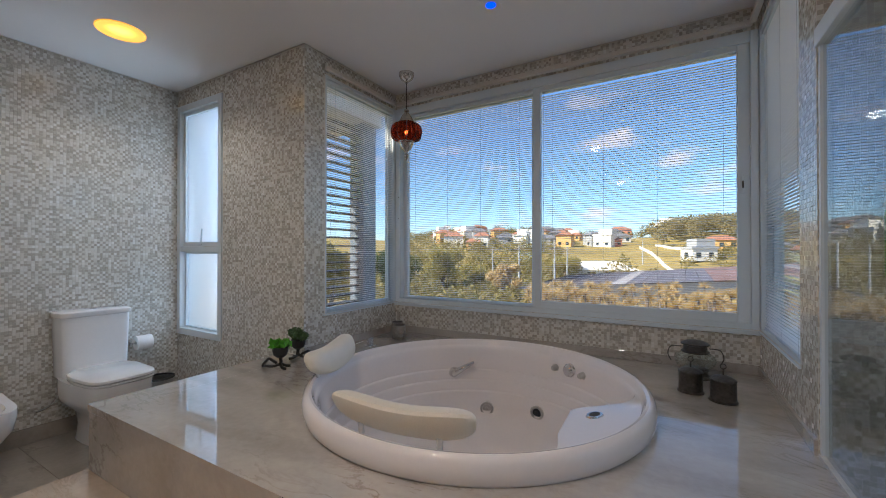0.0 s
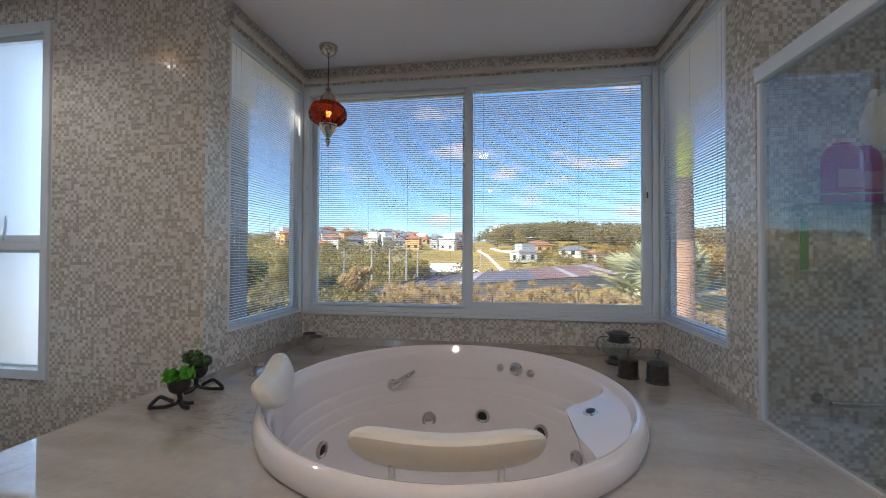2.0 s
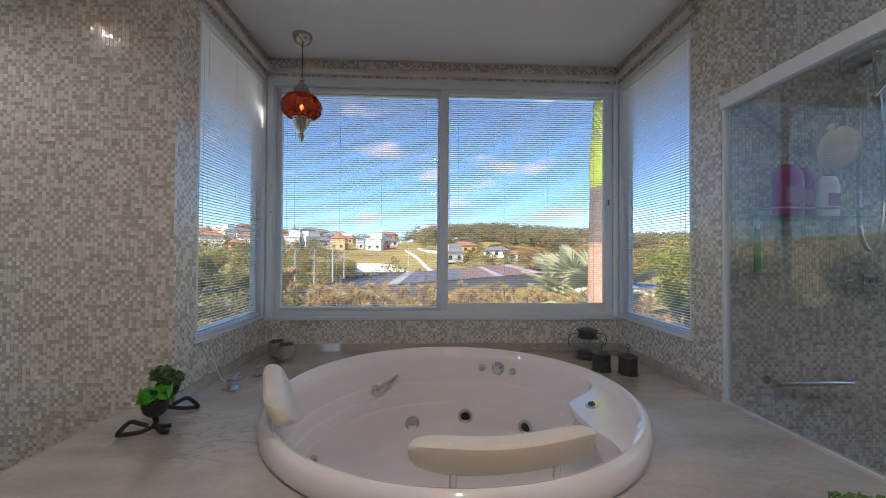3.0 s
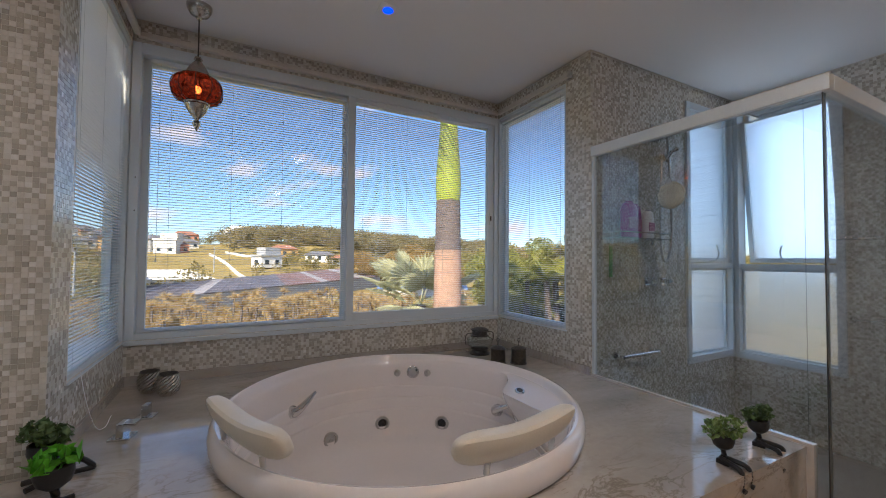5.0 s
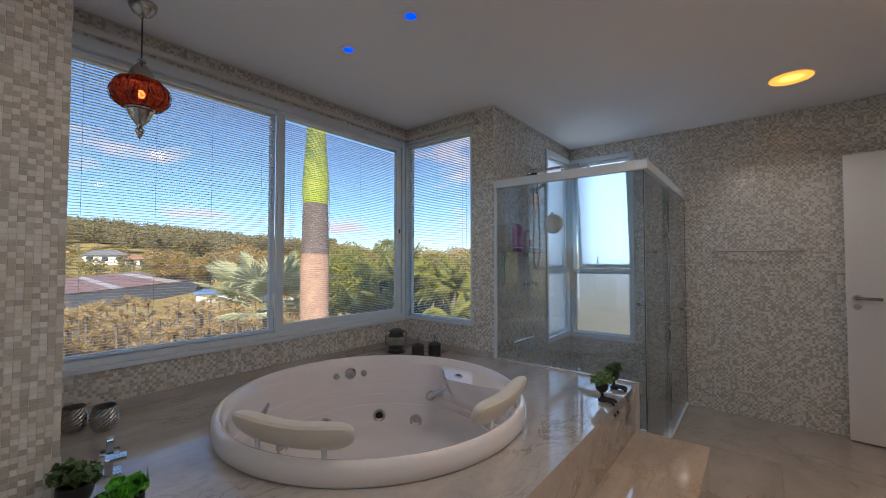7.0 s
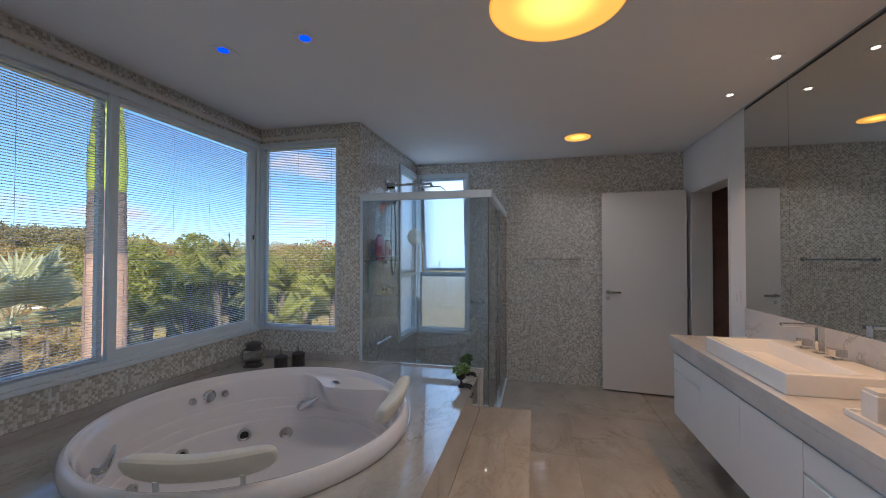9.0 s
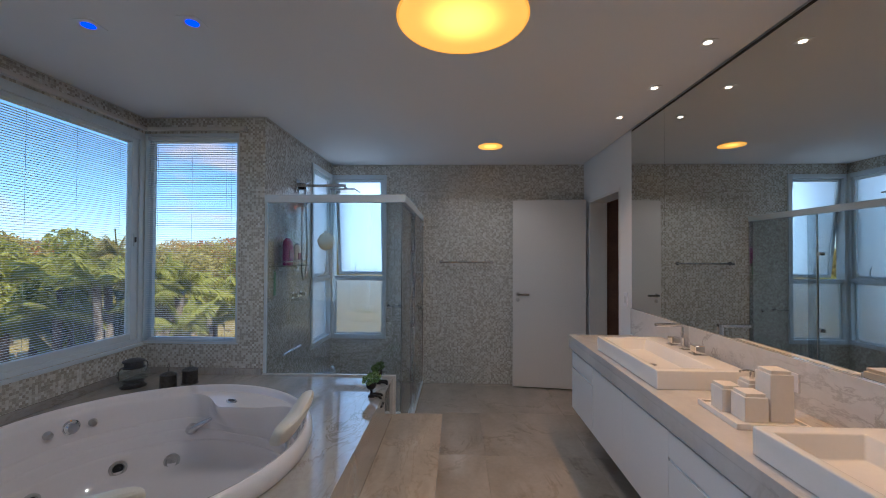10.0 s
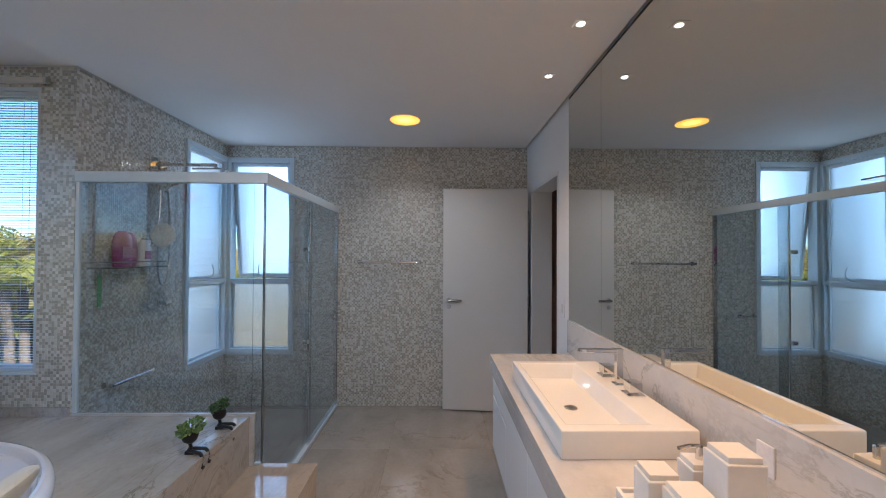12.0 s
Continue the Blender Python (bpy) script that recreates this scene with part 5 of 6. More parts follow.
def votive(x, y, label):
    t = thing("votive_holder", label, "candle holder", (x, y, DECK), group="votive holders on the deck")
    bm, n = bmesh.new(), 28
    zs = [0.002 + 0.086 * k / 12 for k in range(13)]
    t.scale = (1.12, 1.12, 1.18)
    prof_ = [(float(np.interp(z, [0.002, 0.018, 0.04, 0.062, 0.078, 0.088], [0.030, 0.040, 0.045, 0.044, 0.039, 0.036])), z) for z in zs]
    rings = [[bm.verts.new((r * (1 + 0.07 * ((k + i) % 2)) * math.cos(2 * math.pi * k / n), r * (1 + 0.07 * ((k + i) % 2)) * math.sin(2 * math.pi * k / n), z)) for k in range(n)] for i, (r, z) in enumerate(prof_)]
    for a, b in zip(rings, rings[1:]):
        for k in range(n):
            bm.faces.new((a[k], a[(k + 1) % n], b[(k + 1) % n], b[k]))
    bm.faces.new(rings[0][::-1])
    part("cup", bm, M_NICKEL, t)
    part("rim", lathe(bmesh.new(), [(0.036, 0.086), (0.039, 0.09), (0.036, 0.093), (0.033, 0.088), (0.033, 0.02), (0, 0.018)], 24), M_PEWTER, t, smooth=True)


votive(-1.455, 2.61, "dimpled silver glass votive holder")
votive(-1.545, 2.70, "dimpled silver glass votive holder near the corner")


def tin(x, y, label):
    t = thing("candle_tin", label, "candle holder", (x, y, DECK), group="pewter tins on the deck")
    part("body", lathe(bmesh.new(), [(0, 0.0005), (0.056, 0.0005), (0.057, 0.005), (0.050, 0.009), (0.049, 0.09), (0.052, 0.094), (0.050, 0.099), (0.03, 0.110), (0.01, 0.115), (0, 0.116)], 32), M_PEWTER, t, smooth=True)
    part("stem", tube(bmesh.new(), [(0, 0, 0.112), (0, 0, 0.142)], 0.003, 6), M_PEWTER, t)
    part("loop", tube(bmesh.new(), [(0.011 * math.cos(a), 0, 0.153 + 0.011 * math.sin(a)) for a in np.linspace(-1.5, 4.7, 14)], 0.0022, 6), M_PEWTER, t)


tin(0.405, 2.40, "dark pewter candle tin with a ring on its lid")
tin(0.525, 2.33, "dark pewter candle tin with a ring on its lid")
lan = thing("lantern", "dark metal lantern with a round glass bowl and wire handle", "lantern", (0.435, 2.67, DECK))
part("base", lathe(bmesh.new(), [(0, 0), (0.075, 0), (0.078, 0.008), (0.06, 0.016), (0.055, 0.03), (0.066, 0.04), (0.06, 0.044), (0, 0.044)], 32), M_PEWTER, lan, smooth=True)
part("glass_bowl", lathe(bmesh.new(), [(0.055, 0.044), (0.085, 0.062), (0.098, 0.088), (0.092, 0.112), (0.062, 0.132), (0.060, 0.130), (0.089, 0.111), (0.095, 0.088), (0.082, 0.064), (0.053, 0.046)], 32), M_PANE, lan, smooth=True).visible_shadow = False
lid = part("lid", lathe(bmesh.new(), [(0.063, 0.13), (0.066, 0.136), (0.056, 0.14), (0.054, 0.168), (0.066, 0.172), (0.066, 0.178), (0.04, 0.19), (0.012, 0.195), (0, 0.196)], 32), M_PEWTER, lan, "pierced dark metal lid", smooth=True)
part("wire_handle", tube(bmesh.new(), arc([(-0.062, 0, 0.155), (-0.11, 0, 0.15), (-0.125, 0, 0.11), (-0.11, 0.01, 0.07)], 5), 0.003, 6), M_PEWTER, lan)
part("wire_handle", tube(bmesh.new(), arc([(0.062, 0, 0.155), (0.11, 0, 0.15), (0.125, 0, 0.11), (0.11, 0.01, 0.07)], 5), 0.003, 6), M_PEWTER, lan)
cord = thing("blind_cord", "loose white blind cord trailing onto the deck", "cord")
part("cord", tube(bmesh.new(), arc([(BL + 0.014, 2.16, 0.83), (BL + 0.03, 2.18, 0.70), (BL + 0.05, 2.22, 0.585), (BL + 0.07, 2.26, 0.564), (BL + 0.06, 2.40, 0.5635)], 6), 0.0012, 6), M_SLAT, cord)

# ---- toilet corner ----
wc = thing("toilet", "white close-coupled ceramic toilet with the lid down", "toilet", (XL, 1.325, 0))


def rounded(x0, x1, w0, w1, z, sq, n=28):
    """An outline in plan: straight at the wall, rounded at the front."""
    pts = []
    for k in range(n):
        a = 2 * math.pi * k / n
        c, s = math.cos(a), math.sin(a)
        x = (x0 + x1) / 2 + (x1 - x0) / 2 * math.copysign(abs(c) ** sq, c)
        w = w0 if c < 0 else w1
        pts.append((x, w / 2 * math.copysign(abs(s) ** sq, s), z))
    return pts


def loft(outlines, cap_top=True, cap_bottom=True):
    bm = bmesh.new()
    rr = [[bm.verts.new(p) for p in o] for o in outlines]
    for a, b in zip(rr, rr[1:]):
        for k in range(len(a)):
            bm.faces.new((a[k], a[(k + 1) % len(a)], b[(k + 1) % len(a)], b[k]))
    if cap_bottom:
        bm.faces.new(rr[0][::-1])
    if cap_top:
        bm.faces.new(rr[-1])
    return bm


part("pedestal", loft([rounded(0.10, 0.50, 0.23, 0.21, 0.0, 0.5), rounded(0.11, 0.50, 0.21, 0.20, 0.10, 0.5), rounded(0.10, 0.53, 0.24, 0.23, 0.19, 0.5), rounded(0.02, 0.61, 0.37, 0.33, 0.26, 0.5), rounded(0.01, 0.63, 0.39, 0.36, 0.30, 0.5), rounded(0.01, 0.635, 0.39, 0.36, 0.405, 0.5)]), M_CERAMIC, wc, smooth=True)
part("seat", loft([rounded(0.19, 0.635, 0.37, 0.35, 0.407, 0.5), rounded(0.185, 0.645, 0.38, 0.36, 0.415, 0.5), rounded(0.185, 0.645, 0.38, 0.36, 0.425, 0.5)]), M_CERAMIC, wc, smooth=True)
part("lid", loft([rounded(0.185, 0.64, 0.37, 0.36, 0.428, 0.5), rounded(0.18, 0.648, 0.382, 0.365, 0.434, 0.5), rounded(0.18, 0.645, 0.38, 0.36, 0.448, 0.5), rounded(0.20, 0.62, 0.34, 0.32, 0.456, 0.5)]), M_CERAMIC, wc, smooth=True)
part("cistern", loft([rounded(0.006, 0.185, 0.36, 0.35, 0.40, 0.22), rounded(0.006, 0.195, 0.385, 0.37, 0.79, 0.22)]), M_CERAMIC, wc, smooth=True)
tl = part("cistern_lid", loft([rounded(0.004, 0.20, 0.39, 0.38, 0.792, 0.22), rounded(0.004, 0.205, 0.40, 0.385, 0.80, 0.22), rounded(0.004, 0.205, 0.40, 0.385, 0.822, 0.22), rounded(0.012, 0.19, 0.38, 0.36, 0.83, 0.22)]), M_CERAMIC, wc, smooth=True)
part("flush_button", lathe(bmesh.new(), [(0.022, 0.83), (0.022, 0.836), (0.018, 0.838), (0, 0.838)], 24, pose(0.1, 0, 0)), M_CHROME, tl, smooth=True)
part("supply_pipe", tube(bmesh.new(), arc([(0.004, -0.27, 0.20), (0.05, -0.26, 0.20), (0.09, -0.20, 0.24), (0.08, -0.15, 0.34)], 5), 0.007, 8), M_CHROME, wc, smooth=True)
bid = thing("bidet", "white ceramic bidet beside the toilet", "bidet", (XL, 0.705, 0))
part("bowl", loft([rounded(0.10, 0.50, 0.23, 0.21, 0.0, 0.5), rounded(0.10, 0.52, 0.24, 0.22, 0.18, 0.5), rounded(0.01, 0.60, 0.36, 0.34, 0.28, 0.5), rounded(0.01, 0.625, 0.38, 0.36, 0.36, 0.5), rounded(0.01, 0.62, 0.375, 0.355, 0.395, 0.5), rounded(0.12, 0.58, 0.29, 0.28, 0.39, 0.6), rounded(0.18, 0.54, 0.22, 0.2, 0.30, 0.7)]), M_CERAMIC, bid, smooth=True)
part("tap", tube(bmesh.new(), arc([(0.08, 0, 0.395), (0.08, 0, 0.46), (0.12, 0, 0.48), (0.17, 0, 0.46)], 4), 0.011, 10), M_CHROME, bid, smooth=True)
hold = thing("toilet_roll_holder", "chrome toilet roll holder with a white paper roll", "toilet roll holder", (XL, 1.635, 0.535))
part("plate", boxes((0.003, 0.012, -0.09, -0.05, -0.02, 0.02), bevel=0.002), M_CHROME, hold)
part("arm", tube(bmesh.new(), [(0.012, -0.07, 0), (0.075, -0.07, 0), (0.075, 0.06, 0)], 0.006, 8), M_CHROME, hold)
part("paper_roll", lathe(bmesh.new(), [(0.02, -0.05), (0.052, -0.05), (0.053, -0.048), (0.053, 0.048), (0.052, 0.05), (0.02, 0.05), (0.02, -0.05)], 32, pose(0.075, 0.0, 0, 90)), M_PAPER, hold, smooth=True)
bn = thing("waste_bin", "small round steel waste bin on the floor", "waste bin", (-3.04, 1.70, 0))
part("body", lathe(bmesh.new(), [(0, 0.002), (0.085, 0.002), (0.088, 0.01), (0.092, 0.26), (0.088, 0.262), (0.084, 0.02), (0, 0.015)], 32), M_STEEL, bn, smooth=True)
part("rim", lathe(bmesh.new(), [(0.088, 0.258), (0.097, 0.262), (0.096, 0.275), (0.086, 0.272)], 32), M_GASKET, bn, smooth=True)

# the nearest tiles of the pier, one by one
hh = PITCH * 0.474
tile_meshes = []
for tile_material in (M_BEIGE_ONE, M_PEARL_ONE):
    tile_me = bpy.data.meshes.new("tile")
    tile_me.from_pydata([(-hh, 0, -hh), (hh, 0, -hh), (hh, 0, hh), (-hh, 0, hh), (-hh * 0.95, -0.0011, -hh * 0.95), (hh * 0.95, -0.0011, -hh * 0.95), (hh * 0.95, -0.0011, hh * 0.95), (-hh * 0.95, -0.0011, hh * 0.95)], [], [(4, 5, 6, 7), (0, 1, 5, 4), (1, 2, 6, 5), (2, 3, 7, 6), (3, 0, 4, 7)])
    tile_me.materials.append(tile_material)
    tile_meshes.append(tile_me)
rt = random.Random(5)
cols, rows_n = 15, 20
for i in range(cols):
    for j in range(rows_n):
        tone = (i + j) % 2 if rt.random() < 0.4 else rt.randrange(2)
        share("tile", tile_meshes[tone], wall_left, pose(BL - (i + 0.5) * 0.01663, YW, 0.92967 + (j + 0.5) * 0.0166, rt.gauss(0, 0.7), 0, rt.gauss(0, 0.7)))


# ---- outdoors ----
def smooth_step(a, b, t):
    t = min(max((t - a) / (b - a), 0.0), 1.0)
    return t * t * (3 - 2 * t)


def bearing(az, d):
    """A place outdoors: degrees from the way the wide window faces, towards the shower, and metres off."""
    return Vector((-1 + d * math.sin(radians(az)), 0.3 + d * math.cos(radians(az)), 0))


def land(x, y):
    r, az = math.hypot(x + 1, y - 0.3), math.degrees(math.atan2(x + 1, y - 0.3))
    ridge = 12.5 - 7.0 * smooth_step(22, 34, az) + 2.0 * math.sin(az * 0.21)
    h = -4.2 - 0.5 * smooth_step(14, 40, r) + smooth_step(70, 260, r) * (ridge + 2.4) - 6 * smooth_step(400, 1500, r)
    return h + 0.5 * noise.noise(Vector((x * 0.04, y * 0.04, 0))) * smooth_step(20, 80, r)


radii = [2.5 * 1.085 ** k for k in range(87)]
gv, gf, GN = [(-1.0, 0.3, land(-1, 0.3))], [], 120
for r in radii:
    for k in range(GN):
        p = bearing(360 * k / GN, r)
        gv.append((p.x, p.y, land(p.x, p.y)))
for k in range(GN):
    gf.append((0, 1 + k, 1 + (k + 1) % GN))
for i in range(len(radii) - 1):
    for k in range(GN):
        a, b = 1 + i * GN + k, 1 + i * GN + (k + 1) % GN
        gf.append((a, a + GN, b + GN, b))
bm = bmesh.new()
vv = [bm.verts.new(v) for v in gv]
for f in gf:
    bm.faces.new([vv[i] for i in f])
bmesh.ops.recalc_face_normals(bm, faces=bm.faces)
M_GRASS = mat("dry_grass", (0.25, 0.19, 0.055), 0.95, vary=0.45, scale=0.03, bump=0.4, bump_scale=0.6)
tagged(part("ground", bm, M_GRASS, smooth=True), "rolling grass land with dry and green patches", "ground", kind="structure")

M_HWHITE, M_HPINK = mat("house_white", (0.72, 0.70, 0.66), 0.8, scale=0.5), mat("house_salmon", (0.55, 0.24, 0.15), 0.8, scale=0.5)
M_HYELLOW, M_HGREY = mat("house_yellow", (0.58, 0.36, 0.14), 0.8, scale=0.5), mat("house_grey", (0.36, 0.37, 0.39), 0.8, scale=0.5)
M_TERRA, M_SLATE = mat("terracotta", (0.30, 0.14, 0.09), 0.85, scale=1), mat("slate", (0.15, 0.15, 0.17), 0.8, scale=1)
M_DARKWIN = mat("dark_window", (0.03, 0.04, 0.05), 0.15)
M_BARK = mat("bark", (0.16, 0.125, 0.095), 0.95, vary=0.35, scale=3, bump=0.8, bump_scale=14)
M_GREEN_A = mat("foliage_green", (0.31, 0.31, 0.065), 0.7, vary=0.5, scale=1.3)
M_GREEN_B = mat("foliage_olive", (0.36, 0.31, 0.10), 0.75, vary=0.45, scale=0.9)
M_GREEN_D = mat("foliage_deep", (0.06, 0.085, 0.026), 0.75, vary=0.5, scale=0.4)
M_GOLD = mat("foliage_gold", (0.42, 0.30, 0.11), 0.8, vary=0.3, scale=1.0)
M_DRY = mat("dry_fronds", (0.54, 0.41, 0.20), 0.85, vary=0.35, scale=1.5)
M_RUST = mat("foliage_rust", (0.34, 0.10, 0.04), 0.8, vary=0.4, scale=1.0)
M_SILVER = mat("silver_fronds", (0.50, 0.50, 0.31), 0.6, vary=0.25, scale=2)


def leafy(m):
    """Lets light through thin leaves, so that both of their sides shine."""
    n, l = m.node_tree.nodes, m.node_tree.links
    p, tr, mx = n["Principled BSDF"], n.new("ShaderNodeBsdfTranslucent"), n.new("ShaderNodeMixShader")
    l.new(p.inputs["Base Color"].links[0].from_socket, tr.inputs["Color"])
    mx.inputs["Fac"].default_value = 0.45
    l.new(p.outputs["BSDF"], mx.inputs[1])
    l.new(tr.outputs["BSDF"], mx.inputs[2])
    l.new(mx.outputs["Shader"], n["Material Output"].inputs["Surface"])
    return m


for foliage in (M_GREEN_A, M_GREEN_B, M_GREEN_D, M_GOLD, M_DRY, M_RUST, M_SILVER):
    leafy(foliage)


def house(label, az, d, w, dp, h, walls, roofs, turn=0.0, flat=False, lift=0.0):
    p = bearing(az, d)
    t = thing("house", label, "house", (p.x, p.y, land(p.x, p.y) - 0.3 + lift), turn - az, group="houses on the hill")
    part("wall", boxes((-w / 2, w / 2, -dp / 2, dp / 2, 0, h)), walls, t)
    bm = bmesh.new()
    if flat:
        box(bm, -w / 2 - 0.3, w / 2 + 0.3, -dp / 2 - 0.3, dp / 2 + 0.3, h, h + 0.5)
        box(bm, -w / 4, w / 2, -dp / 3, dp / 2, h + 0.5, h + 2.6)
    else:
        e = [bm.verts.new(q) for q in ((-w / 2 - 0.5, -dp / 2 - 0.5, h), (w / 2 + 0.5, -dp / 2 - 0.5, h), (w / 2 + 0.5, dp / 2 + 0.5, h), (-w / 2 - 0.5, dp / 2 + 0.5, h), (-w / 4, 0, h + dp * 0.26), (w / 4, 0, h + dp * 0.26))]
        for f in ((0, 1, 5, 4), (1, 2, 5), (2, 3, 4, 5), (3, 0, 4), (3, 2, 1, 0)):
            bm.faces.new([e[i] for i in f])
    part("roof", bm, roofs, t)
    storeys = max(1, int(h // 2.9))
    for s in range(storeys):
        for k in range(max(2, int(w // 3))):
            x = -w / 2 + (k + 0.5) * w / max(2, int(w // 3))
            part("window", boxes((x - 0.6, x + 0.6, -dp / 2 - 0.06, -dp / 2 + 0.02, s * 2.9 + 0.9, s * 2.9 + 2.2)), M_DARKWIN, t)
    for s in range(storeys):
        part("window", boxes((-w / 2 - 0.06, -w / 2 + 0.02, -0.8, 0.8, s * 2.9 + 0.9, s * 2.9 + 2.2)), M_DARKWIN, t)
    return t


house("white flat-roofed two-storey house below the wood", 0.2, 215, 11, 7, 5.6, M_HWHITE, M_HWHITE, 24, True, 1.2)
# grey roof block carries the shade of this white house in its colour
house("white box-shaped house with its shade put in as grey", 3.6, 124, 6.5, 5, 3.2, M_HWHITE, M_HGREY, 34, True, 0.4)
house("yellow house with a dark tiled roof", 5.6, 155, 9, 6, 3.0, M_HYELLOW, M_TERRA, 10)
house("low white bungalow at the edge of the wood", 10.4, 140, 9, 5, 2.6, M_HWHITE, M_SLATE, -6)
house("low white annex at the edge of the wood", 13.0, 135, 5, 4, 2.4, M_HWHITE, M_TERRA, 4)
house("salmon-coloured town house on the ridge", -5.6, 260, 12, 8, 6.2, M_HPINK, M_TERRA, 8)
house("white flat shed beside the field", -7.6, 82, 13, 6, 2.6, M_HWHITE, M_HWHITE, 6, False)
hr = random.Random(21)
for i in range(92):
    az = -31 + 26 * hr.random()
    d = 150 + 165 * hr.random()
    wall_m, roof_m = hr.choice(((M_HWHITE, M_TERRA), (M_HWHITE, M_SLATE), (M_HWHITE, M_HWHITE), (M_HYELLOW, M_TERRA), (M_HPINK, M_TERRA), (M_HGREY, M_SLATE)))
    two = hr.random() > 0.45
    names = {M_HWHITE.name: "white", M_HYELLOW.name: "ochre", M_HPINK.name: "salmon", M_HGREY.name: "grey"}
    house(names[wall_m.name] + (" two-storey" if two else " one-storey") + " house in the hillside town", az, d, 4.5 + 4 * hr.random(), 4 + 2.5 * hr.random(), 5.0 if two else 2.9, wall_m, roof_m, hr.uniform(-35, 35), roof_m is M_HWHITE)

# long low warehouse with a red metal roof
ware = thing("warehouse", "long low warehouse with a faded red metal roof", "warehouse")
A, B, C, D = bearing(18.5, 84), bearing(-17.5, 39.5), bearing(12.9, 93), bearing(-10.5, 44)
for v, z in ((A, -2.35), (B, -2.55), (C, -0.95), (D, -1.45)):
    v.z = z
n_sheet = 26
M_ROOF_RED, M_ROOF_PALE = mat("red_metal_roof", (0.20, 0.125, 0.11), 0.6, vary=0.3, scale=0.25, bump_scale=3), mat("pale_metal_roof", (0.34, 0.32, 0.33), 0.55, vary=0.2, scale=0.4)
M_ROOF_BLUE = mat("bluish_metal_roof", (0.13, 0.12, 0.135), 0.5, vary=0.3, scale=0.3, bump_scale=3)
for i in range(n_sheet):
    f0, f1 = i / n_sheet, (i + 0.97) / n_sheet
    q = [B.lerp(A, f0), B.lerp(A, f1), D.lerp(C, f1), D.lerp(C, f0)]
    bm = bmesh.new()
    lo = [bm.verts.new(p) for p in q]
    hi = [bm.verts.new(p + Vector((0, 0, 0.14))) for p in q]
    for k in range(4):
        bm.faces.new((lo[k], lo[(k + 1) % 4], hi[(k + 1) % 4], hi[k]))
    bm.faces.new(hi)
    bm.faces.new(lo[::-1])
    part("roof_sheet", bm, M_ROOF_PALE if i in (5, 16, 22, 23) else M_ROOF_BLUE if i < 12 else M_ROOF_RED, ware, "pale translucent roof sheet" if i in (5, 16, 22, 23) else "weathered bluish roof sheet" if i < 12 else "")
bm = bmesh.new()
back = [D + Vector((-6, 9, -1.5)), C + Vector((-6, 9, -1.5))]
base = [p + (D - B) * 0.12 for p in (B, A)]
vs = [bm.verts.new(p) for p in (D - Vector((0, 0, 0.02)), C - Vector((0, 0, 0.02)), back[1], back[0])]
bm.faces.new(vs)
part("back_roof", bm, M_ROOF_RED, ware)
bm = bmesh.new()
foot = [Vector((p.x, p.y, -7)) for p in (base[0], base[1], back[1], back[0])]
head_ = [base[0] + Vector((0, 0, -0.02)), base[1] + Vector((0, 0, -0.02)), back[1] - Vector((0, 0, 0.05)), back[0] - Vector((0, 0, 0.05))]
lo, hi = [bm.verts.new(p) for p in foot], [bm.verts.new(p) for p in head_]
for k in range(4):
    bm.faces.new((lo[k], lo[(k + 1) % 4], hi[(k + 1) % 4], hi[k]))
part("wall", bm, M_HGREY, ware)
shed = bearing(25, 66)
blue = thing("blue_roofed_shed", "low shed with a flat blue roof", "shed", (shed.x, shed.y, -6.0), -30)
part("wall", boxes((-7, 7, -3, 3, 0, 2.6)), M_HWHITE, blue)
part("roof", boxes((-7.3, 7.3, -3.3, 3.3, 2.6, 2.9)), mat("blue_roof", (0.12, 0.20, 0.42), 0.6, scale=1), blue)

# white boundary walls across the field
for label, pts in (("low white boundary wall curving across the field", [(-3.0, 168), (-2.0, 150), (-0.6, 125), (0.8, 104), (1.6, 96)]), ("low white boundary wall below the wood", [(-1.2, 172), (1.0, 158), (3.0, 148)])):
    t = thing("boundary_wall", label, "wall")
    line = [bearing(*p) for p in pts]
    line = arc([(p.x, p.y, 0) for p in line], 4)
    for a, b in zip(line, line[1:]):
        bm, q = bmesh.new(), []
        s = (b - a).cross(Vector((0, 0, 1))).normalized() * 0.2
        for p in (a - s, a + s, b + s, b - s):
            z = land(p.x, p.y)
            q.append((bm.verts.new((p.x, p.y, z - 0.5)), bm.verts.new((p.x, p.y, z + 0.8))))
        for k in range(4):
            bm.faces.new((q[k][0], q[(k + 1) % 4][0], q[(k + 1) % 4][1], q[k][1]))
        bm.faces.new([v[1] for v in q])
        part("wall_panel", bm, M_HWHITE, t)
for az, d in ((-18, 62), (-15.5, 66), (-13, 58), (-11.5, 70), (-22, 75), (-2.5, 120)):
    p = bearing(az, d)
    t = thing("utility_pole", "grey concrete utility pole", "utility pole", (p.x, p.y, land(p.x, p.y)), -az, group="utility poles")
    part("pole", tube(bmesh.new(), [(0, 0, -0.5), (0, 0, 6.8)], [0.16, 0.10], 8), M_HGREY, t)
    part("cross_arm", boxes((-0.9, 0.9, -0.06, 0.06, 6.2, 6.35)), M_BARK, t)


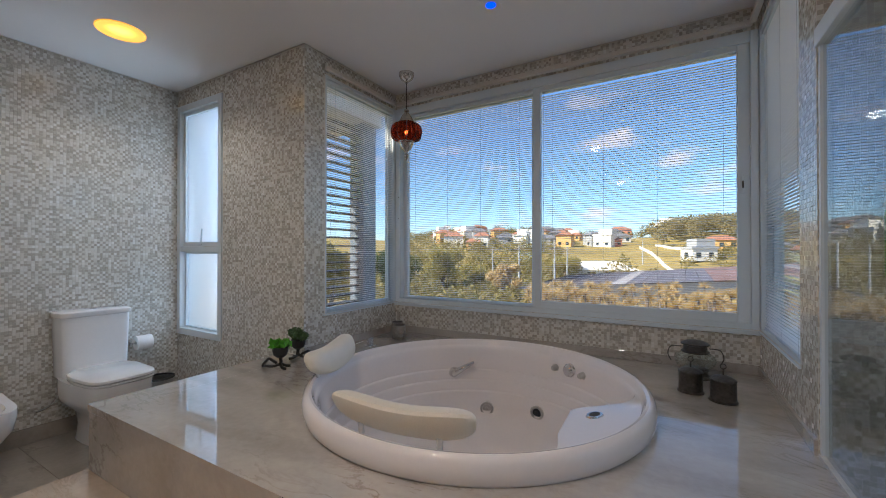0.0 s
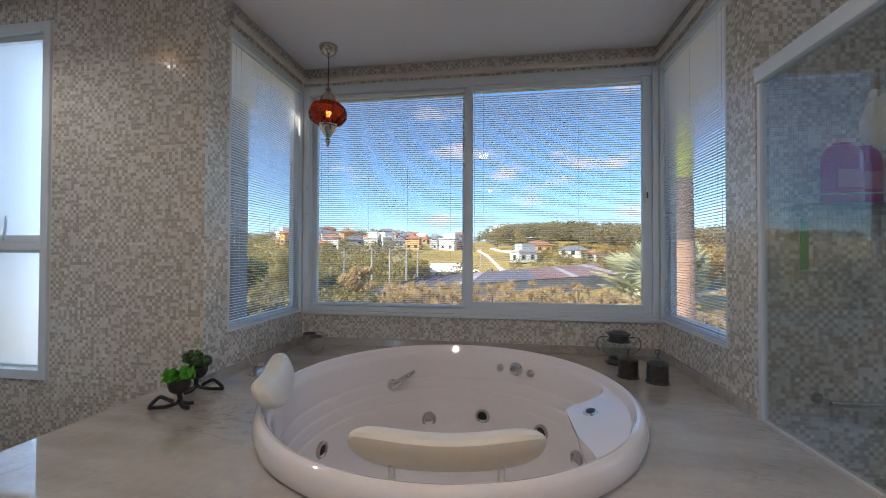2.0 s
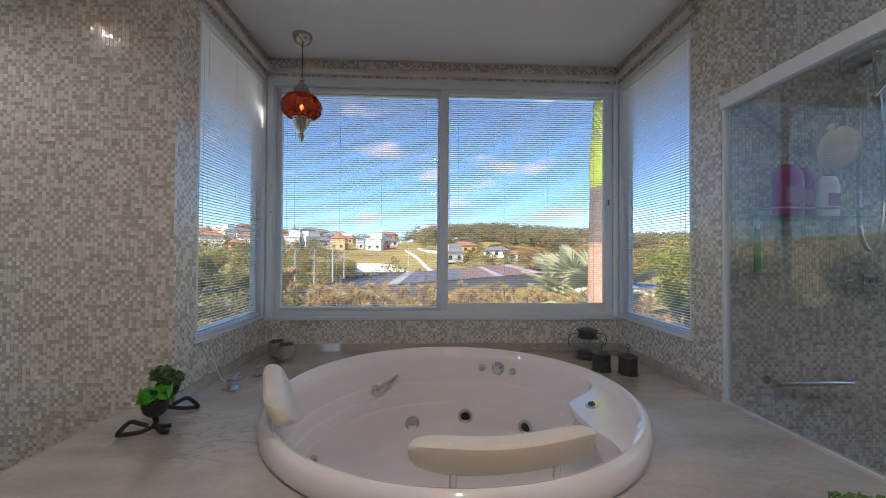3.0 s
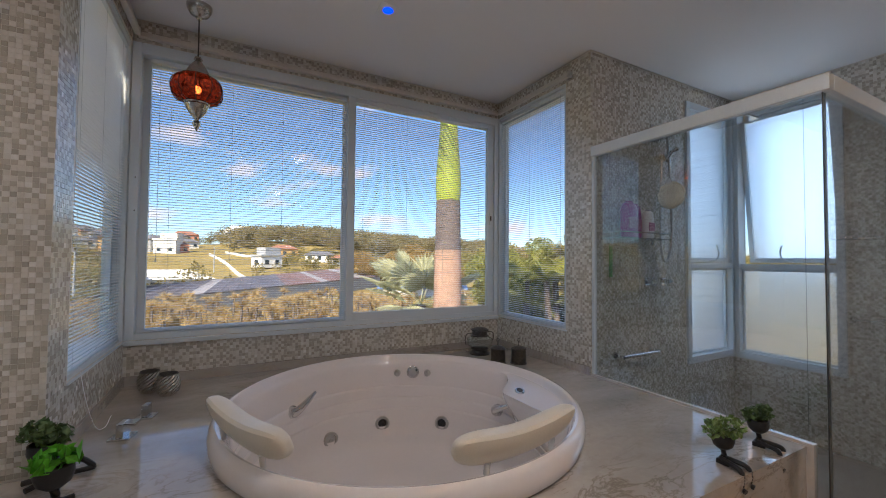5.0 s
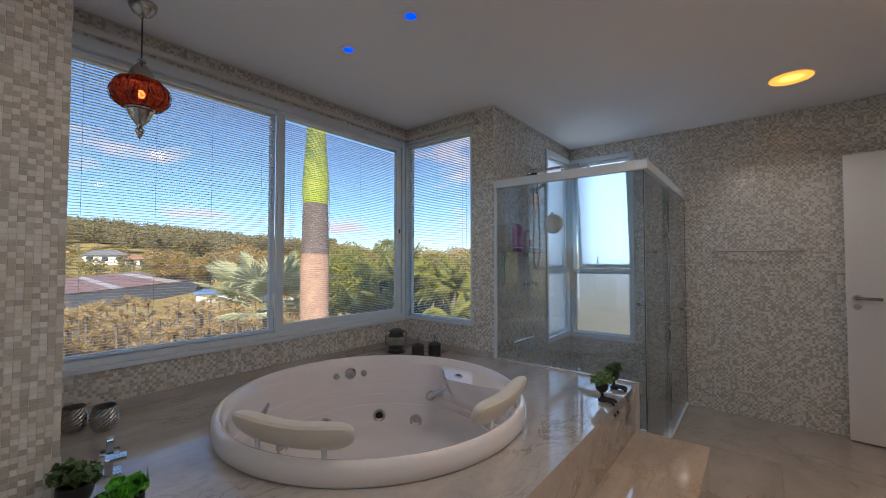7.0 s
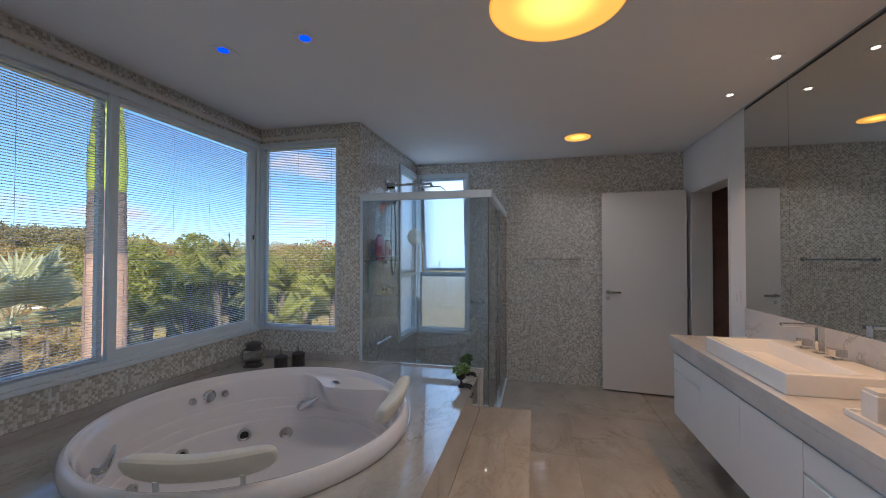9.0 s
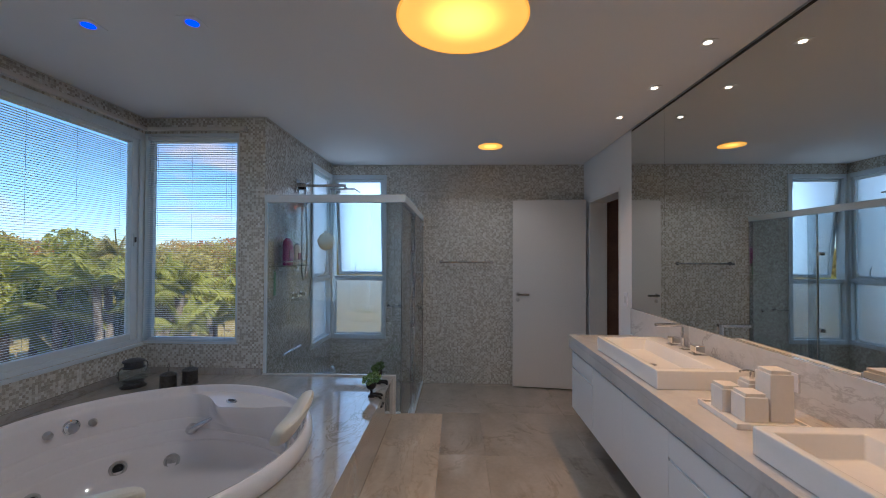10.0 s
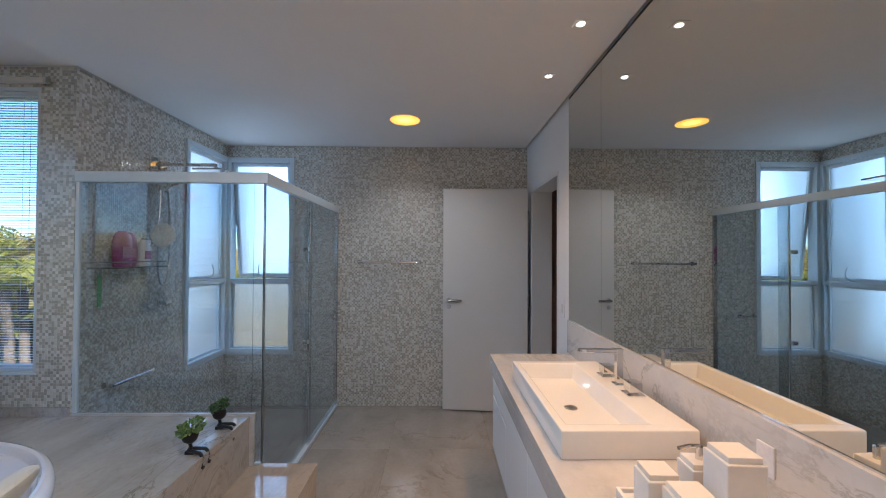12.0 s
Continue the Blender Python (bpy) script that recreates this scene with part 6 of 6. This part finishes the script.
def crown_points(rng, n, blobs):
    """Leaf places in several uneven clumps, thicker towards their outsides."""
    out = []
    share_n = [max(4, int(n * (b[3] * b[4] * b[5]) ** 0.67 / sum((c[3] * c[4] * c[5]) ** 0.67 for c in blobs))) for b in blobs]
    for (x, y, z, rx, ry, rz), m in zip(blobs, share_n):
        p = rng.normal(0, 1, (m, 3))
        p /= np.linalg.norm(p, axis=1)[:, None]
        p *= (0.55 + 0.5 * rng.random(m))[:, None]
        out.append(p * np.array([rx, ry, rz]) + np.array([x, y, z]))
    return np.concatenate(out)


def tree(label, place, height, spread, material, seed, leaves=5200, leaf=0.22, stem=0.35):
    """A leafy tree: tapered trunk, limbs, and a crown of many small leaves in clumps."""
    rng = np.random.default_rng(seed)
    t = thing("tree", label, "tree", place, 0, group="trees outside")
    fork = height * stem
    part("trunk", tube(bmesh.new(), arc([(0, 0, -0.4), (0.1, 0.05, fork * 0.5), (0.0, 0.0, fork)], 4), [0.24, 0.23, 0.22, 0.21, 0.20, 0.19, 0.18, 0.17, 0.16], 10), M_BARK, t, smooth=True)
    blobs = []
    for k in range(11):
        a, rr = rng.uniform(0, 6.28), spread * 0.55 * math.sqrt(rng.random())
        z = fork + (height - fork) * rng.uniform(0.25, 0.92)
        s = spread * rng.uniform(0.24, 0.42)
        blobs.append((rr * math.cos(a), rr * math.sin(a), z, s, s, s * 0.75))
        if k < 7:
            part("limb", tube(bmesh.new(), [(0, 0, fork * 0.9), (rr * 0.5 * math.cos(a), rr * 0.5 * math.sin(a), (fork + z) / 2 + 0.2), (rr * math.cos(a), rr * math.sin(a), z)], [0.13, 0.08, 0.03], 6), M_BARK, t)
    v, f = leaf_quads(crown_points(rng, leaves, blobs), leaf, rng)
    raw("crown", v, f, material, t)
    return t


def frond(verts, faces, root, yaw, pitch, length, leaflets, width, droop, rng):
    """A feather leaf: a bending rib with leaflets hanging on both sides."""
    d = Vector((math.cos(yaw), math.sin(yaw), 0))
    side = Vector((-d.y, d.x, 0))
    for k in range(leaflets):
        f = (k + 1) / leaflets
        s = length * f
        p = root + d * (s * math.cos(pitch) * (1 - 0.25 * f)) + Vector((0, 0, s * math.sin(pitch) - droop * f * f * length))
        for sg in (-1, 1):
            ll = length * 0.36 * math.sin(math.pi * min(1, 0.12 + 0.84 * f)) * rng.uniform(0.8, 1.1)
            tip = p + side * sg * ll * 0.75 + d * ll * 0.45 + Vector((0, 0, -ll * rng.uniform(0.25, 0.6)))
            w = d * width
            i = len(verts)
            verts += [tuple(p - w), tuple(p + w), tuple(tip)]
            faces.append((i, i + 1, i + 2))
    for k in range(6):
        i = len(verts)
        for f in (k / 6, (k + 1) / 6):
            s = length * f
            p = root + d * (s * math.cos(pitch) * (1 - 0.25 * f)) + Vector((0, 0, s * math.sin(pitch) - droop * f * f * length))
            verts += [tuple(p - side * 0.02), tuple(p + side * 0.02)]
        faces += [(i, i + 1, i + 3), (i, i + 3, i + 2)]


def feather_palm(label, place, height, length, count, material, seed, stems=1):
    rng = np.random.default_rng(seed)
    t = thing("palm_tree", label, "palm tree", place, 0, group="palms outside")
    for s in range(stems):
        ox, oy = (rng.uniform(-1.0, 1.0), rng.uniform(-1.0, 1.0)) if stems > 1 else (0, 0)
        h = height * (1 - 0.35 * rng.random() * (stems > 1))
        part("trunk", tube(bmesh.new(), arc([(ox * 0.4, oy * 0.4, -0.5), (ox * 0.8, oy * 0.8, h * 0.5), (ox, oy, h)], 4), [0.10] * 9, 8), M_BARK, t, smooth=True)
        verts, faces = [], []
        for k in range(count):
            frond(verts, faces, Vector((ox, oy, h)), rng.uniform(0, 6.28), rng.uniform(0.1, 1.25), length * rng.uniform(0.75, 1.1), 26, 0.030, rng.uniform(0.25, 0.6), rng)
        raw("fronds", verts, faces, material, t)
    return t


# royal palm close to the window
royal = thing("royal_palm", "royal palm with a ringed trunk and yellow-green crownshaft", "palm tree", (2.60, 7.15, -5.2))
# lower trunk: the pink of sunlight is put into the bark colour
M_TRUNK_LOW, M_TRUNK_MID = mat("palm_trunk_sunlit", (0.42, 0.27, 0.205), 0.85, vary=0.3, scale=4, bump=0.5, bump_scale=20), mat("palm_trunk_grey", (0.155, 0.125, 0.125), 0.85, vary=0.3, scale=4, bump=0.5, bump_scale=20)
M_SHAFT = mat("crownshaft", (0.33, 0.40, 0.035), 0.35, vary=0.2, scale=2)
ringed = [(0.255 + (0.010 if k % 2 else 0.0) + 0.02 * math.exp(-((k / 2 * 0.11) - 5.6) ** 2), k / 2 * 0.11) for k in range(0, 122)]
part("trunk", lathe(bmesh.new(), ringed, 28), M_TRUNK_LOW, royal, "ringed grey trunk with pink sunlight in its colour", smooth=True)
part("upper_trunk", lathe(bmesh.new(), [(0.258 + (0.008 if k % 2 else 0.0) - 0.02 * (k / 18), 6.655 + k * 0.055) for k in range(19)], 28), M_TRUNK_MID, royal, "dark grey upper trunk", smooth=True)
part("crownshaft", lathe(bmesh.new(), [(0.242, 7.645), (0.262, 7.9), (0.25, 8.2), (0.21, 8.7), (0.175, 9.2), (0.15, 9.7), (0.12, 10.2), (0.0, 10.3)], 28), M_SHAFT, royal, "smooth yellow-green crownshaft", smooth=True)
rv, rf, rr_ = [], [], np.random.default_rng(31)
for k in range(13):
    frond(rv, rf, Vector((0, 0, 10.15)), k * 2.4, rr_.uniform(0.25, 1.2), 3.4, 40, 0.035, 0.4, rr_)
raw("fronds", rv, rf, M_GREEN_A, royal)

# silver fan palm
fan = thing("fan_palm", "silver-green fan palm with stiff pleated leaves", "palm tree", (4.75, 13.1, -5.55))
part("trunk", tube(bmesh.new(), [(0, 0, -0.5), (0.1, 0, 2.5), (0, 0, 5.2)], [0.22, 0.2, 0.18], 10), M_BARK, fan)
rf_ = random.Random(8)
for k in range(22):
    yaw, pitch, reach = k * 2.4 + rf_.uniform(-0.3, 0.3), rf_.uniform(-0.25, 1.25), rf_.uniform(0.9, 1.6)
    d = Vector((math.cos(yaw) * math.cos(pitch), math.sin(yaw) * math.cos(pitch), math.sin(pitch)))
    side = Vector((-math.sin(yaw), math.cos(yaw), 0))
    nrm = side.cross(d)
    hub = Vector((0, 0, 5.2)) + d * reach
    verts, faces, blades, R = [tuple(Vector((0, 0, 5.2)) - side * 0.025), tuple(Vector((0, 0, 5.2)) + side * 0.025), tuple(hub)], [(0, 1, 2)], 26, rf_.uniform(0.8, 1.15)
    for b in range(blades):
        a0, a1 = (-2.0 + 4.0 * b / blades), (-2.0 + 4.0 * (b + 0.9) / blades)
        am = (a0 + a1) / 2
        fold = nrm * (0.05 if b % 2 else -0.05)
        i = len(verts)
        verts += [tuple(hub), tuple(hub + 0.6 * R * (d * math.cos(a0) + side * math.sin(a0)) + fold), tuple(hub + R * rf_.uniform(0.9, 1.08) * (d * math.cos(am) + side * math.sin(am)) - Vector((0, 0, 0.08 * R))), tuple(hub + 0.6 * R * (d * math.cos(a1) + side * math.sin(a1)) - fold)]
        faces += [(i, i + 1, i + 2), (i, i + 2, i + 3)]
    raw("leaf", verts, faces, M_SILVER, fan)

# leafy trees and feather palms beyond the right-hand panes
for i, (label, az, d, top_z, spread, m_) in enumerate((
        ("tall leafy tree with yellow-green leaves", 41, 21, 2.3, 2.6, M_GREEN_A), ("leafy olive-green garden tree", 47.5, 25, 2.0, 3.2, M_GREEN_B), ("leafy olive-green tree behind the palms", 54, 30, 1.9, 4.0, M_GREEN_B),
        ("leafy green tree at the garden edge", 61, 24, 1.7, 3.2, M_GREEN_A), ("rust-coloured flowering garden tree", 57, 46, 2.7, 4.5, M_RUST), ("deep green tree outside the window", 36, 34, 1.6, 3.0, M_GREEN_D),
        ("golden-brown bushy tree near the warehouse", 23.5, 58, 2.6, 5.0, M_GOLD), ("golden-brown bushy tree near the warehouse", 20, 70, 2.6, 4.5, M_GOLD), ("golden-brown tree by the sheds", 28, 62, 1.6, 4.5, M_GOLD), ("golden-brown tree on the slope", 16.5, 84, 2.4, 6.0, M_GOLD), ("golden-brown tree on the slope", 26, 80, 2.8, 6.5, M_GOLD), ("olive-green tree on the slope", 30.5, 76, 2.4, 6.0, M_GREEN_B), ("olive-green tree by the field", -12, 78, -0.6, 4.0, M_GREEN_B),
        ("olive-green tree by the field", -17, 92, -0.2, 4.2, M_GREEN_B), ("dry brown tree by the road", -20, 48, -0.6, 2.8, M_DRY), ("olive-green tree outside the window", -24, 60, -1.2, 3.4, M_GREEN_B), ("olive tree by the town", -29, 52, 1.2, 3.6, M_GREEN_B),
        ("leafy yellow-green tree beyond the palms", 34, 23, 1.9, 2.6, M_GREEN_A), ("leafy olive-green tree beyond the palms", 37.5, 27, 2.5, 3.0, M_GREEN_B), ("leafy yellow-green tree beyond the palms", 44, 22, 2.1, 2.4, M_GREEN_A), ("rust-brown tree at the garden edge", 38.5, 38, 3.4, 3.4, M_RUST), ("leafy olive-green garden tree", 50.5, 22, 1.5, 2.6, M_GREEN_B), ("golden-brown leafy garden tree", 52, 36, 2.5, 3.8, M_GOLD),
        ("leafy green tree in the garden", 70, 30, 2.0, 4.0, M_GREEN_B), ("leafy green tree beside the wing", -44, 20, 1.6, 2.6, M_GREEN_B), ("deep green tree outside the window", -36, 34, 0.8, 3.2, M_GREEN_D), ("deep green tree with low crown", 44, 17, 0.6, 2.3, M_GREEN_D))):
    p = bearing(az, d)
    z = land(p.x, p.y)
    far = d > 44
    tree(label, (p.x, p.y, z), top_z - z, spread, m_, 100 + i, 6500 if far else 9500, 0.30 if far else 0.17)
for i, (az, d, top_z, m_, stems) in enumerate(((39.5, 14, 0.9, M_GREEN_A, 3), (45.5, 13, 1.0, M_GREEN_A, 4), (50.5, 12.5, 1.0, M_GREEN_A, 3), (43, 17, 1.6, M_GREEN_B, 3), (56, 15, 0.6, M_GREEN_A, 3), (36.5, 16, -0.6, M_GREEN_A, 3))):
    p = bearing(az, d)
    z = land(p.x, p.y)
    feather_palm("clump of feathery yellow-green palms", (p.x, p.y, z), top_z - z, 1.55, 17, m_, 200 + i, stems)

# dry spiky plants in front of the warehouse
spiky = []
for kind_n in range(3):
    rng = np.random.default_rng(300 + kind_n)
    pl = thing("spiky_shrub", "dry golden spiky plant on a thin stem", "shrub", (0, 0, -60), 0, group="dry spiky plants")
    part("stem", tube(bmesh.new(), [(0, 0, -0.6), (0.05, 0, 1.2), (0, 0, 2.2)], [0.07, 0.06, 0.05], 6), M_BARK, pl)
    verts, faces = [], []
    for hx, hy, hz, n in ((0, 0, 2.2, 110), (0.5, 0.2, 1.5, 80), (-0.4, 0.3, 1.2, 80), (0.1, -0.4, 0.7, 80)):
        for k in range(n):
            d = Vector(rng.normal(0, 1, 3))
            d.z = abs(d.z) * 0.9 - 0.25
            d.normalize()
            s = d.cross(Vector(rng.normal(0, 1, 3))).normalized() * 0.022
            L = rng.uniform(0.28, 0.55)
            i, c = len(verts), Vector((hx, hy, hz))
            verts += [tuple(c - s), tuple(c + s), tuple(c + d * L - Vector((0, 0, 0.12 * L)))]
            faces.append((i, i + 1, i + 2))
    raw("leaves", verts, faces, (M_DRY, M_GOLD, M_DRY)[kind_n], pl)
    spiky.append(pl)
rs = random.Random(77)
placed = 0
for k in range(230):
    az, d = rs.uniform(-16, 31), rs.uniform(23, 38)
    p = bearing(az, d)
    m = pose(p.x, p.y, land(p.x, p.y), 0, 0, rs.uniform(0, 360))
    if placed < 3:
        spiky[placed].matrix_basis = m
    else:
        copy_thing(spiky[placed % 3], m @ Matrix.Scale(rs.uniform(0.95, 1.4), 4))
    placed += 1

# woods on the hill: too many trees to count
rng = np.random.default_rng(55)
wood_p = []
for k in range(900):
    az, d = rng.uniform(-4, 36), rng.uniform(165, 300)
    if rng.random() > smooth_step(-4, 3, az) * (0.35 if d < 190 and az < 12 else 1.0):
        continue
    p = bearing(az, d)
    h, s = rng.uniform(6, 10.5), rng.uniform(2.0, 3.8)
    pts = crown_points(rng, 260, [(0, 0, h * 0.62, s, s, h * 0.34), (s * 0.5, 0, h * 0.45, s * 0.7, s * 0.7, h * 0.25)])
    wood_p.append(pts + np.array([p.x, p.y, land(p.x, p.y)]))
v, f = leaf_quads(np.concatenate(wood_p), 0.85, rng)
tagged(raw("woodland", v, f, leafy(mat("woodland_foliage", (0.29, 0.245, 0.12), 0.8, vary=0.3, scale=0.12))), "mixed olive-green woodland on the hill", "woodland", kind="stuff")
wood_p = []
for k in range(560):
    az, d = rng.uniform(-38, 0), rng.uniform(75, 300)
    if az > -13 and 85 < d < 215:
        continue
    p = bearing(az, d)
    h, s = rng.uniform(3, 6.5), rng.uniform(1.2, 3.0)
    pts = crown_points(rng, 120, [(0, 0, h * 0.55, s, s, h * 0.4)])
    wood_p.append(pts + np.array([p.x, p.y, land(p.x, p.y)]))
for k in range(150):
    az, d = rng.uniform(2, 30), rng.uniform(80, 165)
    p = bearing(az, d)
    h, s = rng.uniform(1.5, 4.0), rng.uniform(1.2, 3.0)
    wood_p.append(crown_points(rng, 120, [(0, 0, h * 0.5, s, s, h * 0.45)]) + np.array([p.x, p.y, land(p.x, p.y)]))
for k in range(620):
    az, d = rng.uniform(-42, -9), rng.uniform(24, 85)
    p = bearing(az, d)
    h, s = rng.uniform(0.8, 2.2), rng.uniform(0.7, 1.6)
    wood_p.append(crown_points(rng, 70, [(0, 0, h * 0.45, s, s, h * 0.5)]) + np.array([p.x, p.y, land(p.x, p.y)]))
v, f = leaf_quads(np.concatenate(wood_p), 0.55, rng)
tagged(raw("scrub", v, f, leafy(mat("scrub_foliage", (0.25, 0.21, 0.07), 0.8, vary=0.4, scale=0.2))), "scattered bushes and garden trees on the slopes", "bushes", kind="stuff")
wood_p = []
for k in range(800):
    p = bearing(rng.uniform(-16, 34), rng.uniform(20, 42))
    s = rng.uniform(0.5, 1.1)
    wood_p.append(crown_points(rng, 26, [(0, 0, s * 0.6, s, s, s * 0.8)]) + np.array([p.x, p.y, land(p.x, p.y)]))
for k in range(420):
    p = bearing(rng.uniform(32, 66), rng.uniform(10.5, 22))
    s = rng.uniform(0.5, 1.2)
    wood_p.append(crown_points(rng, 60, [(0, 0, s * 0.8, s, s, s)]) + np.array([p.x, p.y, land(p.x, p.y)]))
v, f = leaf_quads(np.concatenate(wood_p), 0.3, rng)
tagged(raw("dry_undergrowth", v, f, leafy(mat("undergrowth", (0.46, 0.34, 0.16), 0.85, vary=0.35, scale=0.5))), "dry golden undergrowth below the house and the warehouse", "bushes", kind="stuff")

# neighbouring wing of the house with a slatted screen
wing = thing("louvred_wing", "white wing of the house with dark slats on a blue-grey post", "wing", (-3.35, 0, 0))
part("post", boxes((-0.12, 0.12, 4.2, 4.45, -5.8, 2.95)), mat("bluegrey_post", (0.16, 0.19, 0.24), 0.6), wing)
part("post", boxes((-0.12, 0.12, 3.0, 3.1, -5.8, 2.95)), M_GAP, wing)
part("fascia", boxes((-0.9, 0.18, 2.95, 4.5, 2.95, 3.5)), M_HWHITE, wing)
M_LOUVRE = mat("dark_louvre", (0.045, 0.04, 0.042), 0.5)
for k in range(30):
    z = 2.86 - k * 0.105
    part("slat", boxes((-0.045, 0.045, 3.1, 4.2, z, z + 0.022)), M_LOUVRE, wing)
